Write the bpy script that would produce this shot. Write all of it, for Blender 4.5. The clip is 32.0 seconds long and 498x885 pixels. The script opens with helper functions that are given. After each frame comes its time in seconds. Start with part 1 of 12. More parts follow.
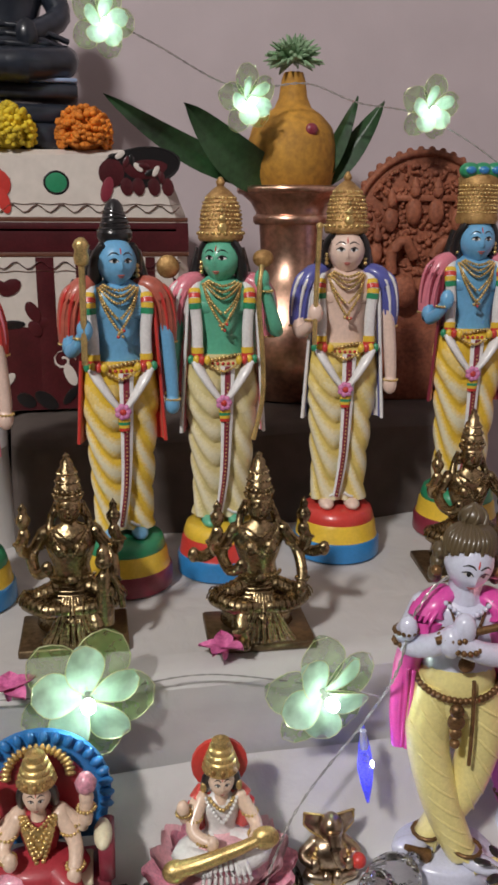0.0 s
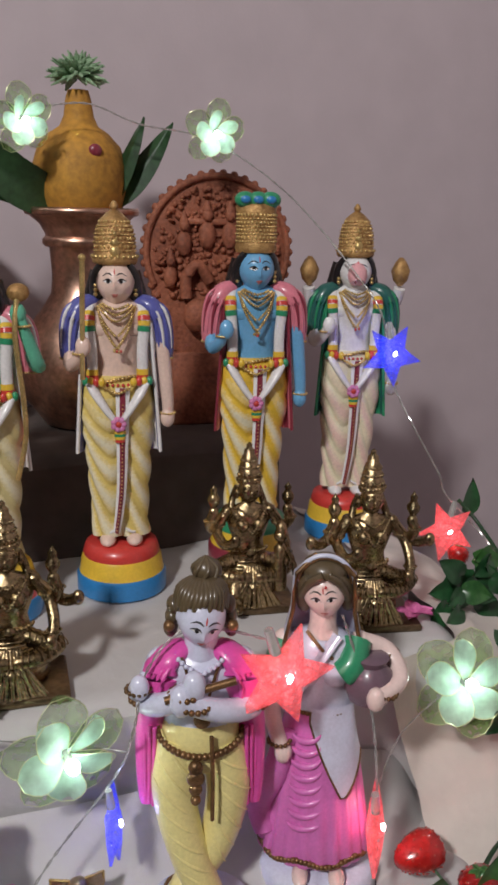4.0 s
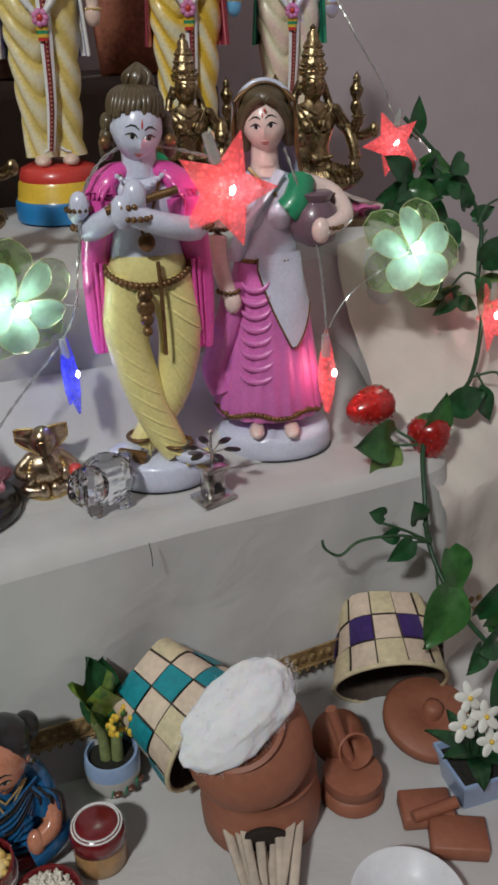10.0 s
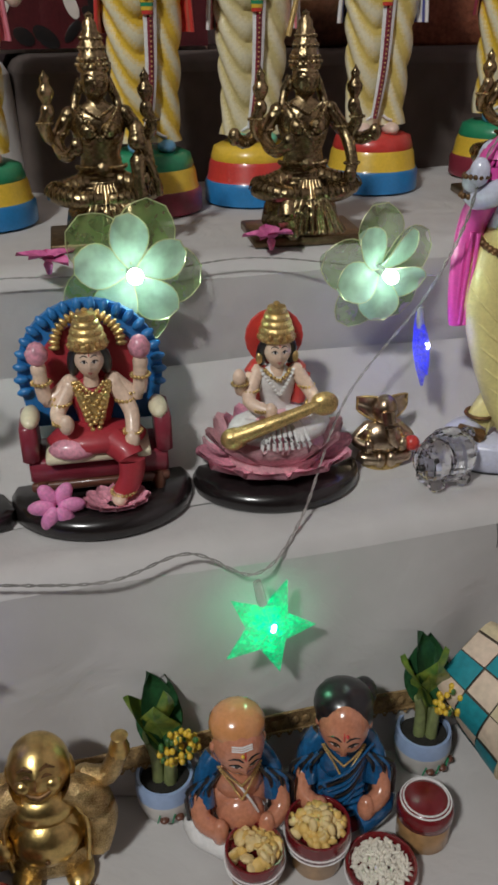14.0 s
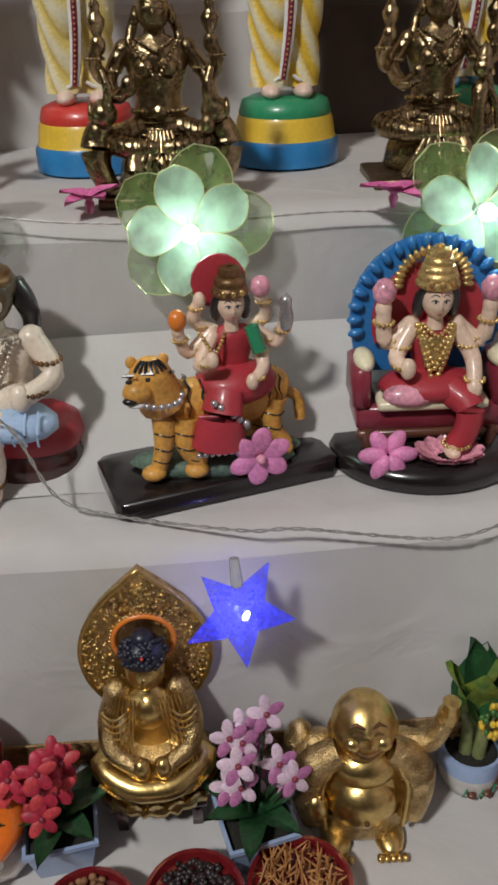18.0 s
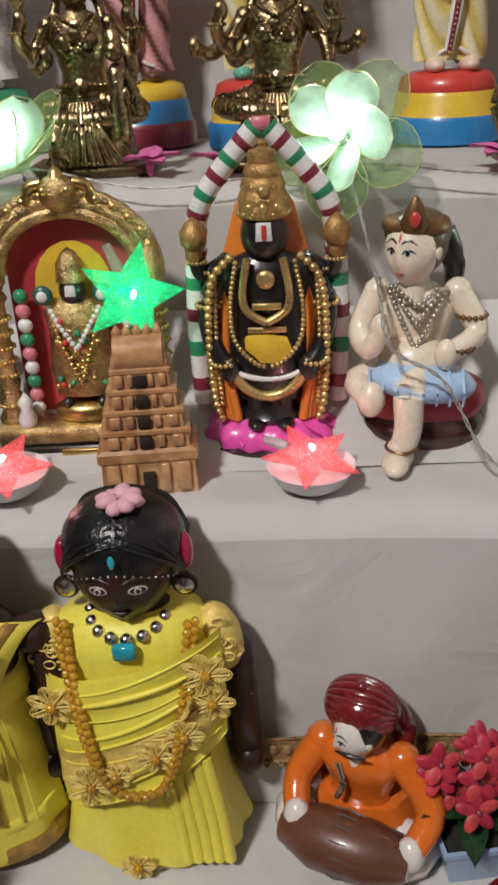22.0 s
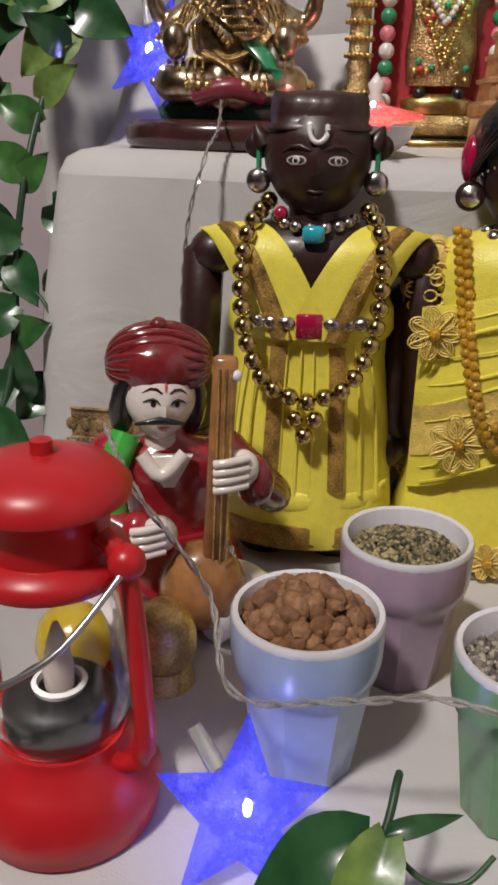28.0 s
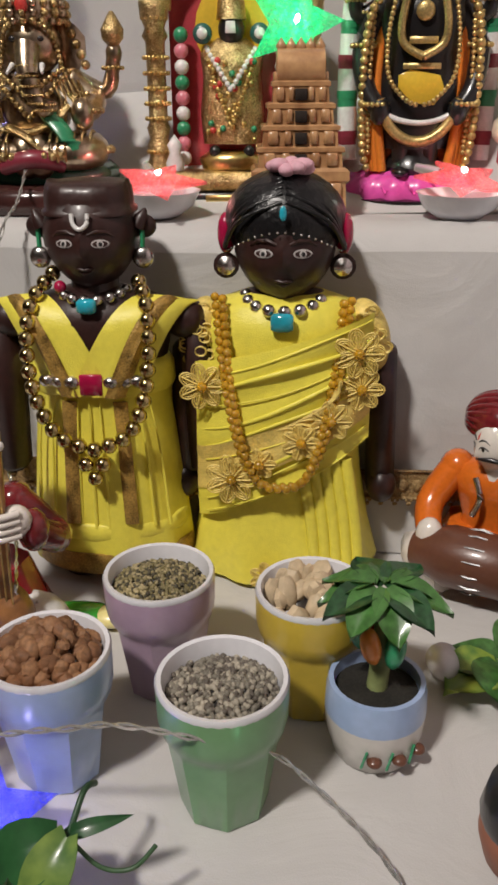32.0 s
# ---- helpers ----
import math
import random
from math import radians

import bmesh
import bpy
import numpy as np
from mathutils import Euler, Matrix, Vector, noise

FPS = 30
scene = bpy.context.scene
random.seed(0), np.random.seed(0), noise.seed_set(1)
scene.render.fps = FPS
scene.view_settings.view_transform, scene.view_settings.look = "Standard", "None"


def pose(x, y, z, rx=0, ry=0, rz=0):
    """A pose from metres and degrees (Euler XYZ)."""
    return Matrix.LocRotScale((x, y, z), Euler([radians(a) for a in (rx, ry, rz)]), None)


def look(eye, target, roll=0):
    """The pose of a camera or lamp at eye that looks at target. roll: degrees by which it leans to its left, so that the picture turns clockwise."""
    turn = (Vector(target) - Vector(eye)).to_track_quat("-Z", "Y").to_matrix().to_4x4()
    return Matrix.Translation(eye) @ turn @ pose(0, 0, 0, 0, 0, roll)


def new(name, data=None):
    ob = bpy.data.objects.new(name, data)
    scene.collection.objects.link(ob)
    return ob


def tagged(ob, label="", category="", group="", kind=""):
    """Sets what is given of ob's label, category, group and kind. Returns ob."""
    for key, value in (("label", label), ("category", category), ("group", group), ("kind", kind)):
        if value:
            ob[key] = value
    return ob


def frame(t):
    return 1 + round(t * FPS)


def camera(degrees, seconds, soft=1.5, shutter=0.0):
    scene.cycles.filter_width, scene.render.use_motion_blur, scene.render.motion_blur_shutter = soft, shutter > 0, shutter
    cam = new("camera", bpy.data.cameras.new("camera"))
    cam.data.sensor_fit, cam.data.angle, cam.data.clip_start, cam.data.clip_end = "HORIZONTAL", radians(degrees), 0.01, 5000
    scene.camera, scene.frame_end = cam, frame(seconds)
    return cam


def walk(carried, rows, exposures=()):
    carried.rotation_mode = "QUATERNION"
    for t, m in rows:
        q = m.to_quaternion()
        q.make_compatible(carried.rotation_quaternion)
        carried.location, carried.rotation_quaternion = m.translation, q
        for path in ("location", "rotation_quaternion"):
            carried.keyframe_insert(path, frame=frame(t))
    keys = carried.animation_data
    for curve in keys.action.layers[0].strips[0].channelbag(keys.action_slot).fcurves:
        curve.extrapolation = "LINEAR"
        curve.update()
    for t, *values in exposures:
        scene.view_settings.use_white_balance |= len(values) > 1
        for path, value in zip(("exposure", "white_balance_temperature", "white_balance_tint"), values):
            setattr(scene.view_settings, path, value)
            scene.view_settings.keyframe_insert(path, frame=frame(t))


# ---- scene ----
cam = camera(33.5, 32.0, soft=3.0)
METRES, EYE, TILT, LEAN, TURN = 1.5, 1.18, -15.0, -0.3, -12.3
ROWS = [
    (0.0, 0.0, 0.0, 0.0, 0.0, 0.0, -0.0),
    (0.5, 0.0031, 0.0019, 0.0049, -0.78, 0.19, 0.05),
    (1.0, 0.0039, 0.0069, 0.0111, -1.44, 0.23, -0.16),
    (1.5, 0.0119, 0.0111, 0.0162, -2.19, 0.01, -0.36),
    (2.0, 0.0182, 0.0107, 0.0217, -3.13, -0.12, -0.62),
    (2.5, 0.0268, 0.0085, 0.0268, -4.23, 0.02, -0.78),
    (3.0, 0.0364, 0.011, 0.0273, -5.18, -0.08, -0.63),
    (3.5, 0.0525, 0.0108, 0.0251, -6.25, -0.29, 0.3),
    (5.5, 0.102, -0.001, 0.0176, -11.32, -1.07, 2.58),
    (6.0, 0.109, -0.0067, 0.0053, -12.18, -1.8, 2.77),
    (6.5, 0.1213, -0.0142, -0.0223, -13.11, -3.18, 3.0),
    (7.0, 0.1321, -0.0174, -0.0417, -14.16, -4.89, 3.38),
    (7.5, 0.1448, -0.0178, -0.0604, -15.33, -6.33, 3.77),
    (8.0, 0.1425, -0.0195, -0.0836, -16.29, -8.33, 4.44),
    (8.5, 0.1143, -0.014, -0.0957, -15.55, -10.01, 5.11),
    (9.0, 0.0845, -0.0057, -0.1022, -13.53, -11.22, 5.1),
    (9.5, 0.0738, -0.0025, -0.107, -11.9, -12.05, 4.81),
    (10.0, 0.0677, -0.001, -0.1046, -10.67, -12.33, 4.54),
    (10.5, 0.0603, -0.0026, -0.1057, -9.65, -12.4, 4.22),
    (11.0, 0.0506, -0.0005, -0.1065, -8.73, -12.46, 3.94),
    (11.5, 0.0417, 0.0034, -0.1058, -7.98, -12.59, 3.6),
    (12.0, 0.0286, 0.0061, -0.1061, -7.0, -12.66, 3.28),
    (12.5, 0.0098, 0.0114, -0.1038, -5.84, -12.65, 2.71),
    (13.0, -0.0052, 0.013, -0.1043, -4.09, -12.71, 2.21),
    (13.5, -0.0193, 0.0131, -0.1056, -2.7, -12.86, 1.61),
    (14.0, -0.0316, 0.0133, -0.1056, -1.43, -13.01, 1.21),
    (14.5, -0.0417, 0.0147, -0.1067, -0.25, -13.22, 0.87),
    (15.0, -0.0514, 0.0177, -0.1054, 1.1, -13.25, 0.63),
    (15.5, -0.063, 0.0193, -0.1046, 2.27, -13.34, 0.45),
    (17.5, -0.1056, 0.0255, -0.1193, 6.38, -15.01, -0.01),
    (18.0, -0.1171, 0.0265, -0.1193, 7.43, -14.8, -0.28),
    (18.5, -0.1249, 0.0257, -0.1214, 8.37, -14.4, -0.44),
    (19.0, -0.1376, 0.0235, -0.1219, 9.11, -14.05, -0.45),
    (19.5, -0.1537, 0.0233, -0.121, 9.93, -13.65, -0.47),
    (20.0, -0.167, 0.0231, -0.1204, 11.15, -13.24, -0.41),
    (20.5, -0.1787, 0.0223, -0.1232, 12.16, -13.08, -0.45),
    (21.0, -0.1934, 0.0202, -0.1288, 13.32, -12.88, -0.74),
    (21.5, -0.2136, 0.0191, -0.1408, 14.1, -12.47, -1.04),
    (22.0, -0.2338, 0.0183, -0.1548, 14.59, -11.76, -0.91),
    (22.5, -0.2485, 0.0202, -0.1589, 14.8, -10.13, -0.98),
    (23.0, -0.2663, 0.0187, -0.1639, 15.38, -8.26, -1.71),
    (23.5, -0.2745, 0.0208, -0.1681, 15.9, -7.0, -2.13),
    (24.0, -0.2858, 0.0205, -0.1738, 16.54, -6.44, -2.74),
    (24.5, -0.2984, 0.0163, -0.1778, 17.59, -6.4, -3.11),
    (25.0, -0.3102, 0.0136, -0.1809, 18.7, -6.55, -3.62),
    (25.5, -0.3263, 0.0087, -0.1824, 19.9, -6.72, -4.05),
    (27.5, -0.3271, -0.0025, -0.2705, 20.53, -7.62, -5.93),
    (28.0, -0.3203, -0.003, -0.2961, 19.99, -7.28, -6.13),
    (28.5, -0.3129, -0.0181, -0.3128, 19.58, -7.04, -6.06),
    (29.0, -0.2826, -0.0371, -0.3169, 20.13, -7.71, -5.71),
    (29.5, -0.2692, -0.0436, -0.3073, 20.27, -8.28, -5.23),
    (30.0, -0.2682, -0.055, -0.2994, 19.52, -8.56, -4.85),
    (30.5, -0.2703, -0.0512, -0.2939, 18.67, -8.81, -4.66),
    (31.0, -0.2675, -0.0467, -0.2913, 18.05, -9.22, -4.37),
    (31.5, -0.2639, -0.0366, -0.2786, 17.55, -9.28, -4.01),
    (32.0, -0.2599, -0.0148, -0.2636, 17.42, -9.34, -3.93),
]
EXPOSURES = [(0.0, -0.3, 6500, 10), (3.0, -0.37, 6350, 12), (6.0, -0.35, 6250, 8), (8.0, -0.32, 6150, 3), (9.0, -0.42, 6150, 4), (10.0, -0.53, 6150, 3), (11.0, -0.42, 6150, 4), (12.0, -0.48, 6150, 4), (13.0, -0.65, 6300, 6), (14.0, -0.7, 6300, 6), (18.0, -0.45, 6400, 8), (20.0, -0.31, 6500, 7), (22.0, -0.29, 6500, 9), (23.0, -0.2, 6450, 11), (25.0, -0.35, 6150, 10), (28.0, -0.22, 6700, 12), (29.0, -0.08, 6900, 13), (30.0, -0.12, 7000, 11), (32.0, -0.16, 6850, 10)]
walk(cam, [(t, pose(0, 0, EYE, TILT, LEAN, TURN) @ pose(METRES * x, METRES * y, METRES * z, 90 + pitch, roll, yaw)) for t, x, y, z, yaw, pitch, roll in ROWS], exposures=EXPOSURES)

# ---- light ----
Z0, Z1, Z2, Z3 = 0.555, 0.733, 0.871, 0.98      # heights of the cloth steps
world = bpy.data.worlds.new("world")
world.use_nodes = True
world.node_tree.nodes["Background"].inputs[0].default_value = (0.9, 0.85, 0.85, 1)
world.node_tree.nodes["Background"].inputs[1].default_value = 0.0
scene.world = world
scene.view_settings.exposure = 0.0


def lamp(name, eye, target, size, power, color):
    data = bpy.data.lights.new(name, "AREA")
    data.shape, data.size, data.size_y, data.energy, data.color = "RECTANGLE", size[0], size[1], power, color
    ob = new(name, data)
    ob.matrix_world = look(eye, target)
    return ob


lamp("ceiling_lamp", (-1.20, -1.05, 2.78), (0.60, 0.65, 0.80), (0.24, 0.16), 66, (1.0, 0.96, 0.93))


# ---- materials ----
MATS = {}


def mat(name, color, rough=0.5, metal=0.0, vary=0.12, scale=60.0, bump=0.1, bscale=200.0, coat=0.0, other=None, trans=0.0, emit=None, power=0.0, sub=0.0, depth=0.0006):
    """A painted, glazed or metal surface: colour with soft variation at two scales and a fine relief."""
    if name in MATS:
        return MATS[name]
    m = bpy.data.materials.new(name)
    m.use_nodes = True
    n, l = m.node_tree.nodes, m.node_tree.links
    b = n["Principled BSDF"]
    b.inputs["Roughness"].default_value, b.inputs["Metallic"].default_value = rough, metal
    b.inputs["Coat Weight"].default_value, b.inputs["Coat Roughness"].default_value = coat, 0.15
    b.inputs["Transmission Weight"].default_value = trans
    if sub:
        b.inputs["Subsurface Weight"].default_value = sub
        b.inputs["Subsurface Radius"].default_value = (0.01, 0.006, 0.004)
        b.inputs["Subsurface Scale"].default_value = 0.5
    if emit:
        b.inputs["Emission Color"].default_value, b.inputs["Emission Strength"].default_value = (*emit, 1), power
    co = n.new("ShaderNodeTexCoord")
    t1, t2 = n.new("ShaderNodeTexNoise"), n.new("ShaderNodeTexNoise")
    t1.inputs["Scale"].default_value, t1.inputs["Detail"].default_value = scale * 0.3, 4
    t2.inputs["Scale"].default_value, t2.inputs["Detail"].default_value = scale * 3, 3
    add = n.new("ShaderNodeMath")
    add.operation = "MULTIPLY_ADD"
    add.inputs[1].default_value = 0.45
    for t in (t1, t2):
        l.new(co.outputs["Object"], t.inputs["Vector"])
    l.new(t2.outputs["Fac"], add.inputs[0])
    half = n.new("ShaderNodeMath")
    half.operation = "MULTIPLY"
    half.inputs[1].default_value = 0.55
    l.new(t1.outputs["Fac"], half.inputs[0])
    l.new(half.outputs[0], add.inputs[2])
    ramp = n.new("ShaderNodeValToRGB")
    dark = other or [c * (1 - 2.2 * vary) for c in color]
    lite = [min(1, c * (1 + vary)) for c in color]
    ramp.color_ramp.elements[0].position, ramp.color_ramp.elements[1].position = 0.33, 0.64
    ramp.color_ramp.elements[0].color, ramp.color_ramp.elements[1].color = (*dark, 1), (*lite, 1)
    l.new(add.outputs[0], ramp.inputs[0])
    l.new(ramp.outputs[0], b.inputs["Base Color"])
    if bump:
        bt = n.new("ShaderNodeTexNoise")
        bt.inputs["Scale"].default_value, bt.inputs["Detail"].default_value = bscale, 3
        bn = n.new("ShaderNodeBump")
        bn.inputs["Strength"].default_value, bn.inputs["Distance"].default_value = bump, depth
        l.new(co.outputs["Object"], bt.inputs["Vector"])
        l.new(bt.outputs["Fac"], bn.inputs["Height"])
        l.new(bn.outputs[0], b.inputs["Normal"])
    MATS[name] = m
    return m


# ---- mesh tools ----
class Shape:
    """Gathers surfaces of one mesh, each with its material."""

    def __init__(self):
        self.v, self.f, self.k, self.mats = [], [], [], []

    def slot(self, m):
        if m not in self.mats:
            self.mats.append(m)
        return self.mats.index(m)

    def grid(self, rows, m, closed=False, cap=(False, False)):
        """Rows of points joined into a skin. closed: each row is a ring."""
        base, k, w = len(self.v), self.slot(m), len(rows[0])
        for r in rows:
            self.v.extend(tuple(p) for p in r)
        for i in range(len(rows) - 1):
            for j in range(w if closed else w - 1):
                a, b = base + i * w + j, base + i * w + (j + 1) % w
                self.f.append((a, b, b + w, a + w))
                self.k.append(k)
        if cap[0]:
            self.f.append(tuple(base + j for j in reversed(range(w))))
            self.k.append(k)
        if cap[1]:
            self.f.append(tuple(base + (len(rows) - 1) * w + j for j in range(w)))
            self.k.append(k)
        return self

    def lathe(self, prof, m, at=(0, 0, 0), seg=20, sx=1.0, sy=1.0, rot=None, fold=None, hollow=False):
        """A turned form from (radius, height) pairs; fold(angle, z) scales the radius."""
        rows = []
        for r, z in prof:
            ring = []
            for j in range(seg):
                a = 2 * math.pi * j / seg
                q = r * (fold(a, z) if fold else 1)
                p = Vector((q * sx * math.cos(a), q * sy * math.sin(a), z))
                ring.append((rot @ p if rot else p) + Vector(at))
            rows.append(ring)
        return self.grid(rows, m, True, (prof[0][0] > 1e-5 and not hollow, prof[-1][0] > 1e-5 and not hollow))

    def ball(self, c, r, m, rot=None, seg=14, rings=9):
        if not hasattr(r, "__len__"):
            r = (r, r, r)
        rows = []
        for i in range(rings + 1):
            t = math.pi * i / rings
            s = max(math.sin(t), 1e-4)
            ring = []
            for j in range(seg):
                a = 2 * math.pi * j / seg
                p = Vector((r[0] * s * math.cos(a), r[1] * s * math.sin(a), -r[2] * math.cos(t)))
                ring.append((rot @ p if rot else p) + Vector(c))
            rows.append(ring)
        return self.grid(rows, m, True)

    def tube(self, pts, r, m, seg=8, flat=1.0, cap=True):
        """A round bar along points; r: one radius or one a point."""
        pts = [Vector(p) for p in pts]
        rs = r if hasattr(r, "__len__") else [r] * len(pts)
        rows, up = [], Vector((0, 0, 1))
        for i, p in enumerate(pts):
            d = (pts[min(i + 1, len(pts) - 1)] - pts[max(i - 1, 0)]).normalized()
            if abs(d.dot(up)) > 0.95:
                up = Vector((0, 1, 0.1)) if abs(d.z) > 0.7 else Vector((0, 0, 1))
            s = d.cross(up).normalized()
            u = s.cross(d).normalized()
            rows.append([p + rs[i] * (math.cos(2 * math.pi * j / seg) * s + flat * math.sin(2 * math.pi * j / seg) * u) for j in range(seg)])
        return self.grid(rows, m, True, (cap, cap))

    def slab(self, outline, thick, m, at=None, bulge=0.0):
        """A flat piece from a closed outline in its own xy, with thickness up z. at: a Matrix."""
        at = at or Matrix.Identity(4)
        c = Vector((sum(p[0] for p in outline) / len(outline), sum(p[1] for p in outline) / len(outline), 0))
        rows = []
        for z, s in ((0, 0.9), (0.12 * thick, 1.0), (0.88 * thick, 1.0), (thick, 0.93)):
            rows.append([at @ (c + s * (Vector((p[0], p[1], 0)) - c) + Vector((0, 0, z))) for p in outline])
        if bulge:
            rows.append([at @ (c + 0.5 * (Vector((p[0], p[1], 0)) - c) + Vector((0, 0, thick + bulge))) for p in outline])
        return self.grid(rows, m, True, (True, True))

    def box(self, c, size, m, rot=None, bev=0.08):
        """A box with softened edges. bev: share of the least side."""
        x, y, z = (s / 2 for s in size)
        b = min(x, y, z) * 2 * bev
        rows = []
        for h, i in ((-z, b), (-z + b, 0), (z - b, 0), (z, b)):
            ring = []
            for sx, sy in ((1, 1), (-1, 1), (-1, -1), (1, -1)):
                ax, ay = sx * (x - i), sy * (y - i)
                pair = [(ax, sy * (y - i - b)), (sx * (x - i - b), ay)]
                if sx * sy < 0:
                    pair.reverse()
                ring += pair
            rows.append([(rot @ Vector((px, py, h)) if rot else Vector((px, py, h))) + Vector(c) for px, py in ring])
        return self.grid(rows, m, True, (True, True))

    def beads(self, pts, r, m, step=None):
        """Round beads along a line of points."""
        step = step or 2 * r
        pts = [Vector(p) for p in pts]
        gone = 0.0
        for a, b in zip(pts, pts[1:]):
            d = (b - a).length
            while gone <= d:
                self.ball(a + (b - a) * (gone / max(d, 1e-6)), r, m, seg=8, rings=5)
                gone += step
            gone -= d
        return self

    def done(self, name, parent=None, smooth=62):
        me = bpy.data.meshes.new(name)
        me.from_pydata(self.v, [], self.f)
        for m in self.mats:
            me.materials.append(m)
        me.polygons.foreach_set("material_index", self.k)
        me.polygons.foreach_set("use_smooth", [True] * len(self.f))
        me.update()
        bm = bmesh.new()
        bm.from_mesh(me)
        bmesh.ops.remove_doubles(bm, verts=bm.verts, dist=2e-5)
        bmesh.ops.recalc_face_normals(bm, faces=bm.faces)
        bm.to_mesh(me)
        bm.free()
        if smooth:
            me.set_sharp_from_angle(angle=radians(smooth))
        ob = new(name, me)
        if parent:
            ob.parent = parent
        return ob


def put(ob, x, y, z, turn=0.0, size=1.0, label="", category="", group="", kind="", tip=(0, 0)):
    ob.matrix_world = pose(x, y, z, tip[0], tip[1], turn) @ Matrix.Scale(size, 4)
    return tagged(ob, label, category, group, kind)


def curve(pts, n=8):
    """A smooth line through points."""
    p = [Vector(q) for q in pts]
    out = []
    for i in range(len(p) - 1):
        a, b, c, d = p[max(i - 1, 0)], p[i], p[i + 1], p[min(i + 2, len(p) - 1)]
        for k in range(n):
            t = k / n
            out.append(0.5 * ((2 * b) + (c - a) * t + (2 * a - 5 * b + 4 * c - d) * t * t + (3 * b - a - 3 * c + d) * t ** 3))
    return out + [p[-1]]


def arc(cx, cz, rx, rz, a0, a1, n=12, y=0.0):
    """Points of an ellipse's arc in the xz plane."""
    return [(cx + rx * math.cos(radians(a0 + (a1 - a0) * i / n)), y, cz + rz * math.sin(radians(a0 + (a1 - a0) * i / n))) for i in range(n + 1)]



# ---- the room ----
wall_paint = mat("wall_paint", (0.55, 0.475, 0.495), 0.75, vary=0.035, scale=6, bump=0.25, bscale=260)
ceiling_paint = mat("ceiling_paint", (0.42, 0.40, 0.38), 0.8, vary=0.03, scale=4)
floor_tile = mat("floor_tile", (0.34, 0.28, 0.245), 0.28, vary=0.06, scale=12, bump=0.04)
skirting = mat("skirting_tile", (0.36, 0.30, 0.265), 0.35, vary=0.05, scale=14, bump=0.05)
grout = mat("grout", (0.10, 0.08, 0.07), 0.9, vary=0.1)
cloth = mat("white_cloth", (0.55, 0.535, 0.525), 0.85, vary=0.03, scale=14, bump=0.3, bscale=1400, depth=0.0004)
cloth_cream = mat("cream_cloth", (0.68, 0.625, 0.56), 0.88, vary=0.05, scale=12, bump=0.3, bscale=1400, depth=0.0004)
for m in (cloth, cloth_cream):
    n, l = m.node_tree.nodes, m.node_tree.links
    wr = n.new("ShaderNodeTexNoise")
    wr.inputs["Scale"].default_value, wr.inputs["Detail"].default_value, wr.inputs["Distortion"].default_value = 16, 5, 0.8
    wb = n.new("ShaderNodeBump")
    wb.inputs["Strength"].default_value, wb.inputs["Distance"].default_value = 0.35, 0.008
    co = n.new("ShaderNodeTexCoord")
    l.new(co.outputs["Object"], wr.inputs["Vector"])
    l.new(wr.outputs["Fac"], wb.inputs["Height"])
    old = n["Principled BSDF"].inputs["Normal"].links[0].from_node
    l.new(wb.outputs[0], old.inputs["Normal"])
# Lowest step's front is coloured beige, its top white.
front_beige = mat("beige_front", (0.52, 0.43, 0.37), 0.88, vary=0.06, scale=10, bump=0.3, bscale=1400, depth=0.0004)
step_dark = mat("dark_brown_step", (0.10, 0.078, 0.068), 0.85, vary=0.15, scale=14, bump=0.3, bscale=1400, depth=0.0004)
WX, WY, FX, FY, TOP = 1.12, 1.12, -4.2, -5.0, 3.05


# Dark brown of the added, unseen left and front walls; limits bounced light.
unseen_wall = mat("dark_unseen_wall", (0.16, 0.10, 0.065), 0.5, vary=0.2, scale=5, bump=0.1)


def wall(name, c, size, m=wall_paint, what="smooth plaster wall painted pale dusty pink"):
    s = Shape().box(c, size, m, bev=0.01)
    return tagged(s.done(name, smooth=20), what, "wall", kind="structure")


wall("wall_back", ((WX + FX) / 2, WY + 0.06, TOP / 2), (WX - FX, 0.12, TOP))
wall("wall_right", (WX + 0.06, (WY + FY) / 2 + 0.06, TOP / 2), (0.12, WY - FY + 0.12, TOP))
wall("wall_left", (FX - 0.06, (WY + FY) / 2, TOP / 2), (0.12, WY - FY + 0.24, TOP), unseen_wall, "plain dark brown wall added out of view")
wall("wall_front", ((WX + FX) / 2, FY - 0.06, TOP / 2), (WX - FX, 0.12, TOP), unseen_wall, "plain dark brown wall added out of view")
# Ceiling closes the room out of view, grey to weaken bounced light.
tagged(Shape().box(((WX + FX) / 2, (WY + FY) / 2, TOP + 0.05), (WX - FX + 0.3, WY - FY + 0.3, 0.1), ceiling_paint, bev=0.01).done("ceiling", smooth=20), "plain grey ceiling added out of view", "ceiling", kind="structure")
floor_ob = tagged(Shape().box(((WX + FX) / 2, (WY + FY) / 2, -0.056), (WX - FX + 0.2, WY - FY + 0.2, 0.1), grout, bev=0.01).done("floor", smooth=20), "beige tiled floor with dark joints", "floor", kind="structure")
sk = Shape().box((WX - 0.006, (WY + FY) / 2, 0.042), (0.012, WY - FY, 0.085), skirting, bev=0.2)
tagged(sk.done("baseboard_right", smooth=20), "beige tile skirting along the wall", "baseboard", kind="structure")
sk = Shape().box(((WX + FX) / 2 - 0.012, WY - 0.006, 0.042), (WX - FX - 0.024, 0.012, 0.085), skirting, bev=0.2)
tagged(sk.done("baseboard_back", smooth=20), "beige tile skirting along the wall", "baseboard", kind="structure")
# Thin dark bar up the corner of the back and right walls.
corner_bar = Shape().tube([(WX - 0.0015, WY - 0.0015, 0.09 + 0.1 * i) for i in range(30)], 0.0022, grout, seg=6)
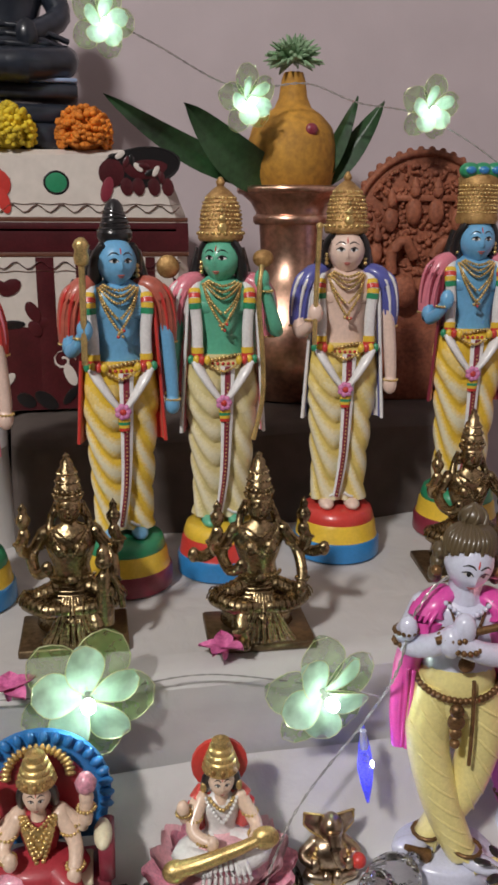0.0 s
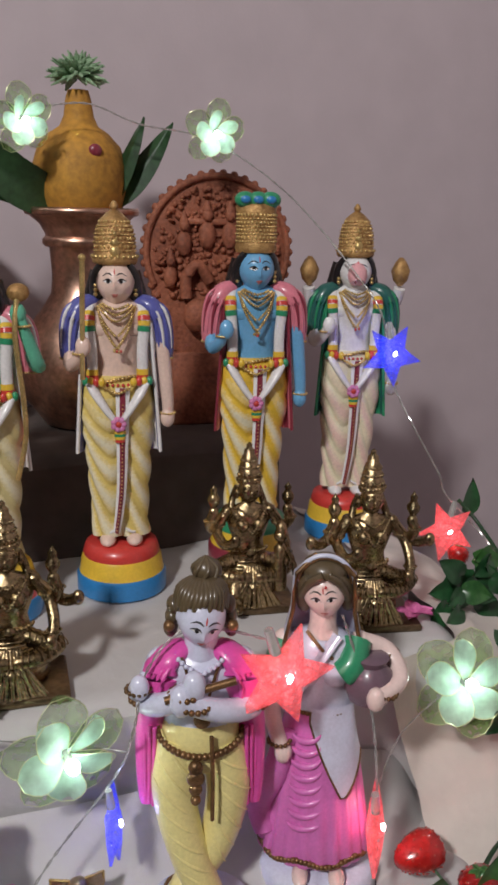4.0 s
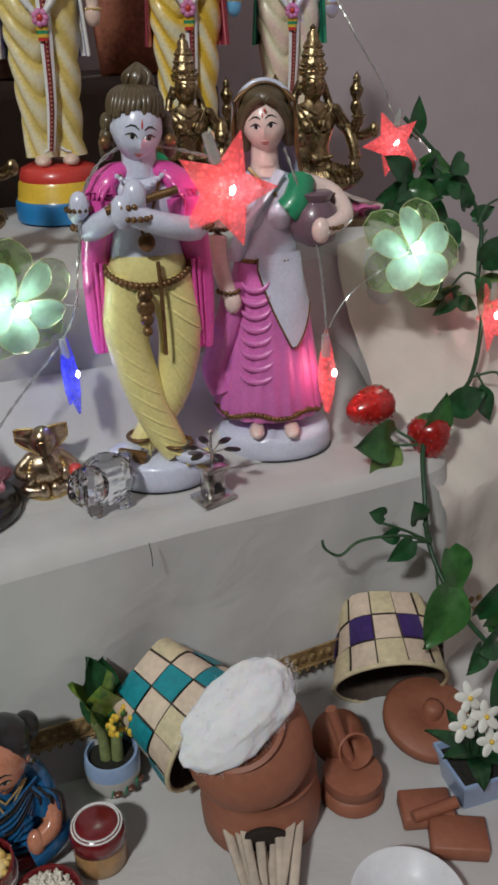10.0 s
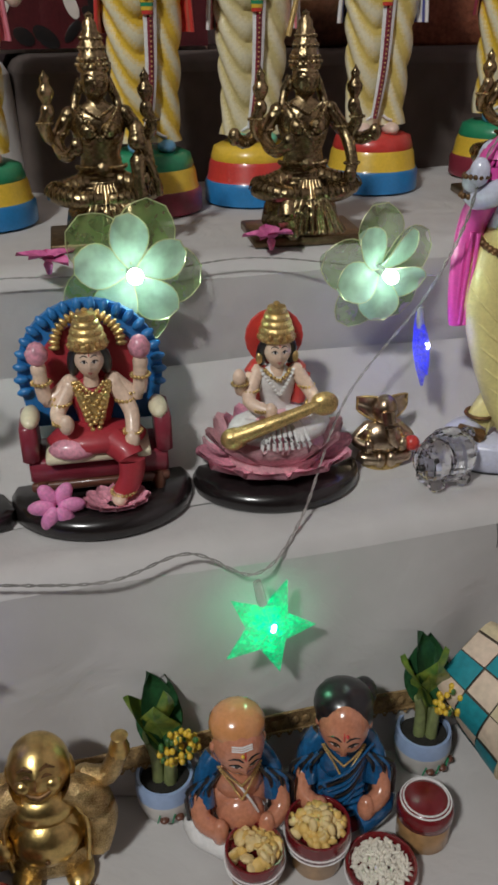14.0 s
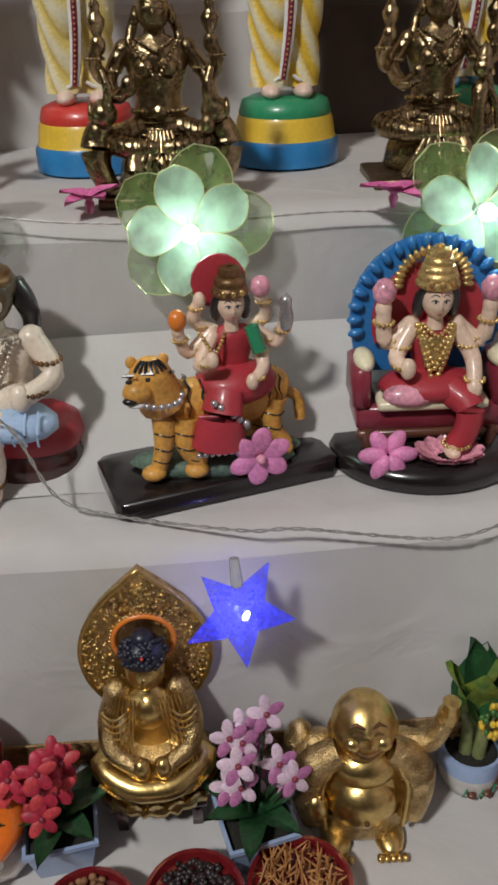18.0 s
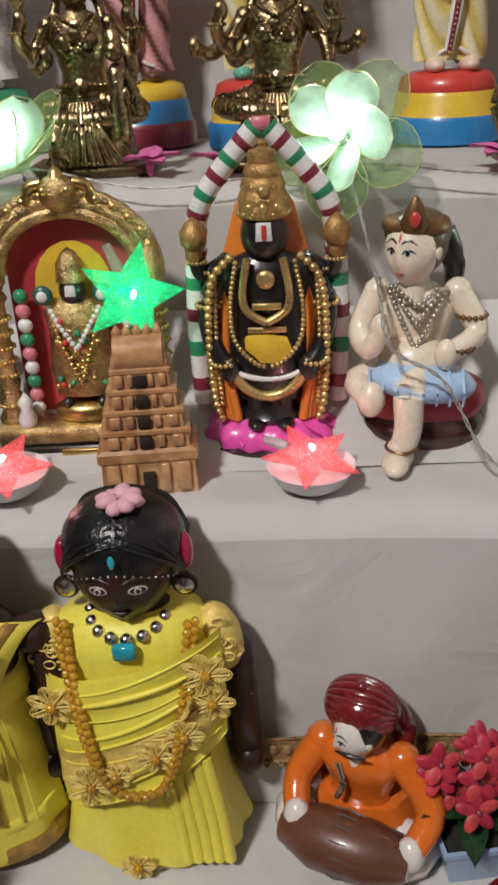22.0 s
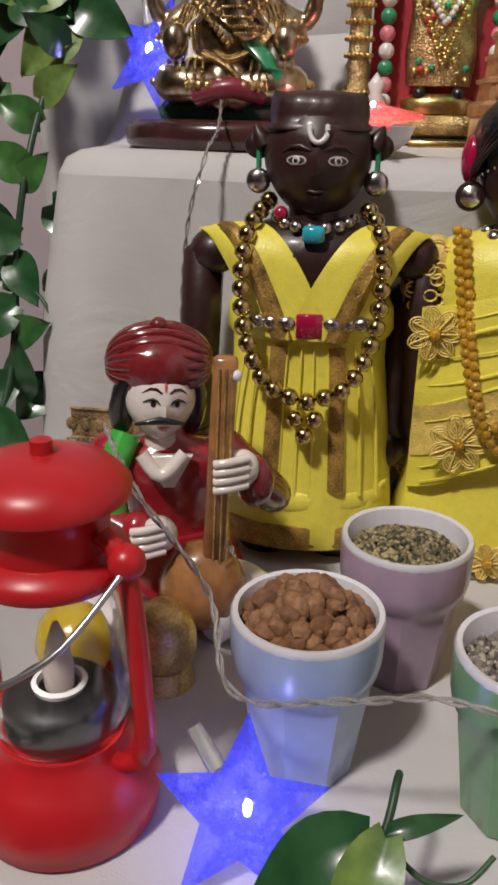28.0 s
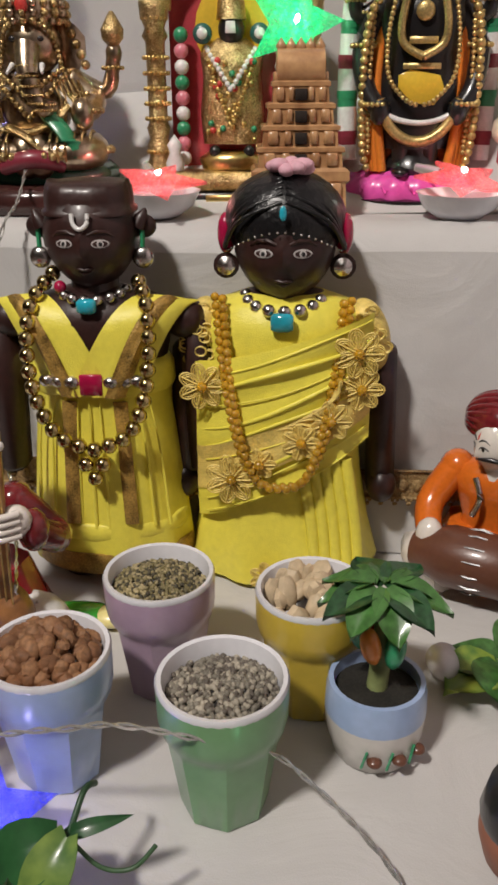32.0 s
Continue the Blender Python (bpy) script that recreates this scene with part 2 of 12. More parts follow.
tagged(corner_bar.done("corner_line"), "thin dark line where two walls meet", "joint", kind="structure")


def step(x0, x1, y0, y1, top, bottom, m, label, seed, round_front=0.03, lean=0.02, wave=0.004, front=None):
    """A box under a draped cloth: a flat top, soft edges, hanging sides with folds."""
    r = random.Random(seed)
    path = []
    def side(a, b, n):
        return [(a[0] + (b[0] - a[0]) * i / n, a[1] + (b[1] - a[1]) * i / n) for i in range(n)]
    rc = round_front
    path += side((x0, y1), (x0, y0 + rc), 14)
    path += [(x0 + rc - rc * math.cos(a), y0 + rc - rc * math.sin(a)) for a in [math.pi / 2 * i / 6 for i in range(6)]]
    path += side((x0 + rc, y0), (x1 - rc, y0), 110)
    path += [(x1 - rc + rc * math.sin(a), y0 + rc - rc * math.cos(a)) for a in [math.pi / 2 * i / 6 for i in range(6)]]
    path += side((x1, y0 + rc), (x1, y1), 14) + [(x1, y1)]
    ph = [r.uniform(0, 6.28) for _ in range(6)]
    rows = []
    h = top - bottom
    if front:
        drops, start, gap = [(0.012, 0), (0.007, 0.0003), (0.003, 0.0015), (0.0005, 0.004), (0.0, 0.009)], 0.007, 0.0015
    else:
        drops, start, gap = [(0.028, 0), (0.02, 0), (0.012, 0.0015), (0.005, 0.005), (0.001, 0.012)], 0.012, 0.001
    for k, (inn, dz) in enumerate(drops + [(None, start + (h - start) * i / 14) for i in range(15)]):
        row = []
        for i, (px, py) in enumerate(path):
            a, b = path[max(i - 1, 0)], path[min(i + 1, len(path) - 1)]
            d = Vector((b[0] - a[0], b[1] - a[1])).normalized()
            out = Vector((d.y, -d.x))
            s = px * 17 + py * 17
            if inn is not None:
                off, zz = -inn, top - dz
            else:
                f = (dz - start) / (h - start)
                off = -gap * (1 - f) + lean * f + wave * min(1, 2.5 * f) * (math.sin(s + ph[0]) + 0.7 * math.sin(2.3 * s + ph[1]) + 0.5 * math.sin(4.1 * s + ph[2] + f))
                zz = top - dz
            row.append((px + out.x * off, py + out.y * off, zz + (0.0012 * math.sin(s * 1.3 + ph[3]) if k else 0)))
        rows.append(row)
    t = tagged(new("display_step"), label, "step", "steps of the display")
    s = Shape().grid(rows[:len(drops)], m)
    s.f.append(tuple(range(len(path))))
    s.k.append(0)
    s.done("top_cloth", t, smooth=60)
    Shape().grid(rows[len(drops):], front or m).done("front_cloth", t, smooth=60)
    return t


step(-0.80, 0.50, 0.119, 0.45, Z0, 0.0, cloth, "lowest display step under a white cotton cloth with a beige front", 1, lean=0.03, front=front_beige)
step(-0.655, 0.46, 0.385, 0.62, Z1, Z0, cloth, "middle display step under a white cotton cloth", 2, lean=0.012)
step(-0.72, 0.50, 0.52, 0.86, Z2, Z0 - 0.2, cloth, "upper display step under a white cotton cloth", 3, lean=-0.004)
# Top step in two parts: the right coloured dark brown, the left white.
for x0, x1, m, what in ((0.09, 0.60, step_dark, "right part of the top display step, coloured dark brown"), (-0.56, 0.088, cloth, "top display step under a white cotton cloth")):
    step(x0, x1, -0.11, 0.12, Z3, Z2 - 0.3, m, what, 4, lean=0.012, wave=0.006).matrix_world = pose(-0.155, 0.885, 0, 0, 0, 3.4)


def sheet(ctrl, m, n=8, wave=0.003, seed=0, thick=0.0012, crease=0.0, flat=0.0):
    """A cloth through rows of control points, with small folds."""
    r = random.Random(seed)
    a, b = r.uniform(0, 6), r.uniform(0, 6)
    def line(pts):
        soft = curve(pts, n)
        hard = [Vector(pts[i]) + (Vector(pts[i + 1]) - Vector(pts[i])) * (k / n) for i in range(len(pts) - 1) for k in range(n)] + [Vector(pts[-1])]
        return [p + (q - p) * flat for p, q in zip(soft, hard)]
    rows = [line(row) for row in ctrl]
    cols = [line([row[j] for row in rows]) for j in range(len(rows[0]))]
    out = []
    for i in range(len(cols[0])):
        out.append([cols[j][i] + wave * Vector((math.sin(31 * cols[j][i].y + a + 9 * cols[j][i].z), math.sin(37 * cols[j][i].x + b), 0.7 * math.sin(33 * cols[j][i].y + 22 * cols[j][i].x))) for j in range(len(cols))])
    if crease:
        for row in out:
            for p in row:
                g = 0.35 - abs(noise.noise(Vector((p.x * 9 + 4 * p.z, p.y * 9, p.z * 5)))) - 0.5 * abs(noise.noise(Vector((p.x * 24, p.y * 24 + 9 * p.z, p.z * 11))))
                p += crease * g * Vector((0.6, -0.6, 0.5))
    s = Shape().grid(out, m)
    s.grid([[p + Vector((thick, thick, -thick)) for p in row] for row in out], m)
    return s


drape = sheet([[(0.485, 0.86, 0.874), (0.49, 0.70, 0.877), (0.489, 0.56, 0.878), (0.478, 0.520, 0.873), (0.42, 0.516, 0.866)],
               [(0.565, 0.85, 0.850), (0.575, 0.70, 0.852), (0.580, 0.545, 0.846), (0.525, 0.525, 0.822), (0.43, 0.512, 0.80)],
               [(0.640, 0.84, 0.79), (0.650, 0.68, 0.795), (0.662, 0.503, 0.771), (0.575, 0.492, 0.764), (0.44, 0.452, 0.7385)],
               [(0.630, 0.84, 0.70), (0.640, 0.70, 0.70), (0.646, 0.520, 0.69), (0.566, 0.428, 0.70), (0.43, 0.362, 0.70)],
               [(0.60, 0.84, 0.62), (0.610, 0.70, 0.62), (0.612, 0.502, 0.60), (0.552, 0.412, 0.61), (0.435, 0.358, 0.62)],
               [(0.585, 0.84, 0.52), (0.600, 0.70, 0.52), (0.594, 0.506, 0.51), (0.556, 0.380, 0.52), (0.44, 0.350, 0.560)],
               [(0.585, 0.84, 0.40), (0.600, 0.70, 0.40), (0.590, 0.500, 0.42), (0.551, 0.360, 0.478), (0.45, 0.346, 0.545)]], cloth_cream, 16, 0.003, 3, crease=0.018, flat=0.42)
drape = tagged(drape.done("hanging_cloth", smooth=35), "cream cotton cloth hanging over the step's end", "cloth")
fringe = Shape()
for i in range(26):
    f = i / 25
    p = Vector((0.602 - 0.010 * f, 0.508, 0.57 - 0.08 * f))
    fringe.tube([p, p + Vector((0.008 + 0.003 * math.sin(9 * i), -0.002, -0.005 * math.cos(5 * i)))], 0.0006, cloth_cream, 4)
fringe.done("fringe", drape)
fold = sheet([[(-0.66, 0.535, 0.74), (-0.60, 0.518, 0.79), (-0.2, 0.515, 0.802), (0.2, 0.515, 0.80), (0.40, 0.518, 0.79), (0.46, 0.535, 0.74)],
              [(-0.66, 0.53, 0.735), (-0.60, 0.506, 0.777), (-0.2, 0.503, 0.788), (0.2, 0.503, 0.786), (0.40, 0.506, 0.777), (0.46, 0.53, 0.735)],
              [(-0.66, 0.52, 0.731), (-0.60, 0.490, 0.755), (-0.2, 0.486, 0.764), (0.2, 0.488, 0.762), (0.40, 0.490, 0.755), (0.46, 0.52, 0.731)],
              [(-0.66, 0.51, 0.728), (-0.60, 0.467, 0.738), (-0.2, 0.463, 0.742), (0.2, 0.465, 0.741), (0.40, 0.467, 0.738), (0.46, 0.51, 0.728)],
              [(-0.66, 0.50, 0.725), (-0.60, 0.44, 0.7325), (-0.2, 0.44, 0.7335), (0.2, 0.44, 0.7335), (0.40, 0.44, 0.7325), (0.46, 0.50, 0.725)]], cloth, 10, 0.0016, 5)
tagged(fold.done("cloth_fold", smooth=70), "loose fold of white cloth behind the middle step", "cloth")

# ---- colours of the painted figures ----
def paint(name, c, coat=0.35, rough=0.36, vary=0.07):
    return mat(name, c, rough, vary=vary, scale=140, bump=0.18, bscale=500, coat=coat)


BLUE_SKIN, GREEN_SKIN = paint("blue_skin_paint", (0.16, 0.42, 0.68)), paint("green_skin_paint", (0.12, 0.46, 0.30))
PEACH, PALE = paint("peach_skin_paint", (0.80, 0.60, 0.50)), paint("pale_skin_paint", (0.80, 0.70, 0.62))
PINK_FACE = paint("pink_paint", (0.78, 0.40, 0.42))
YELLOW, CREAM = paint("yellow_paint", (0.78, 0.52, 0.05)), paint("cream_paint", (0.80, 0.74, 0.52))
WHITE, RED = paint("white_paint", (0.80, 0.79, 0.78)), paint("red_paint", (0.60, 0.05, 0.04))
MAROON, PINK = paint("maroon_paint", (0.24, 0.03, 0.05)), paint("pink_shawl_paint", (0.72, 0.22, 0.28))
BLUE, DEEP_BLUE = paint("blue_base_paint", (0.03, 0.22, 0.52)), paint("violet_blue_paint", (0.10, 0.11, 0.38))
GREEN, BLACK = paint("green_base_paint", (0.03, 0.28, 0.13)), paint("black_paint", (0.012, 0.011, 0.012), 0.5, 0.3)
ORANGE, BROWN = paint("orange_paint", (0.75, 0.22, 0.03)), paint("brown_paint", (0.13, 0.05, 0.03))
TEAL = paint("dark_green_cloak_paint", (0.02, 0.12, 0.10))
GOLD = mat("gold_paint", (0.74, 0.54, 0.22), 0.35, 0.75, vary=0.25, scale=300, bump=0.5, bscale=700)
CROWN = mat("crown_gold", (0.46, 0.29, 0.11), 0.45, 0.55, vary=0.35, scale=500, bump=0.9, bscale=900, other=(0.22, 0.10, 0.03))
LIPS = paint("lip_paint", (0.55, 0.16, 0.14))
BRASS = mat("antique_brass", (0.44, 0.33, 0.18), 0.27, 1.0, vary=0.25, scale=150, bump=0.6, bscale=420, other=(0.055, 0.042, 0.024), depth=0.001)
BRASS_DARK = mat("dark_brass_plate", (0.20, 0.14, 0.08), 0.4, 0.9, vary=0.25, scale=90, bump=0.3, bscale=300)
PETAL = mat("pink_petal", (0.74, 0.26, 0.50), 0.5, vary=0.2, scale=160, bump=0.2, sub=0.15)


def face_form(s, c, r, skin, R, size=(0.80, 0.88, 1.08), nose=1.0, jaw=0.30):
    """A modelled head that looks along -y: brow, sockets, nose, cheeks, lips and chin. Gives back a way to reach its skin."""
    c = Vector(c)

    def at(u, v, lift=0.0, behind=False):
        q = math.sqrt(max(0.0, 1 - u * u - v * v))
        y = q if behind else -q
        front = max(0.0, -y)
        w = abs(u)
        g = lambda a, b, p, h: front * math.exp(-((w - a) / p) ** 2 - ((v - b) / h) ** 2)
        low = max(0.0, -v)
        d = 1 + nose * (0.15 * g(0, -0.15, 0.10, 0.12) + 0.08 * g(0, 0.06, 0.07, 0.20)) - 0.055 * g(0.34, 0.09, 0.17, 0.10) + 0.035 * g(0.46, -0.24, 0.2, 0.2)
        d += 0.055 * g(0, -0.47, 0.19, 0.055) + 0.05 * g(0, -0.56, 0.15, 0.05) + 0.09 * g(0, -0.80, 0.20, 0.14) - 0.03 * g(0, -0.64, 0.2, 0.045) + 0.025 * g(0.3, 0.30, 0.25, 0.09)
        return c + R @ (Vector((size[0] * u * (1 - jaw * low ** 1.5), size[1] * y * (1 - (0.25 * low if y > 0 else 0.0)), size[2] * v)) * ((d + lift) * r))

    rows = []
    for i in range(23):
        el = -1.54 + 3.08 * i / 22
        rows.append([at(math.sin(a) * math.cos(el), math.sin(el), 0.0, math.cos(a) < 0) for a in [2 * math.pi * j / 34 for j in range(34)]])
    s.grid(rows, skin, True, (True, True))

    def patch(u, v, outline, m, lift):
        s.grid([[at(u + k * a, v + k * b, lift * (1.15 - 0.15 * k)) for a, b in outline] for k in (0.03, 0.55, 1.0)], m, True, (True, False))
    return at, patch


def head(s, c, r, skin, hair, tilt=0.0, eyes=True, back=1.0, turn=0.0, nod=0.0, locks=True, size=(0.80, 0.88, 1.08), eye=1.0):
    """A small painted head that looks along -y: modelled face, almond eyes, brows, lips, hair behind."""
    c = Vector(c)
    R = Matrix.Rotation(turn, 3, "Z") @ Matrix.Rotation(nod, 3, "X") @ Matrix.Rotation(tilt, 3, "Y")
    p = lambda x, y, z: c + R @ Vector((x * r, y * r, z * r))
    at, patch = face_form(s, c, r, skin, R, size)
    if hair:
        s.ball(p(0, 0.26 * back, 0.16), (0.90 * r, 0.84 * r, 1.0 * r), hair, R, 18, 12)
        for k in (-1, 1) if locks else ():
            s.tube(curve([p(k * 0.60, -0.30, 0.78), p(k * 0.84, -0.06, 0.30), p(k * 0.88, 0.16, -0.30), p(k * 0.86, 0.30, -0.95)], 4), [0.16 * r, 0.19 * r, 0.22 * r, 0.24 * r, 0.26 * r, 0.28 * r, 0.30 * r, 0.31 * r, 0.32 * r, 0.32 * r, 0.30 * r, 0.26 * r, 0.2 * r], hair, 8)
    for k in (-1, 1):
        s.ball(p(k * 0.80, 0.02, -0.02), (0.09 * r, 0.15 * r, 0.22 * r), skin, R, 8, 6)
    if eyes:
        almond = [(0.18 * eye * math.cos(a), 0.070 * eye * math.sin(a) * (1.0 if math.sin(a) > 0 else 0.75)) for a in [0.5236 * i for i in range(12)]]
        disc = [(0.076 * eye * math.cos(a), 0.076 * eye * math.sin(a)) for a in [0.7854 * i for i in range(8)]]
        for k in (-1, 1):
            patch(k * 0.33, 0.09, almond, WHITE, 0.012)
            patch(k * 0.325, 0.09, disc, BLACK, 0.026)
            s.tube([at(k * u, v, 0.012) for u, v in ((0.13, 0.075), (0.22, 0.155), (0.33, 0.19), (0.45, 0.16), (0.58, 0.09))], [0.014 * r, 0.03 * r, 0.036 * r, 0.03 * r, 0.012 * r], BLACK, 5)
            s.tube([at(k * u, v, 0.006) for u, v in ((0.10, 0.33), (0.24, 0.41), (0.40, 0.41), (0.60, 0.29))], [0.022 * r, 0.036 * r, 0.032 * r, 0.010 * r], BLACK, 5)
        patch(0, -0.465, [(0.21 * math.cos(a), (0.040 if math.sin(a) > 0 else 0.010) * math.sin(a)) for a in [0.5236 * i for i in range(12)]], LIPS, 0.012)
        patch(0, -0.505, [(0.155 * math.cos(a), (0.010 if math.sin(a) > 0 else 0.045) * math.sin(a)) for a in [0.5236 * i for i in range(12)]], LIPS, 0.012)
        s.tube([at(0, 0.36, 0.01), at(0, 0.48, 0.012), at(0, 0.60, 0.01)], [0.020 * r, 0.030 * r, 0.012 * r], RED, 6)
    s.lathe([(0.46 * r, -1.5 * r), (0.38 * r, -1.0 * r), (0.38 * r, -0.5 * r)], skin, c, 14)


def beaded_crown(s, at, r, h, m, m2, tiers=5):
    """A tall tiered crown: stepped bands that narrow upwards, each with a row of beads, and a knob on top."""
    x, y, z = at
    prof = [(0.95 * r, 0)]
    for i in range(tiers):
        f, g = i / tiers, (i + 1) / tiers
        w = r * (1.12 - 0.72 * f ** 1.3)
        prof += [(w, h * 0.86 * f + 0.02 * h), (1.04 * w, h * 0.86 * (0.6 * f + 0.4 * g)), (0.93 * w, h * 0.86 * g)]
    prof += [(0.30 * r, 0.88 * h), (0.12 * r, 0.91 * h), (0.20 * r, 0.95 * h), (0.06 * r, 0.99 * h), (0, h)]
    s.lathe(prof, m, at, 20)
    for i in range(tiers):
        f = (i + 0.45) / tiers
        w, n = r * (1.12 - 0.72 * f ** 1.3), 16 - 2 * i
        for j in range(n):
            a = 6.2832 * (j + 0.5 * (i % 2)) / n
            s.ball((x + w * math.sin(a), y - w * math.cos(a), z + 0.86 * h * f), 0.105 * r, m2, None, 6, 5)
    for k in (-1, 0, 1):
        s.ball((x + 0.55 * k * r, y - r * (1.15 - 0.16 * abs(k)), z + 0.16 * h), (0.17 * r, 0.10 * r, 0.22 * r), m2, None, 7, 5)


def folds(n, depth, ph=0.0):
    return lambda a, z: 1 + depth * math.sin(n * a + ph + 6 * z)


def cloak(s, top, bottom, w0, w1, y, m, ripples=5, amp=0.004, n=36, edge=None):
    """A cloth that hangs behind a figure and comes forward at both sides, with vertical folds."""
    rows = []
    for i in range(11):
        f = i / 10
        z, w = top + (bottom - top) * f, w0 + (w1 - w0) * f
        row = []
        for j in range(n + 1):
            u = -1 + 2 * j / n
            row.append((w * u, y - 0.028 * abs(u) ** 3 + amp * math.sin(ripples * 3.1416 * u) * (0.3 + f), z - 0.012 * abs(u) ** 2 * (1 - f)))
        rows.append(row)
    start = len(s.k)
    s.grid(rows, m)
    if edge:
        hue = s.slot(edge)
        for i in range(10):
            for j in range(n):
                if math.sin(ripples * 3.1416 * (-1 + 2 * (j + 0.5) / n) * 1.7) > 0.25:
                    s.k[start + i * n + j] = hue
    s.grid([[(p[0], p[1] + 0.0022, p[2]) for p in r] for r in rows], m)
    for e in (0, n):
        s.tube([r[e] for r in rows], 0.0016, edge or m, 6)


def necklace(s, z, w, drop, y, m, r=0.0013, sag=1.0, yend=0.004, wide=0.03):
    """A string of beads from shoulder to shoulder that hangs to a point on the chest."""
    pts = []
    for i in range(17):
        u = -1 + 2 * i / 16
        pts.append((w * u, y * math.sqrt(max(0.02, 1 - (w * u / wide) ** 2)) - r + yend * abs(u) ** 4, z - drop * (1 - abs(u) ** sag)))
    s.beads(pts, r, m, 1.9 * r)


def flowers(s, c, r, cols, n=7, seed=0):
    q = random.Random(seed)
    for i in range(n):
        s.ball((c[0] + q.uniform(-1, 1) * r, c[1] - q.uniform(0, 0.5) * r, c[2] + q.uniform(-0.8, 0.8) * r), r * 0.42, cols[i % len(cols)], None, 7, 5)


def tone_of(m):
    """The light and dark colours that a painted material ranges between."""
    e = [n for n in m.node_tree.nodes if n.bl_idname == "ShaderNodeValToRGB"][0].color_ramp.elements
    return e[0].color[:3], e[1].color[:3]


def between(a, b, f):
    """A paint part of the way from one paint to another."""
    (a0, a1), (b0, b1) = tone_of(a), tone_of(b)
    return mat(a.name + "_to_" + b.name + str(int(100 * f)), [x + (y - x) * f for x, y in zip(a1, b1)], 0.36, vary=0.05, scale=140, bump=0.18, bscale=500, coat=0.35, other=[x + (y - x) * f for x, y in zip(a0, b0)])


def avatar(skin, robe, fold_paint, shawl, shawl2, bands, crown="cone", hold="mace", h=0.35, sash=MAROON, seed=1, side=1, face=None, cloak_low=0.135, gaze=0.0):
    """A standing crowned figure of painted clay on a round three-banded base, 0.35 m high."""
    s = Shape()
    s.lathe([(0.037, 0), (0.0415, 0.002), (0.0415, 0.017), (0.040, 0.020)], bands[2], seg=32)
    s.lathe([(0.0395, 0.020), (0.0385, 0.022), (0.0370, 0.033), (0.0355, 0.036)], bands[1], seg=32)
    s.lathe([(0.0350, 0.036), (0.0355, 0.038), (0.033, 0.046), (0.026, 0.049), (0.0, 0.050)], bands[0], seg=32)
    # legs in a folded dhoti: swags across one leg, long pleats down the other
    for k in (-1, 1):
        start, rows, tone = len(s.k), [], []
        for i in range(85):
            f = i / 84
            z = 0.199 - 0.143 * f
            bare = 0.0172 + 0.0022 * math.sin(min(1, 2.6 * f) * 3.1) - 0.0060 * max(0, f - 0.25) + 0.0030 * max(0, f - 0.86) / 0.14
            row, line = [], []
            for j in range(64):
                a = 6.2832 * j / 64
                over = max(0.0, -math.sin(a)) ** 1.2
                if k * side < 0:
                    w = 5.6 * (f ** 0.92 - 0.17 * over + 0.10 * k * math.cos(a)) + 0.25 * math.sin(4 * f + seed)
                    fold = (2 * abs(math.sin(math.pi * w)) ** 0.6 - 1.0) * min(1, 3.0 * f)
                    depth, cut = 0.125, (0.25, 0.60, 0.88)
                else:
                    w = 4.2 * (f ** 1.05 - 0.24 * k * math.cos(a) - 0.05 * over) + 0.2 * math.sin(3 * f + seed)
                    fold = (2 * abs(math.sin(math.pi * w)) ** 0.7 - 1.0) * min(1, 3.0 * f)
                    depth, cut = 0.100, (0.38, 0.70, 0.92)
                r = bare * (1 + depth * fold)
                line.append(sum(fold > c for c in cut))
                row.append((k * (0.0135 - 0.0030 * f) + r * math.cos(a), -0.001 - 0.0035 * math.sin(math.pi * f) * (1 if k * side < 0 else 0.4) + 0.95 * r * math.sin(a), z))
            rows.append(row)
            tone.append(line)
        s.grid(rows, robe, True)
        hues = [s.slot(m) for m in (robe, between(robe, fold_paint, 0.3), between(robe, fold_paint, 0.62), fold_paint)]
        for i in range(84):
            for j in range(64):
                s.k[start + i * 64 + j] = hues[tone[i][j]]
        s.ball((k * 0.012, -0.014, 0.053), (0.0075, 0.014, 0.0055), skin)
        s.ball((k * 0.011, -0.003, 0.058), (0.0085, 0.0085, 0.006), skin)
        s.tube(curve([(k * 0.004, -0.017, 0.064), (k * 0.011, -0.016, 0.060), (k * 0.019, -0.006, 0.060)], 4), 0.0014, WHITE if robe is not WHITE else GOLD, 6)
    s.lathe([(0.022, 0.168), (0.0280, 0.180), (0.0285, 0.191), (0.0235, 0.204)], robe, seg=24, sy=0.66)
    # front pleat
    pl = curve([(0.004, -0.0215, 0.195), (0.003, -0.0235, 0.15), (0.001, -0.0235, 0.10), (-0.004 * side, -0.022, 0.062)], 5)
    s.tube(pl, [0.0062 - 0.0002 * i for i in range(len(pl))], WHITE, 8, flat=0.35)
    s.tube([p + Vector((0, -0.0016, 0)) for p in pl], [0.0028 - 0.00008 * i for i in range(len(pl))], sash, 8, flat=0.35)
    s.beads([p + Vector((0, -0.0034, 0)) for p in pl[2:]], 0.0008, GOLD, 0.0034)
    # torso, garland, jewels
    s.lathe([(0.0215, 0.198), (0.0198, 0.210), (0.0205, 0.220), (0.0252, 0.236), (0.0292, 0.250), (0.0275, 0.260), (0.0185, 0.2665), (0.0105, 0.270), (0.0088, 0.277)], skin, seg=26, sy=0.66)
    s.beads([(0.0245 * math.sin(a), -0.0175 * math.cos(a), 0.2015 + 0.002 * math.sin(3 * a)) for a in [-1.9 + 0.1 * i for i in range(39)]], 0.0019, GOLD, 0.0034)
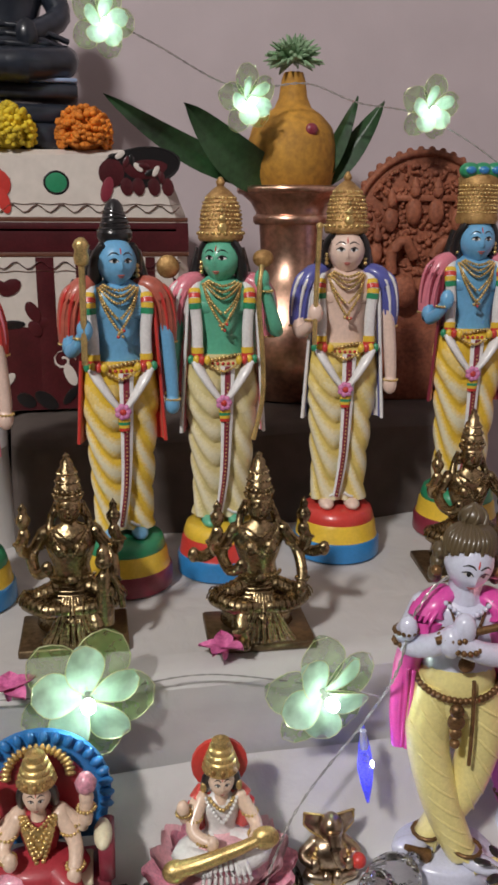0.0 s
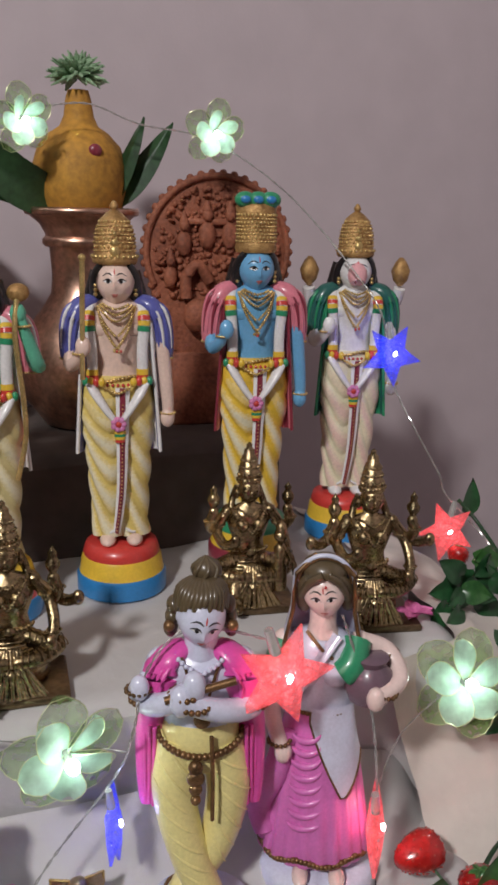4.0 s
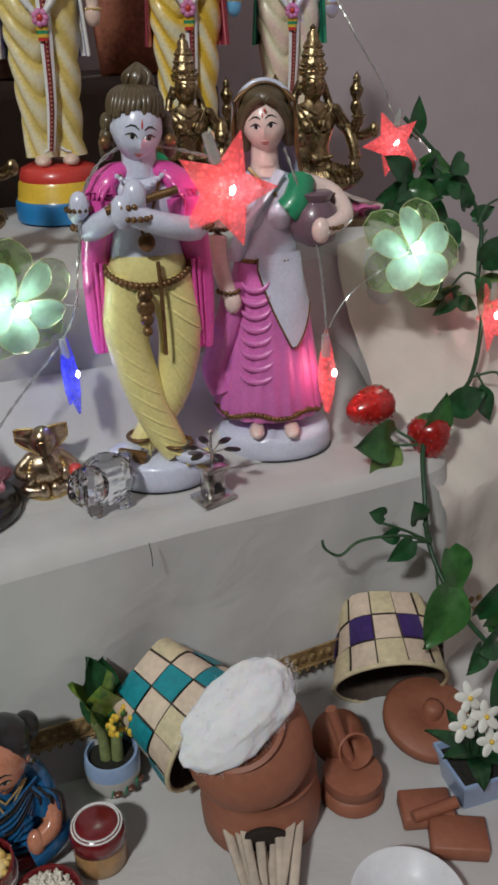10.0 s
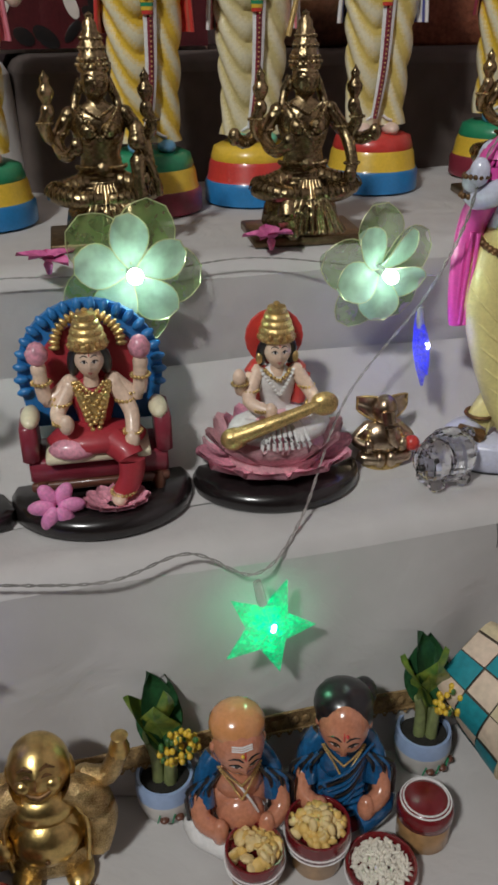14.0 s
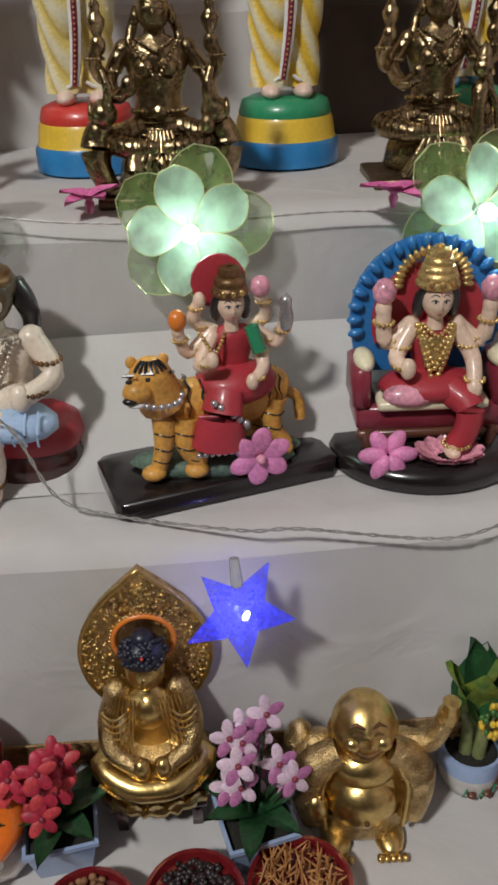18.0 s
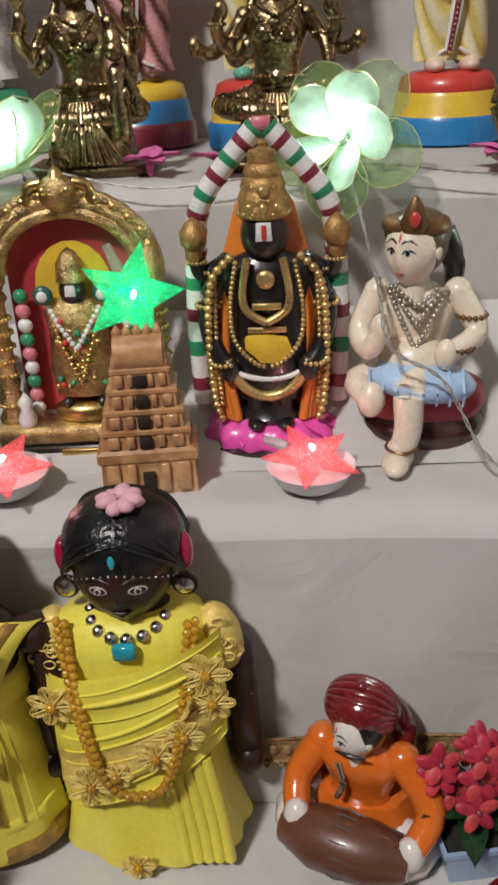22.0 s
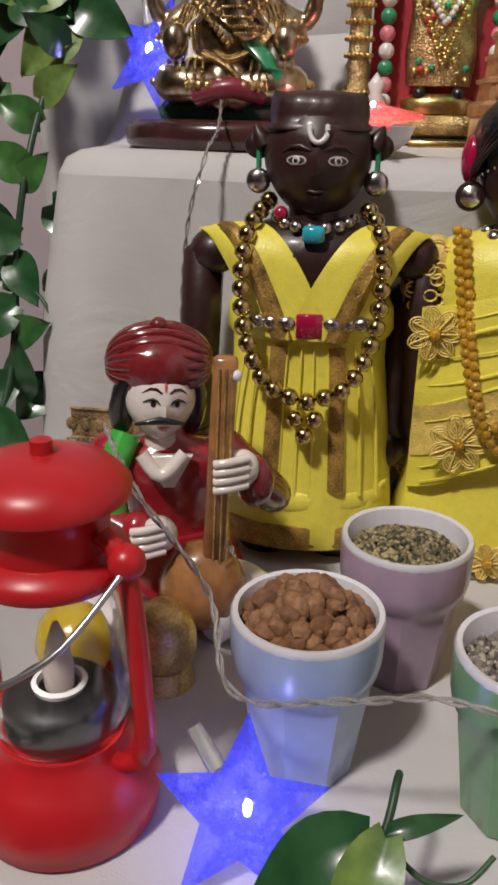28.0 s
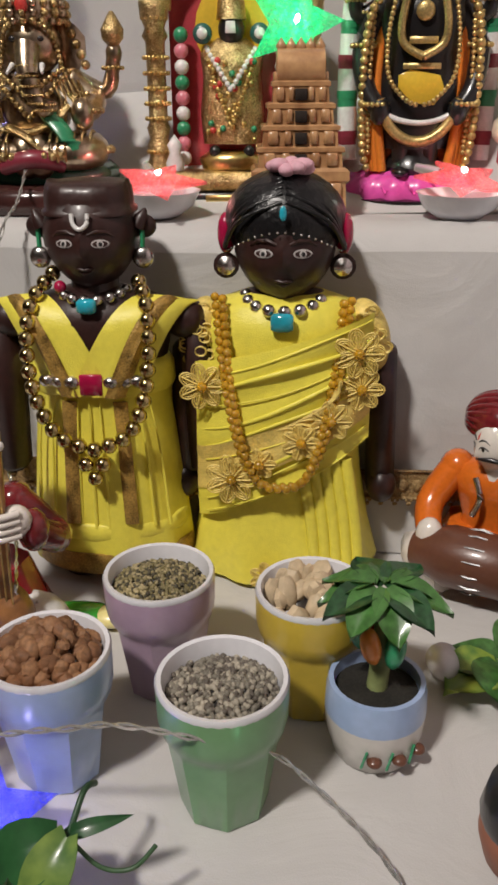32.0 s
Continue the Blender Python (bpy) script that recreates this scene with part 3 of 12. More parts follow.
    s.beads([(0.0252 * math.sin(a), -0.0182 * math.cos(a), 0.1965) for a in [-1.9 + 0.1 * i for i in range(39)]], 0.0015, RED, 0.0045)
    gar = curve([(0.0215, -0.004, 0.2655), (0.0235, -0.0155, 0.252), (0.0215, -0.0160, 0.228), (0.0215, -0.0165, 0.202)], 5)
    hip = curve([(0.0235, -0.0185, 0.199), (0.0175, -0.0225, 0.188), (0.0085, -0.0255, 0.174), (0, -0.0265, 0.163)], 4)
    for k in (-1, 1):
        s.ball((k * 0.0100, -0.0105, 0.2455), (0.0135, 0.0068, 0.0090), skin, None, 14, 10)
        line = [Vector((k * p.x, p.y, p.z)) for p in gar]
        s.tube(line, 0.0048, WHITE, 10, flat=0.6)
        for i, m in ((3, YELLOW), (4, RED), (5, YELLOW), (6, GREEN), (13, YELLOW), (14, RED), (15, GREEN)):
            s.tube(line[i:i + 2], 0.0054, m, 10, flat=0.62)
        s.tube([Vector((k * p.x, p.y, p.z)) for p in hip], [0.0052, 0.0055, 0.0058, 0.0060, 0.0060, 0.0058, 0.0056, 0.0053, 0.0050, 0.0046, 0.0042, 0.0038, 0.0034], WHITE, 10, flat=0.6)
        for i, m in enumerate((YELLOW, RED, YELLOW, GREEN)):
            s.ball((k * (0.0135 + 0.0046 * i), -0.0245 + 0.0018 * i, 0.2005), (0.0030, 0.0028, 0.0042), m, None, 10, 7)
        for z0, d in ((0.2635, 0.034), (0.2630, 0.024)):
            s.beads(curve([(k * 0.0160, -0.0120, z0), (k * 0.0115, -0.0205, z0 - 0.45 * d), (k * 0.0040, -0.0225, z0 - 0.85 * d), (0, -0.0230, z0 - d)], 5), 0.0014, GOLD, 0.0025)
    for i in range(7):
        s.ball((0.0042 * math.cos(0.898 * i), -0.0295, 0.1645 + 0.0042 * math.sin(0.898 * i)), (0.0030, 0.0022, 0.0030), PETAL, None, 8, 6)
    s.ball((0, -0.0305, 0.1645), (0.0030, 0.0022, 0.0030), RED, None, 8, 6)
    for i, m in enumerate((YELLOW, GREEN, YELLOW, RED)):
        s.tube([(0.001, -0.0255, 0.1580 - 0.0026 * i), (0.001, -0.0255, 0.1554 - 0.0026 * i)], 0.0052 - 0.0003 * i, m, 10, flat=0.6)
    necklace(s, 0.199, 0.0150, 0.0080, -0.0250, GOLD, 0.0015, sag=1.4)
    for z, w, d, r in ((0.2665, 0.0115, 0.004, 0.0015), (0.2655, 0.0135, 0.008, 0.0013), (0.2640, 0.0150, 0.012, 0.0013)):
        necklace(s, z, w, d, -0.0215, GOLD, r, sag=1.5)
    flowers(s, (0, -0.0250, 0.2285), 0.0034, (GOLD, GOLD, RED), 7, seed)
    # shawl
    cloak(s, 0.262, cloak_low, 0.029, 0.0365, 0.014, shawl, 7, 0.003, edge=shawl2)
    for k in (-1, 1):
        sl = curve([(k * 0.015, 0.003, 0.2675), (k * 0.0305, -0.003, 0.2625), (k * 0.0375, -0.003, 0.2440), (k * 0.0395, -0.001, 0.2180)], 6)
        s.tube(sl, [0.0055, 0.0065, 0.0075, 0.0085, 0.0092, 0.0097, 0.0100, 0.0102, 0.0104, 0.0105, 0.0106, 0.0107, 0.0108, 0.0108, 0.0107, 0.0105, 0.0101, 0.0096, 0.0090], shawl, 16, flat=0.85)
        for i in range(7):
            a = -2.7 + 0.42 * i
            s.tube([p + (0.0050 + 0.0052 * min(1, 2.2 * j / 18)) * Vector((k * math.cos(a) * 0.95, math.sin(a) * 0.88, 0.25 * math.cos(a))) for j, p in enumerate(sl[:17])], [0.0004 + 0.0014 * math.sin(math.pi * j / 17) for j in range(17)], shawl2 if i % 2 else shawl, 6)
        s.beads([sl[-1] + Vector((0.0094 * math.cos(t), 0.0080 * math.sin(t), 0)) for t in [0.35 * j for j in range(18)]], 0.0011, GOLD, 0.0025)
    # arms
    up = curve([(-0.0285, 0, 0.258), (-0.037, -0.002, 0.235), (-0.040, -0.008, 0.214), (-0.034, -0.022, 0.219), (-0.028, -0.029, 0.232)], 4)
    down = curve([(0.0285, 0, 0.258), (0.037, -0.004, 0.235), (0.041, -0.007, 0.208), (0.0435, -0.010, 0.178), (0.043, -0.012, 0.166)], 4)
    if hold == "bow":
        up, down = [Vector((-p[0], p[1], p[2])) for p in curve([(-0.0285, 0, 0.258), (-0.039, -0.004, 0.238), (-0.047, -0.012, 0.224), (-0.040, -0.018, 0.246), (-0.033, -0.02, 0.268)], 4)], [Vector((-p[0], p[1], p[2])) for p in down]
    for a in (up, down):
        s.ball(a[0], 0.0088, skin)
        s.tube(a, [0.0082 - 0.00024 * i for i in range(len(a))], skin, 10)
        s.ball(a[-1], (0.0065, 0.006, 0.009), skin)
        s.beads([a[-3] + Vector((0.0062 * math.cos(t), 0.0062 * math.sin(t), 0)) for t in [0.6 * i for i in range(11)]], 0.0012, GOLD)
    if hold == "mace":
        s.tube([(-0.029, -0.033, 0.205), (-0.0285, -0.032, 0.25), (-0.028, -0.03, 0.29)], 0.0026, GOLD, 8)
        s.lathe([(0.0026, 0.282), (0.0055, 0.284), (0.0062, 0.289), (0.0050, 0.294), (0.0068, 0.298), (0.0045, 0.302), (0.0015, 0.304)], GOLD, (-0.028, -0.03, 0), 14)
    elif hold == "stick":
        s.tube([(-0.029, -0.033, 0.205), (-0.028, -0.031, 0.25), (-0.0265, -0.03, 0.304)], 0.0022, GOLD, 8)
        s.ball((-0.0265, -0.03, 0.305), 0.0032, GOLD)
    elif hold == "bow":
        s.tube(curve([(0.033, -0.022, 0.283), (0.030, -0.026, 0.25), (0.034, -0.024, 0.20), (0.034, -0.022, 0.165), (0.026, -0.024, 0.13)], 5), 0.0022, GOLD, 8)
        s.ball((0.034, -0.02, 0.285), (0.009, 0.006, 0.0075), CROWN)
        s.ball((-0.045, 0.006, 0.277), (0.010, 0.005, 0.010), CROWN)
    elif hold == "four":
        for k in (-1, 1):
            s.tube(curve([(k * 0.026, 0.006, 0.255), (k * 0.043, 0.004, 0.25), (k * 0.047, -0.004, 0.268)], 4), 0.0062, skin, 8)
            s.lathe([(0.002, 0.27), (0.0075, 0.276), (0.010, 0.286), (0.006, 0.294), (0.002, 0.299)], CROWN, (k * 0.047, -0.004, 0), 12)
    # head and crown
    head(s, (0, -0.004, 0.2835), 0.0190, skin, BLACK, turn=gaze, size=(0.88, 0.90, 1.04), eye=1.25)
    if face:
        s.tube([(0, -0.010, 0.288), (0, -0.0195, 0.2795), (0, -0.0225, 0.274)], [0.0105, 0.0098, 0.0075], face, 12)
        for k in (-1, 1):
            s.ball((k * 0.0035, -0.0285, 0.275), 0.0013, MAROON, None, 6, 5)
            s.tube([(k * 0.009, 0.0, 0.298), (k * 0.011, -0.001, 0.307)], [0.003, 0.001], skin, 6)
    for k in (-1, 1):
        s.tube(curve([(k * 0.0155, 0.008, 0.292), (k * 0.0215, 0.008, 0.270), (k * 0.025, 0.006, 0.250)], 4), [0.006] * 5 + [0.007, 0.006, 0.004, 0.002], BLACK, 8)
        s.beads([(k * 0.0168, -0.006, 0.281), (k * 0.0172, -0.007, 0.270)], 0.0019, GOLD)
    top = len(s.v)
    if crown == "cone":
        s.lathe([(0.0158, 0.296), (0.0172, 0.299), (0.0168, 0.304), (0.0155, 0.306), (0.0152, 0.318), (0.0135, 0.327), (0.0105, 0.335), (0.006, 0.340), (0.0025, 0.343), (0.0035, 0.346), (0.0015, 0.35), (0, 0.351)], CROWN, (0, 0.001, 0), 20)
        for i in range(12):
            a = -1.5 + i * 0.27
            s.ball((0.0168 * math.sin(a), 0.001 - 0.0168 * math.cos(a), 0.303), 0.0017, GOLD, None, 6, 5)
        for n, (z, r) in enumerate(((0.3080, 0.0155), (0.3115, 0.0154), (0.3150, 0.0153), (0.3185, 0.0151), (0.3220, 0.0146), (0.3255, 0.0138), (0.3290, 0.0128), (0.3325, 0.0114))):
            for i in range(15):
                a = -1.4 + (i + 0.5 * (n % 2)) * 0.2
                s.ball((r * math.sin(a), 0.001 - r * math.cos(a), z), (0.0010, 0.0009, 0.0017) if n % 2 else (0.0014, 0.0009, 0.0009), GOLD if (i + n) % 3 else CROWN, None, 6, 4)
        for i, r in enumerate((0.0036, 0.0028, 0.0019)):
            s.ball((0, -0.0155 + 0.0012 * i, 0.3075 + 0.0075 * i), (r, 0.0016, 1.3 * r), GOLD, None, 10, 7)
    elif crown == "bun":
        s.ball((0, 0.002, 0.303), (0.013, 0.013, 0.010), BLACK)
        s.lathe([(0.0095, 0.304), (0.0105, 0.311), (0.0085, 0.318), (0.0075, 0.322), (0.0055, 0.329), (0.003, 0.332), (0, 0.333)], BLACK, (0, 0.002, 0), 14)
        for i in range(7):
            r, z = 0.0112 - 0.0011 * i, 0.3055 + 0.0036 * i
            s.tube([(r * math.cos(t), 0.002 + r * math.sin(t), z + 0.0012 * math.sin(t + i)) for t in [0.42 * j for j in range(16)]], 0.0017, BLACK, 6)
    if crown == "plume":
        s.lathe([(0.0158, 0.296), (0.0172, 0.300), (0.0160, 0.306), (0.0158, 0.33), (0.0165, 0.338), (0.012, 0.342), (0, 0.343)], CROWN, (0, 0.001, 0), 20)
        for n in range(8):
            for i in range(15):
                a = -1.4 + (i + 0.5 * (n % 2)) * 0.2
                s.ball((0.0160 * math.sin(a), 0.001 - 0.0160 * math.cos(a), 0.3065 + 0.0034 * n), (0.0010, 0.0009, 0.0016) if n % 2 else (0.0014, 0.0009, 0.0009), GOLD, None, 6, 4)
        for k in (-1, 0, 1):
            s.ball((k * 0.010, -0.008, 0.344), (0.0085, 0.006, 0.0075), GREEN)
            s.ball((k * 0.010, -0.0135, 0.344), (0.004, 0.002, 0.0035), BLUE)
    s.v[top:] = [(1.13 * p[0], 0.001 + 1.13 * (p[1] - 0.001), 0.2985 + 0.955 * (p[2] - 0.296)) for p in s.v[top:]]
    return s.done("painted_statue")


STAND = "painted statue, "
ROW = "row of painted statues on the upper step"


def place_avatar(x, y, size, turn, look_words, **k):
    put(avatar(**k), x, y, Z2, turn, size, STAND + look_words, "statue", ROW)


RYB, GYB, GYR = (RED, YELLOW, BLUE), (GREEN, YELLOW, BLUE), (GREEN, YELLOW, MAROON)
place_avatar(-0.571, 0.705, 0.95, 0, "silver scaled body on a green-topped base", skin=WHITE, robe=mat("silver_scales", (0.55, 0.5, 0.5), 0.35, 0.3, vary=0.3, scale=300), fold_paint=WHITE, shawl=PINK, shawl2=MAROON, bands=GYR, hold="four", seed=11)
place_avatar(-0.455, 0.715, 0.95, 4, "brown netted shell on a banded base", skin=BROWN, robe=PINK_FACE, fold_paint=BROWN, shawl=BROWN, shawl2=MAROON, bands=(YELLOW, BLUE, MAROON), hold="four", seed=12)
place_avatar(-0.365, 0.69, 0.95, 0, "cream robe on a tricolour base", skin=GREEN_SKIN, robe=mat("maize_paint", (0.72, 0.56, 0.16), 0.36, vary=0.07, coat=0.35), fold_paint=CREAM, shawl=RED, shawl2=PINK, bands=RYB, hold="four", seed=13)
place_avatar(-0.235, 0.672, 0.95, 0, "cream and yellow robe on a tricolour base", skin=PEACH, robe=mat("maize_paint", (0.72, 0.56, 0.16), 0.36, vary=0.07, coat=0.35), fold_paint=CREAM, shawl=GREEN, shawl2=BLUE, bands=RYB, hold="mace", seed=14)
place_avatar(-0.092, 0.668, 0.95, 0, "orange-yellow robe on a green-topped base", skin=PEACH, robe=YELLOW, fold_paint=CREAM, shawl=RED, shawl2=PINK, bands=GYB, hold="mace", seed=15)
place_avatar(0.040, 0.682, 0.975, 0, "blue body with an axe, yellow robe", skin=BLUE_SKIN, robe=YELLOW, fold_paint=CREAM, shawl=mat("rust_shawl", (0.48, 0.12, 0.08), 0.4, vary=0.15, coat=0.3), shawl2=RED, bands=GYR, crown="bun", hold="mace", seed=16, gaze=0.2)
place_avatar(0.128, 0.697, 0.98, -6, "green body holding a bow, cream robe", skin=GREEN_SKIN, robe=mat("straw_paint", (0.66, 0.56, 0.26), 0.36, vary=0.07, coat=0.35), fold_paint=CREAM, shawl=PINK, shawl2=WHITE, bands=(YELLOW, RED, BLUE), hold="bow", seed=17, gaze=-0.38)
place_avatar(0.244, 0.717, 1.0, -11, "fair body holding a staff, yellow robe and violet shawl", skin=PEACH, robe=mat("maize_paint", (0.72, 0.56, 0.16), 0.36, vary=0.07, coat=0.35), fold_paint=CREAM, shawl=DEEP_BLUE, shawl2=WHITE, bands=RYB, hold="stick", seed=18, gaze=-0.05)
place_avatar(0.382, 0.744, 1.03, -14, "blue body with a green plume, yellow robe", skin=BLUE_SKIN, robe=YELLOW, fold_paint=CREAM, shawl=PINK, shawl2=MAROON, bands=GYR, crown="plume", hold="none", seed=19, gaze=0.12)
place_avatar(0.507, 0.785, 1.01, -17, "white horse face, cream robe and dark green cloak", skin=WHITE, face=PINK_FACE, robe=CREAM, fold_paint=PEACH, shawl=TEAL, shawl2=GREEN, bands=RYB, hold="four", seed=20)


def brass_idol(seed, kind=0, plate=(0.075, 0.055)):
    """A seated brass figure with a tall crown and raised hands on a flat plate, about 0.137 m high."""
    s, q = Shape(), random.Random(seed)
    s.box((0, 0.0, 0.003), (plate[0], plate[1], 0.006), BRASS_DARK, bev=0.15)
    s.lathe([(0.022, 0.006), (0.024, 0.009), (0.022, 0.02), (0.018, 0.03)], BRASS, (0, 0.006, 0), 20, 1.1, 0.8, fold=folds(18, 0.04))
    # crossed legs and the hanging cloth
    for k in (-1, 1):
        leg = curve([(k * 0.004, 0.0, 0.042), (k * 0.022, -0.006, 0.036), (k * 0.031, -0.008, 0.034), (k * 0.018, -0.021, 0.032), (k * 0.002, -0.022, 0.031)], 5)
        s.tube(leg, [0.0070 - 0.00008 * i for i in range(len(leg))], BRASS, 10)
        for i in range(2, len(leg) - 2):
            p, d = leg[i], (leg[i + 1] - leg[i - 1]).normalized()
            a = d.cross(Vector((0, 0, 1))).normalized()
            s.tube([p + 0.0070 * (math.cos(t) * a + math.sin(t) * Vector((0, 0, 1))) for t in [0.45 * j for j in range(8)]], 0.00055, BRASS, 5)
    for i in range(7):
        x = -0.011 + i * 0.0037
        s.tube(curve([(x * 0.5, -0.020, 0.040), (x, -0.027, 0.025), (x * 1.9, -0.026, 0.008)], 4), [0.0016 + 0.00012 * j for j in range(9)], BRASS, 6)
    s.tube(curve([(0.012, -0.018, 0.032), (0.016, -0.026, 0.02), (0.013, -0.026, 0.009)] if kind % 2 else [(-0.012, -0.018, 0.032), (-0.016, -0.026, 0.02), (-0.013, -0.026, 0.009)], 4), 0.006, BRASS, 10)
    s.ball((0.014 if kind % 2 else -0.014, -0.031, 0.0095), (0.005, 0.009, 0.004), BRASS)
    # body
    s.lathe([(0.0165, 0.038), (0.0135, 0.05), (0.0125, 0.056), (0.0165, 0.068), (0.0185, 0.076), (0.015, 0.083), (0.006, 0.087), (0.0055, 0.092)], BRASS, seg=18, sy=0.66)
    for k in (-1, 1):
        s.ball((k * 0.0065, -0.010, 0.071), 0.0058, BRASS)
    necklace(s, 0.085, 0.010, 0.006, -0.0115, BRASS, 0.0011, wide=0.018)
    necklace(s, 0.085, 0.013, 0.020, -0.0150, BRASS, 0.0012, wide=0.018)
    s.beads([(0.0155 * math.sin(a), -0.0105 * math.cos(a), 0.0485) for a in [-1.7 + 0.14 * i for i in range(25)]], 0.0015, BRASS)
    s.lathe([(0.0035, -0.001), (0.004, 0.0005), (0.0015, 0.002), (0, 0.0022)], BRASS, (0, -0.0135, 0.0485), 10, rot=Matrix.Rotation(radians(90), 3, "X"))
    for i in range(5):
        s.tube([(r0 * math.sin(a), -0.66 * r0 * math.cos(a), z) for r0, z in ((0.0142 + 0.0006 * i, 0.046 - 0.0032 * i),) for a in [-1.9 + 0.2 * j for j in range(20)]], 0.0007, BRASS, 5)
    for i in range(9):
        a = -0.62 + 0.155 * i
        s.tube(curve([(0.5 * 0.016 * math.sin(a), -0.021, 0.036), (0.020 * math.sin(a), -0.0275, 0.022), (0.030 * math.sin(a), -0.029 + 0.006 * abs(a), 0.0075)], 4), [0.0011, 0.0013, 0.0015, 0.0016, 0.0017, 0.0018, 0.0019, 0.002, 0.002], BRASS, 6)
    s.beads([(0.030 * math.sin(a), -0.0295 + 0.006 * abs(a), 0.0085) for a in [-0.66 + 0.066 * i for i in range(21)]], 0.0013, BRASS, 0.0024)
    # arms: two in front, two raised behind, with buds, fans or a small companion
    arms = [[(-0.0175, 0, 0.08), (-0.026, -0.003, 0.066), (-0.022, -0.018, 0.058), (-0.015, -0.025, 0.064)], [(0.0175, 0, 0.08), (0.027, -0.003, 0.066), (0.029, -0.014, 0.052), (0.026, -0.022, 0.043)],
            [(-0.016, 0.004, 0.08), (-0.028, 0.0, 0.066), (-0.033, -0.008, 0.074), (-0.030, -0.010, 0.083)], [(0.016, 0.004, 0.08), (0.028, 0.0, 0.066), (0.033, -0.008, 0.074), (0.030, -0.010, 0.083)]]
    if kind % 3 == 2:
        arms += [[(-0.016, 0.005, 0.078), (-0.036, 0.002, 0.062), (-0.046, -0.006, 0.066)], [(0.016, 0.005, 0.078), (0.036, 0.002, 0.062), (0.046, -0.006, 0.066)]]
    for a in arms:
        c = curve(a, 4)
        s.ball(c[0], 0.005, BRASS, None, 10, 7)
        s.tube(c, [0.0046 - 0.00008 * i for i in range(len(c))], BRASS, 8)
        s.ball(c[-1], (0.0042, 0.0036, 0.0055), BRASS)
        s.beads([c[-4] + Vector((0.0046 * math.cos(t), 0.0046 * math.sin(t), 0)) for t in [0.7 * i for i in range(9)]], 0.0011, BRASS)
        s.beads([c[3] + Vector((0.005 * math.cos(t), 0.005 * math.sin(t), 0)) for t in [0.7 * i for i in range(9)]], 0.0011, BRASS)
    for k, a in ((-1, arms[2]), (1, arms[3])):
        s.lathe([(0.0018, 0), (0.0030, 0.003), (0.0046, 0.006), (0.0050, 0.009), (0.0030, 0.012), (0.0024, 0.014), (0.0030, 0.016), (0.0010, 0.019), (0, 0.021)], BRASS, Vector(a[-1]) + Vector((0, 0, 0.003)), 10, fold=folds(6, 0.12))
    if kind % 3 == 1:
        s.lathe([(0.006, 0.02), (0.0065, 0.035), (0.0045, 0.045), (0.0055, 0.055), (0.002, 0.06)], BRASS, (0.022, -0.022, 0), 10)
        s.ball((0.022, -0.023, 0.066), 0.0058, BRASS)
        s.lathe([(0.005, 0.069), (0.004, 0.075), (0, 0.08)], BRASS, (0.022, -0.023, 0), 10)
        s.tube(curve([(0.026, -0.022, 0.056), (0.032, -0.024, 0.045), (0.034, -0.026, 0.033)], 4), 0.0024, BRASS, 6)
    if kind % 3 == 0:
        for k in (-1, 1):
            s.tube(curve([(k * 0.030, -0.018, 0.008), (k * 0.036, -0.016, 0.022), (k * 0.036, -0.012, 0.034), (k * 0.032, -0.014, 0.044)], 4), [0.005, 0.006, 0.0065, 0.007, 0.0075, 0.008, 0.009, 0.009, 0.0085, 0.008, 0.0075, 0.007, 0.006], BRASS, 10)
            s.ball((k * 0.030, -0.018, 0.05), (0.0075, 0.008, 0.0075), BRASS)
            s.tube(curve([(k * 0.028, -0.022, 0.053), (k * 0.026, -0.026, 0.062), (k * 0.029, -0.024, 0.072)], 4), [0.004, 0.0035, 0.003, 0.003, 0.0027, 0.0025, 0.0022, 0.002, 0.0018], BRASS, 8)
            s.ball((k * 0.037, -0.015, 0.05), (0.002, 0.006, 0.006), BRASS)
    # head with a high crown
    s.ball((0, -0.002, 0.0985), (0.0088, 0.0092, 0.0115), BRASS, None, 16, 10)
    s.ball((0, -0.0115, 0.097), (0.0014, 0.002, 0.003), BRASS, None, 6, 5)
    for k in (-1, 1):
        s.ball((k * 0.0036, -0.0098, 0.1), (0.0021, 0.0012, 0.0010), BRASS, None, 6, 5)
        s.tube([(k * 0.0015, -0.0112, 0.1025), (k * 0.004, -0.0102, 0.1035), (k * 0.0065, -0.008, 0.1025)], 0.0005, BRASS, 5)
        s.ball((k * 0.0095, -0.001, 0.095), (0.0022, 0.0025, 0.004), BRASS, None, 8, 6)
        s.tube(curve([(k * 0.008, 0.004, 0.1), (k * 0.012, 0.004, 0.09), (k * 0.014, 0.001, 0.082)], 4), 0.003, BRASS, 6)
    s.ball((0, -0.0105, 0.0925), (0.0022, 0.0012, 0.0009), BRASS, None, 6, 5)
    s.lathe([(0.0092, 0.104), (0.0102, 0.106), (0.0095, 0.1085), (0.0085, 0.109), (0.0088, 0.114), (0.0078, 0.115), (0.0074, 0.12), (0.0064, 0.121), (0.006, 0.1255), (0.0045, 0.127), (0.0042, 0.131), (0.002, 0.1335), (0.0025, 0.1352), (0, 0.1375)], BRASS, seg=18)
    for z, r in ((0.1115, 0.0088), (0.1175, 0.0077), (0.123, 0.0063)):
        for i in range(9):
            a = -1.5 + i * 0.375
            s.ball((r * math.sin(a), -r * math.cos(a), z), 0.0012, BRASS, None, 6, 5)
    for i in range(9):
        a = -1.4 + i * 0.35
        s.ball((0.01 * math.sin(a), -0.01 * math.cos(a), 0.1085), 0.0013, BRASS, None, 6, 5)
    return s.done("brass_idol")


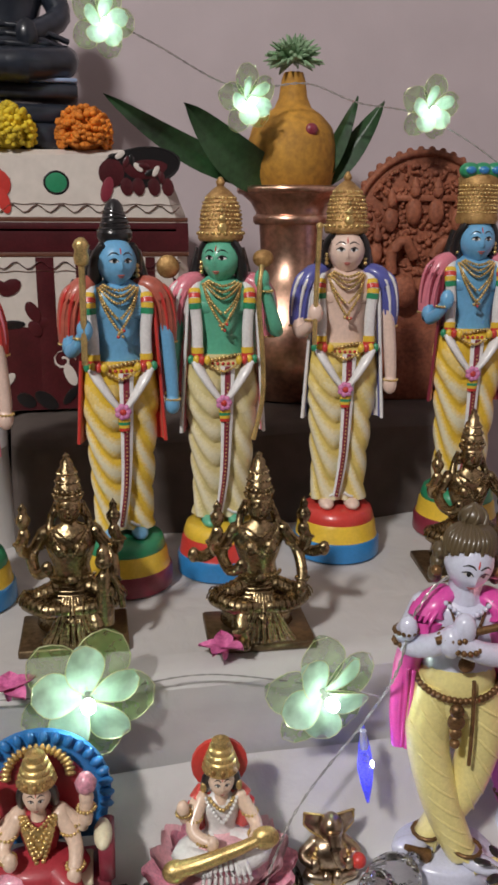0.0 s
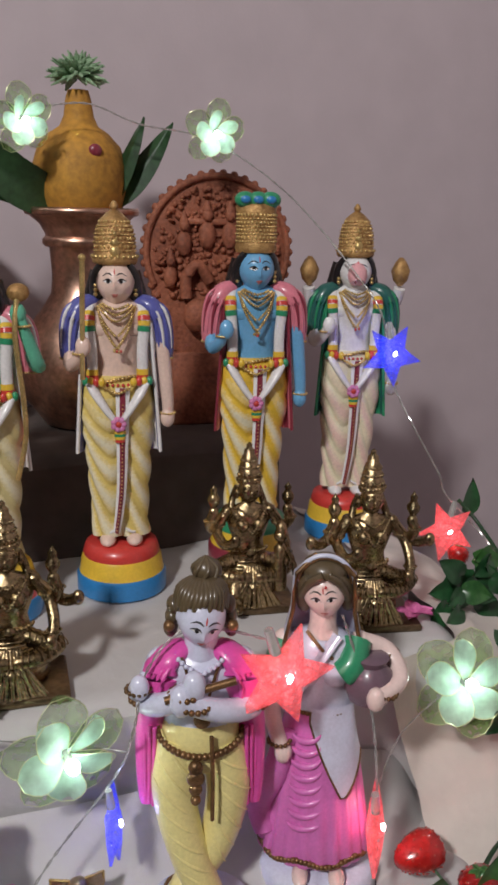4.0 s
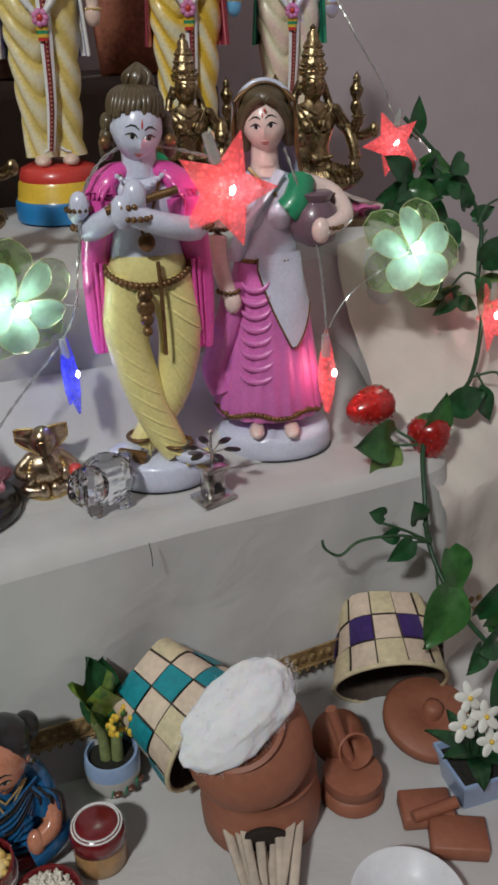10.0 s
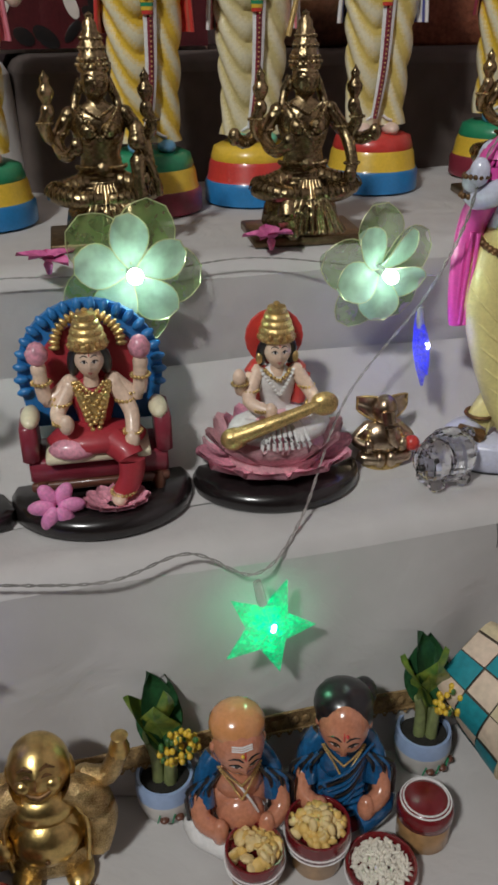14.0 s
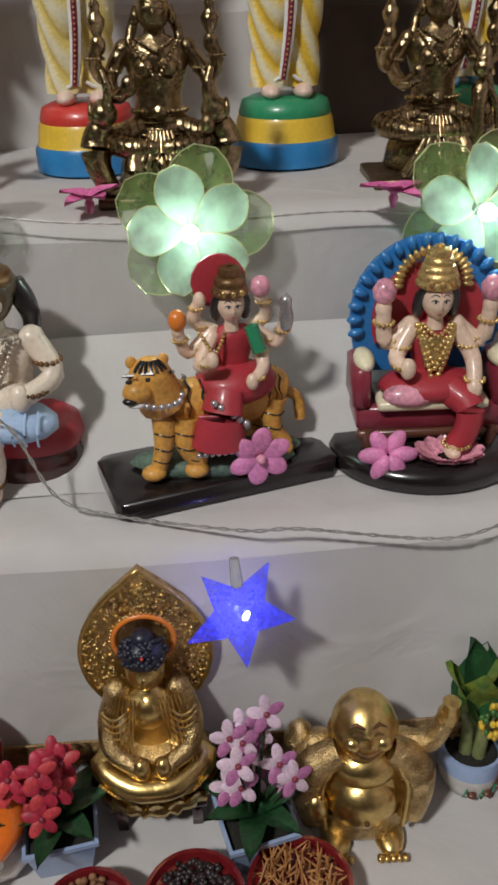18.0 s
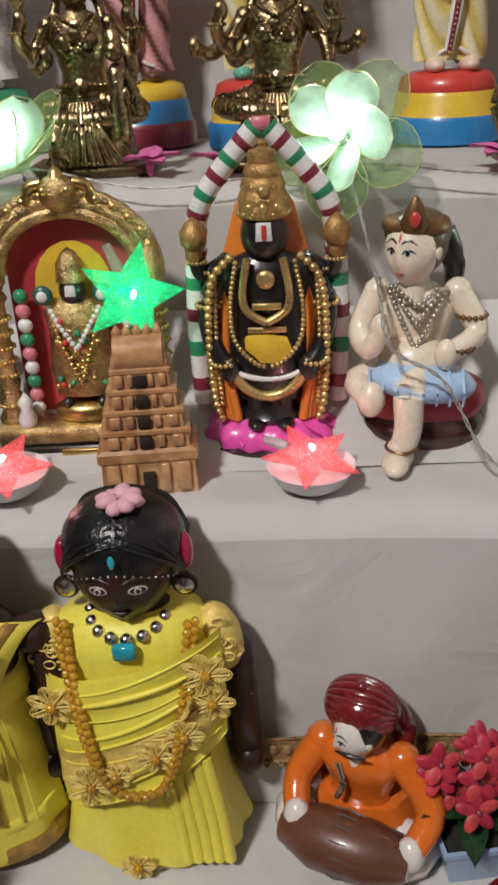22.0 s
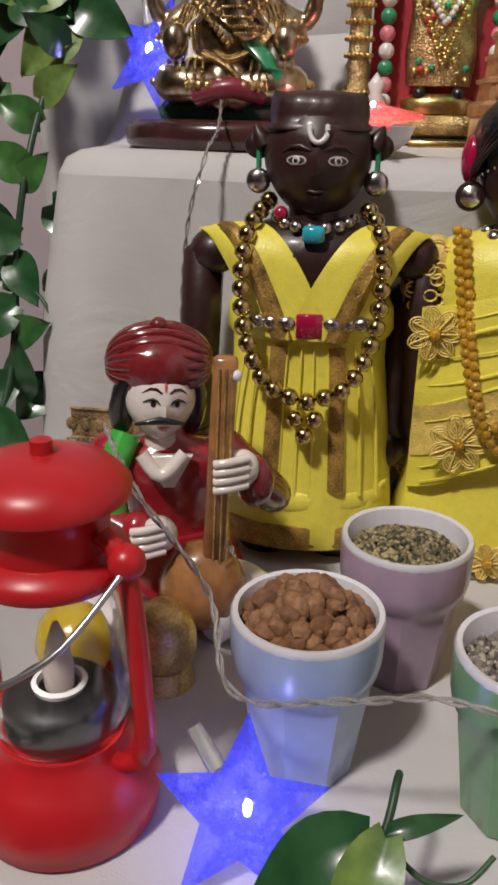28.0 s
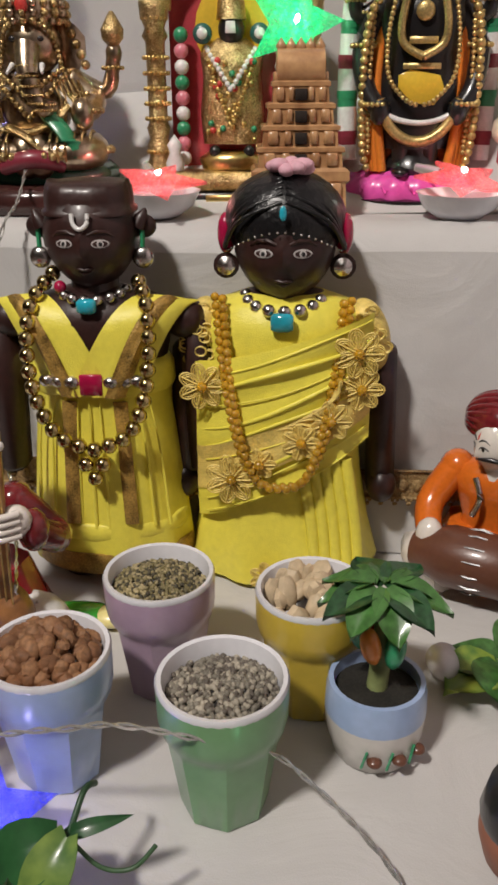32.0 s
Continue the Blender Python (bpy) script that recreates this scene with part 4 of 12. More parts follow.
for i, (x, y, sz, turn, kind) in enumerate([(-0.630, 0.595, 1.06, 4, 3), (-0.470, 0.59, 1.06, 2, 4), (-0.352, 0.59, 1.06, 0, 2), (-0.181, 0.572, 1.08, 0, 0), (-0.006, 0.590, 1.07, -2, 1), (0.132, 0.567, 1.07, -4, 2), (0.345, 0.65, 1.1, -8, 4), (0.433, 0.588, 1.13, -12, 2)]):
    put(brass_idol(30 + i, kind), x, y, Z2, turn, sz, ("antique brass idol seated cross-legged on a dark plate", "antique brass idol with a small companion on a dark plate", "antique brass idol with many raised arms on a dark plate")[kind % 3], "statue", "brass idols on the upper step")

# ---- the middle step ----
RESIN_BASE = mat("black_lacquer", (0.014, 0.011, 0.011), 0.25, vary=0.2, scale=60, bump=0.08, coat=0.5)
DARK_WOOD = mat("dark_lacquered_wood", (0.055, 0.02, 0.018), 0.22, vary=0.25, scale=40, bump=0.1, coat=0.6)
LOTUS = paint("lotus_pink", (0.80, 0.36, 0.46), vary=0.25)
LOTUS_PALE = paint("lotus_pale_pink", (0.78, 0.46, 0.50), vary=0.15)
SKIN = paint("resin_skin", (0.80, 0.60, 0.46), vary=0.1)
IVORY = paint("ivory_skin", (0.82, 0.72, 0.58), vary=0.08)
PORCELAIN = paint("bluish_white_porcelain", (0.66, 0.68, 0.82), 0.5, 0.3, 0.06)
FACE_PEACH = paint("porcelain_face", (0.84, 0.66, 0.60), 0.5, 0.3, 0.05)
HOT_PINK = paint("bright_pink_glaze", (0.78, 0.09, 0.42), 0.4)
SARI_PINK = paint("magenta_glaze", (0.70, 0.18, 0.52), 0.4)
LEMON = paint("lemon_glaze", (0.82, 0.72, 0.30), 0.4)
HAIR = paint("brown_hair_glaze", (0.105, 0.075, 0.038), 0.4)
BRONZE_TRIM = mat("dark_gold_trim", (0.22, 0.12, 0.05), 0.4, 0.6, vary=0.3, scale=300, bump=0.3)
GILT = mat("polished_gilt", (0.72, 0.52, 0.20), 0.30, 1.0, vary=0.15, scale=120, bump=0.25, bscale=300)
GILT_RELIEF = mat("gilt_relief", (0.66, 0.50, 0.25), 0.30, 1.0, vary=0.3, scale=420, bump=1.0, bscale=900, depth=0.0009, other=(0.20, 0.11, 0.03))
SILVERED = mat("pale_gold_metal", (0.62, 0.50, 0.36), 0.28, 1.0, vary=0.2, scale=70, bump=0.25, bscale=400, other=(0.20, 0.13, 0.08))
RED_CLOTH = paint("crimson_resin", (0.42, 0.035, 0.05), 0.2, 0.5)


def petal_ring(s, n, r0, r1, z0, z1, m, width, lift=0.0, at=(0, 0, 0), sy=1.0):
    """A ring of cupped pointed petals."""
    for i in range(n):
        a = 2 * math.pi * i / n
        d, t = Vector((math.cos(a), math.sin(a) * sy, 0)), Vector((-math.sin(a), math.cos(a), 0))
        rows = []
        for k in range(7):
            f = k / 6
            r, z = r0 + (r1 - r0) * f, z0 + (z1 - z0) * f ** 1.4
            w = width * math.sin(math.pi * (0.12 + 0.86 * f)) ** 0.7
            rows.append([Vector(at) + d * (r - lift * abs(u) ** 2) + t * w * u + Vector((0, 0, z + 0.25 * width * abs(u) ** 2)) for u in (-1, -0.5, 0, 0.5, 1)])
        s.grid(rows, m)
        s.grid([[p + d * 0.0012 - Vector((0, 0, 0.0012)) for p in r] for r in rows], m)


def body(s, z, h, w, m, sy=0.66, at=(0, 0)):
    """A torso from the waist at z up to the neck."""
    s.lathe([(0.75 * w, z), (0.66 * w, z + 0.22 * h), (0.86 * w, z + 0.55 * h), (1.0 * w, z + 0.76 * h), (0.8 * w, z + 0.92 * h), (0.3 * w, z + h), (0.26 * w, z + 1.12 * h)], m, (at[0], at[1], 0), 18, 1, sy)


def arm(s, pts, r, m, hand=None, bangle=None):
    c = curve(pts, 5)
    s.ball(c[0], 1.05 * r, m, None, 10, 7)
    s.tube(c, [r * (1 - 0.3 * i / len(c)) for i in range(len(c))], m, 12)
    s.ball(c[-1], (0.85 * r, 0.8 * r, 1.15 * r), hand or m, None, 10, 7)
    if bangle:
        for q in (c[-3], c[len(c) // 3]):
            s.beads([q + Vector((1.0 * r * math.cos(t), 1.0 * r * math.sin(t), 0)) for t in [0.6 * i for i in range(11)]], 0.22 * r, bangle)


def seated_elephant_god(m, trim, base):
    """An elephant-headed seated figure with a high crown, 0.12 m high."""
    s = Shape()
    s.lathe([(0.054, 0), (0.058, 0.003), (0.058, 0.011), (0.053, 0.015), (0, 0.016)], DARK_WOOD, seg=40, sy=0.78)
    s.lathe([(0.040, 0.015), (0.042, 0.02), (0.036, 0.026), (0, 0.028)], base, (0, 0.004, 0), 28, 1, 0.7, fold=folds(9, 0.05))
    s.ball((0, -0.002, 0.05), (0.0235, 0.0205, 0.026), m, None, 20, 12)
    for k in (-1, 1):
        for i in range(6):
            s.tube(curve([(k * (0.012 + 0.0025 * i), -0.0205 + 0.002 * i, 0.072 - 0.0005 * i), (k * (0.017 + 0.0022 * i), -0.0225 + 0.0025 * i, 0.060), (k * (0.016 + 0.002 * i), -0.0225 + 0.002 * i, 0.048)], 4), 0.0009, trim, 5)
            s.tube([(k * (0.012 + 0.004 * i), -0.026 + 0.0004 * i * i - 0.0115 * math.sin(t), 0.032 + 0.0115 * math.cos(t)) for t in [-0.5 + 0.3 * j for j in range(9)]], 0.0008, trim, 5)
    s.tube(curve([(0.010, -0.024, 0.052), (0.020, -0.030, 0.042), (0.024, -0.031, 0.030)], 5), 0.006, GREEN, 9, flat=0.6)
    s.tube(curve([(-0.012, -0.027, 0.046), (0.0, -0.031, 0.040), (0.010, -0.032, 0.030)], 5), 0.004, trim, 8, flat=0.5)
    for k in (-1, 1):
        arm(s, [(k * 0.010, 0, 0.034), (k * 0.030, -0.010, 0.033), (k * 0.024, -0.026, 0.032), (k * 0.004, -0.026, 0.031)], 0.011, m, None, trim)
        arm(s, [(k * 0.020, 0, 0.068), (k * 0.032, -0.004, 0.058), (k * 0.028, -0.020, 0.052)], 0.0078, m, None, trim)
        arm(s, [(k * 0.020, 0.004, 0.07), (k * 0.038, 0.004, 0.064), (k * 0.044, 0.0, 0.083)], 0.0055, m, None, trim)
        s.lathe([(0.002, 0), (0.006, 0.004), (0.0065, 0.009), (0.003, 0.015), (0.001, 0.018)], trim, (k * 0.044, -0.001, 0.086), 10)
        rows = [[(k * (0.012 + 0.016 * f), 0.001 - 0.004 * math.sin(3 * f), 0.088 + (0.012 - 0.030 * v) * math.sin(math.pi * (0.25 + 0.65 * f))) for v in (0, 0.25, 0.5, 0.75, 1)] for f in (0, 0.25, 0.5, 0.75, 1)]
        s.grid(rows, m)
        s.grid([[(p[0], p[1] + 0.002, p[2]) for p in r] for r in rows], m)
        s.tube([(k * 0.008, -0.020, 0.077), (k * 0.0095, -0.027, 0.073)], [0.0018, 0.0008], WHITE, 6)
        s.ball((k * 0.0075, -0.0165, 0.09), (0.0022, 0.0012, 0.0016), BLACK, None, 6, 5)
    s.ball((0, -0.004, 0.088), (0.0165, 0.0145, 0.0165), m, None, 16, 10)
    tr = curve([(0, -0.017, 0.086), (0.001, -0.024, 0.074), (0.004, -0.027, 0.062), (0.010, -0.029, 0.054), (0.012, -0.03, 0.06)], 5)
    s.tube(tr, [0.0072 - 0.00022 * i for i in range(len(tr))], m, 10)
    for i in range(2, len(tr) - 1, 2):
        s.beads([tr[i] + Vector((0.006 * math.cos(t), 0.006 * math.sin(t), 0)) for t in [3.4 + 0.5 * j for j in range(6)]], 0.0008, trim)
    s.lathe([(0.0155, 0.097), (0.0185, 0.100), (0.0185, 0.106), (0.0165, 0.114), (0.013, 0.122), (0.0085, 0.128), (0.003, 0.132), (0, 0.1335)], m, (0, -0.001, 0), 24)
    for z, r, n, b in ((0.0985, 0.0185, 22, 0.0021), (0.1025, 0.0195, 20, 0.0023), (0.107, 0.0192, 20, 0.0022), (0.1115, 0.0180, 18, 0.0022), (0.116, 0.0162, 16, 0.0021), (0.120, 0.0142, 14, 0.0020), (0.124, 0.0118, 12, 0.0019), (0.128, 0.0088, 9, 0.0017)):
        for i in range(n):
            a = 6.2832 * (i + 0.5 * (n % 4)) / n
            s.ball((r * math.sin(a), -0.001 - r * math.cos(a), z), b, trim if (i + n) % 3 else m, None, 7, 5)
    s.ball((0, -0.0205, 0.106), (0.0035, 0.0022, 0.0045), RED, None, 8, 6)
    for k in (-1, 1):
        s.beads(curve([(k * 0.006, -0.0185, 0.098), (k * 0.012, -0.016, 0.094), (k * 0.0155, -0.011, 0.084), (k * 0.017, -0.013, 0.074)], 5), 0.0016, trim, 0.0028)
        for i in range(5):
            s.ball((k * (0.0195 + 0.0022 * i), -0.0025, 0.098 - 0.0052 * i), (0.0026, 0.0022, 0.0026), trim, None, 7, 5)
        s.tube(curve([(k * 0.012, -0.019, 0.066), (k * 0.022, -0.017, 0.056), (k * 0.020, -0.020, 0.044)], 5), 0.0032, WHITE, 8, flat=0.5)
    necklace(s, 0.075, 0.018, 0.014, -0.0235, trim, 0.0017, wide=0.027)
    necklace(s, 0.074, 0.021, 0.024, -0.0245, trim, 0.0017, wide=0.027)
    s.tube(curve([(-0.022, -0.016, 0.045), (0, -0.027, 0.043), (0.014, -0.024, 0.05), (0.022, -0.012, 0.062)], 5), 0.0035, trim, 8, flat=0.6)
    s.tube(curve([(-0.016, -0.032, 0.026), (0.002, -0.036, 0.03), (0.018, -0.03, 0.027)], 5), 0.005, MAROON, 8)
    return s


GREEN_GLAZE = paint("dark_green_glaze", (0.02, 0.10, 0.06), 0.6, 0.2)
put(seated_elephant_god(SILVERED, GILT_RELIEF, GREEN_GLAZE).done("ganesha_idol"), -0.572, 0.455, Z1, 4, 0.99, "pale gold metal elephant-headed idol on a dark oval base", "statue")
s = Shape()
s.lathe([(0.017, 0), (0.0185, 0.002), (0.017, 0.007), (0.012, 0.01)], GOLD, seg=20, sy=0.75)
s.ball((0, 0, 0.021), (0.0175, 0.013, 0.0155), SILVERED)
for k in (-1, 1):
    arm(s, [(k * 0.010, 0, 0.03), (k * 0.019, -0.003, 0.022), (k * 0.012, -0.011, 0.02)], 0.0045, SILVERED)
    arm(s, [(k * 0.004, -0.004, 0.013), (k * 0.016, -0.009, 0.011), (k * 0.004, -0.013, 0.010)], 0.005, SILVERED)
    ear = []
    for i in range(9):
        f = i / 8
        ear.append([(k * (0.005 + 0.0125 * f), -0.002 + 0.005 * f * f + 0.0015 * math.sin(3 * v), 0.0440 + 0.003 * f + v * (0.0085 - 0.0040 * f * f)) for v in (-1, -0.5, 0, 0.5, 1)])
    s.grid(ear, SILVERED)
    s.grid([[(a, b + 0.0015, c) for a, b, c in row] for row in ear], SILVERED)
    s.tube([row[-1] for row in ear] + [row[0] for row in reversed(ear)], 0.0009, GOLD, 6)
    for i in range(5):
        s.ball((k * (0.011 + 0.0015 * math.sin(i)), -0.0105 + 0.001 * i, 0.018 + 0.0028 * i), 0.0019, GOLD, None, 7, 5)
s.ball((0, -0.004, 0.0445), (0.0088, 0.009, 0.0105), SILVERED)
s.tube(curve([(0, -0.012, 0.046), (0.001, -0.0155, 0.036), (0.003, -0.016, 0.027), (0.007, -0.016, 0.022)], 4), [0.0050 - 0.00022 * i for i in range(13)], SILVERED, 10)
s.ball((0.019, -0.01, 0.02), 0.0055, RED)
put(s.done("small_ganesha_idol"), 0.160, 0.462, Z1, -5, 1.0, "tiny brass elephant-headed idol holding a red ball", "statue")

# shrine with an arch, pillars and a relief
shrine = put(new("shrine"), -0.465, 0.478, Z1, 3, 1.0, "gilded miniature shrine with arched crimson niche", "shrine")
Shape().box((0, 0.002, 0.004), (0.112, 0.044, 0.008), BLACK, bev=0.1).done("plinth", shrine)
Shape().box((0, 0, 0.014), (0.104, 0.038, 0.011), GILT_RELIEF, bev=0.15).done("base_moulding", shrine)
Shape().box((0, -0.0215, 0.0045), (0.03, 0.002, 0.005), GILT, bev=0.2).done("name_plate", shrine)
back = Shape().slab([(-0.036, 0.018), (-0.036, 0.105)] + [(0.036 * math.cos(radians(180 - 12 * i)), 0.105 + 0.028 * math.sin(radians(12 * i))) for i in range(16)] + [(0.036, 0.018)], 0.004, RED_CLOTH, pose(0, 0.008, 0, 90, 0, 0))
back.done("niche_back", shrine)
halo = Shape().slab([(0.021 * math.cos(radians(20 * i)), 0.095 + 0.024 * math.sin(radians(20 * i))) for i in range(18)], 0.002, YELLOW, pose(0, 0.0035, 0, 90, 0, 0))
halo.done("halo", shrine)
for k in (-1, 1):
    p = Shape()
    p.lathe([(0.0075, 0.018), (0.0085, 0.022), (0.006, 0.027), (0.0075, 0.033), (0.0055, 0.037), (0.007, 0.043), (0.0055, 0.046), (0.0055, 0.088), (0.0075, 0.091), (0.0055, 0.095), (0.008, 0.101), (0.0085, 0.108), (0.004, 0.116), (0.0015, 0.121)], GILT_RELIEF, (k * 0.043, -0.005, 0), 16)
    for z in (0.03, 0.048, 0.056, 0.064, 0.072, 0.08, 0.1):
        p.beads([(k * 0.043 + 0.0068 * math.cos(t), -0.005 + 0.0068 * math.sin(t), z) for t in [0.5 * i for i in range(13)]], 0.0013, GILT)
    p.done("pillar", shrine)
    g = Shape()
    for i in range(9):
        g.ball((k * 0.0285, -0.004, 0.026 + i * 0.0082), (0.0042, 0.0035, 0.0042), (WHITE, PINK, GREEN)[i % 3], None, 8, 6)
    g.done("flower_string", shrine)
    Shape().lathe([(0.0045, 0.02), (0.0055, 0.024), (0.003, 0.03), (0.0045, 0.034), (0, 0.04)], WHITE, (k * 0.033, -0.014, 0), 12).done("white_lamp", shrine)
ar = Shape()
for r, w in ((0.0375, 0.004), (0.043, 0.0042), (0.0475, 0.0035)):
    ar.tube([(r * math.cos(radians(t)), -0.004, 0.104 + (r - 0.006) * math.sin(radians(t))) for t in range(0, 181, 12)], w, GILT_RELIEF, 8)
for t in range(6, 180, 12):
    ar.ball((0.0465 * math.cos(radians(t)), -0.006, 0.104 + 0.0405 * math.sin(radians(t))), 0.003, GILT, None, 7, 5)
ar.done("arch", shrine)
cr = Shape().ball((0, -0.006, 0.145), (0.0105, 0.008, 0.0095), GILT_RELIEF)
for k in (-1, 1):
    cr.ball((k * 0.006, -0.012, 0.147), 0.0028, GILT).tube(curve([(k * 0.008, -0.006, 0.150), (k * 0.015, -0.006, 0.148), (k * 0.017, -0.006, 0.140)], 4), 0.003, GILT, 7)
cr.lathe([(0.005, 0.151), (0.003, 0.156), (0, 0.159)], GILT, (0, -0.006, 0), 10).done("crest", shrine)
idol = Shape().lathe([(0.018, 0.02), (0.020, 0.026), (0.014, 0.03)], GILT, (0, -0.003, 0), 18, 1, 0.6)
idol.lathe([(0.017, 0.034), (0.0185, 0.05), (0.0165, 0.07), (0.018, 0.082), (0.008, 0.09)], GILT_RELIEF, (0, -0.002, 0), 18, 1, 0.5)
idol.ball((0, -0.004, 0.094), (0.0075, 0.0065, 0.0085), BLACK).slab([(-0.003, 0), (0.003, 0), (0.0025, 0.006), (-0.0025, 0.006)], 0.0015, WHITE, pose(0, -0.0098, 0.092, 90, 0, 0))
idol.lathe([(0.0085, 0.099), (0.0075, 0.108), (0.004, 0.114), (0, 0.117)], GILT_RELIEF, (0, -0.003, 0), 14)
for k in (-1, 1):
    idol.ball((k * 0.016, -0.006, 0.092), (0.0055, 0.003, 0.0055), TEAL).ball((k * 0.016, -0.009, 0.092), (0.003, 0.0015, 0.003), WHITE)
    idol.ball((k * 0.010, -0.009, 0.03), 0.0035, BLACK)
necklace(idol, 0.085, 0.014, 0.022, -0.011, WHITE, 0.0016, wide=0.018)
necklace(idol, 0.083, 0.015, 0.04, -0.011, GILT, 0.0017, wide=0.018)
for i in range(34):
    q = random.Random(i)
    idol.ball((q.uniform(-0.014, 0.014), -0.0105, q.uniform(0.036, 0.08)), 0.0019, (GILT, GILT, GREEN, RED, GILT)[i % 5], None, 6, 5)
idol.done("relief_figure", shrine)

# temple tower of soapstone
STONE = mat("tan_soapstone", (0.62, 0.37, 0.18), 0.28, vary=0.15, scale=40, bump=0.12, bscale=200, coat=0.6, other=(0.24, 0.09, 0.035))
tower = put(new("temple_tower"), -0.424, 0.430, Z1, 6, 1.0, "carved tan soapstone model of a temple tower", "model")
# Near-black pieces stand in for the shade inside openings that aren't cut.
HOLE_SHADE = mat("opening_shade", (0.02, 0.012, 0.008), 0.9, bump=0)
for i in range(5):
    w0, z = 0.0505 - 0.0052 * i, 0.0 + 0.0 if i == 0 else 0.026 + 0.0105 * (i - 1)
    hh = 0.026 if i == 0 else 0.0105
    st = Shape().lathe([(0.705 * w0 * 0.98, z), (0.705 * w0 * 0.95, z + 0.7 * hh), (0.705 * w0 * 1.02, z + 0.75 * hh), (0.705 * w0 * 1.02, z + 0.93 * hh), (0.705 * w0 * 0.93, z + hh)], STONE, (0, 0, 0), 4, 1, 0.66, rot=None, fold=None)
    st.v = [tuple(Matrix.Rotation(radians(45), 3, "Z") @ Vector((p[0], p[1] / 0.66, p[2]))) for p in st.v]
    st.v = [(p[0], p[1] * 0.62, p[2]) for p in st.v]
    storey = st.done("storey", tower, smooth=20)
    for k in (-1, 1):
        Shape().box((k * w0 * 0.36, -w0 * 0.315, z + 0.4 * hh), (w0 * 0.13, 0.003, 0.62 * hh), STONE, bev=0.2).done("pilaster", storey)
        Shape().box((k * w0 * 0.17, -w0 * 0.315, z + 0.4 * hh), (w0 * 0.09, 0.003, 0.62 * hh), STONE, bev=0.2).done("pilaster", storey)
    op = Shape().box((0.0, -w0 * 0.310, z + (0.36 if i else 0.30) * hh), (0.0062, 0.004, 0.55 * hh if i else 0.011), HOLE_SHADE)
    op.done("opening", storey)
dome = Shape().tube([(-0.0125, 0, 0.073), (-0.012, 0, 0.073), (0.012, 0, 0.073), (0.0125, 0, 0.073)], [0.009, 0.0102, 0.0102, 0.009], STONE, 18)
dome.box((0, 0, 0.069), (0.028, 0.017, 0.006), STONE)
dome.done("barrel_roof", tower)
for i in range(5):
    Shape().lathe([(0.0022, 0), (0.0028, 0.002), (0.0014, 0.004), (0, 0.006)], STONE, (-0.010 + i * 0.005, 0, 0.0822), 8).done("finial", tower)


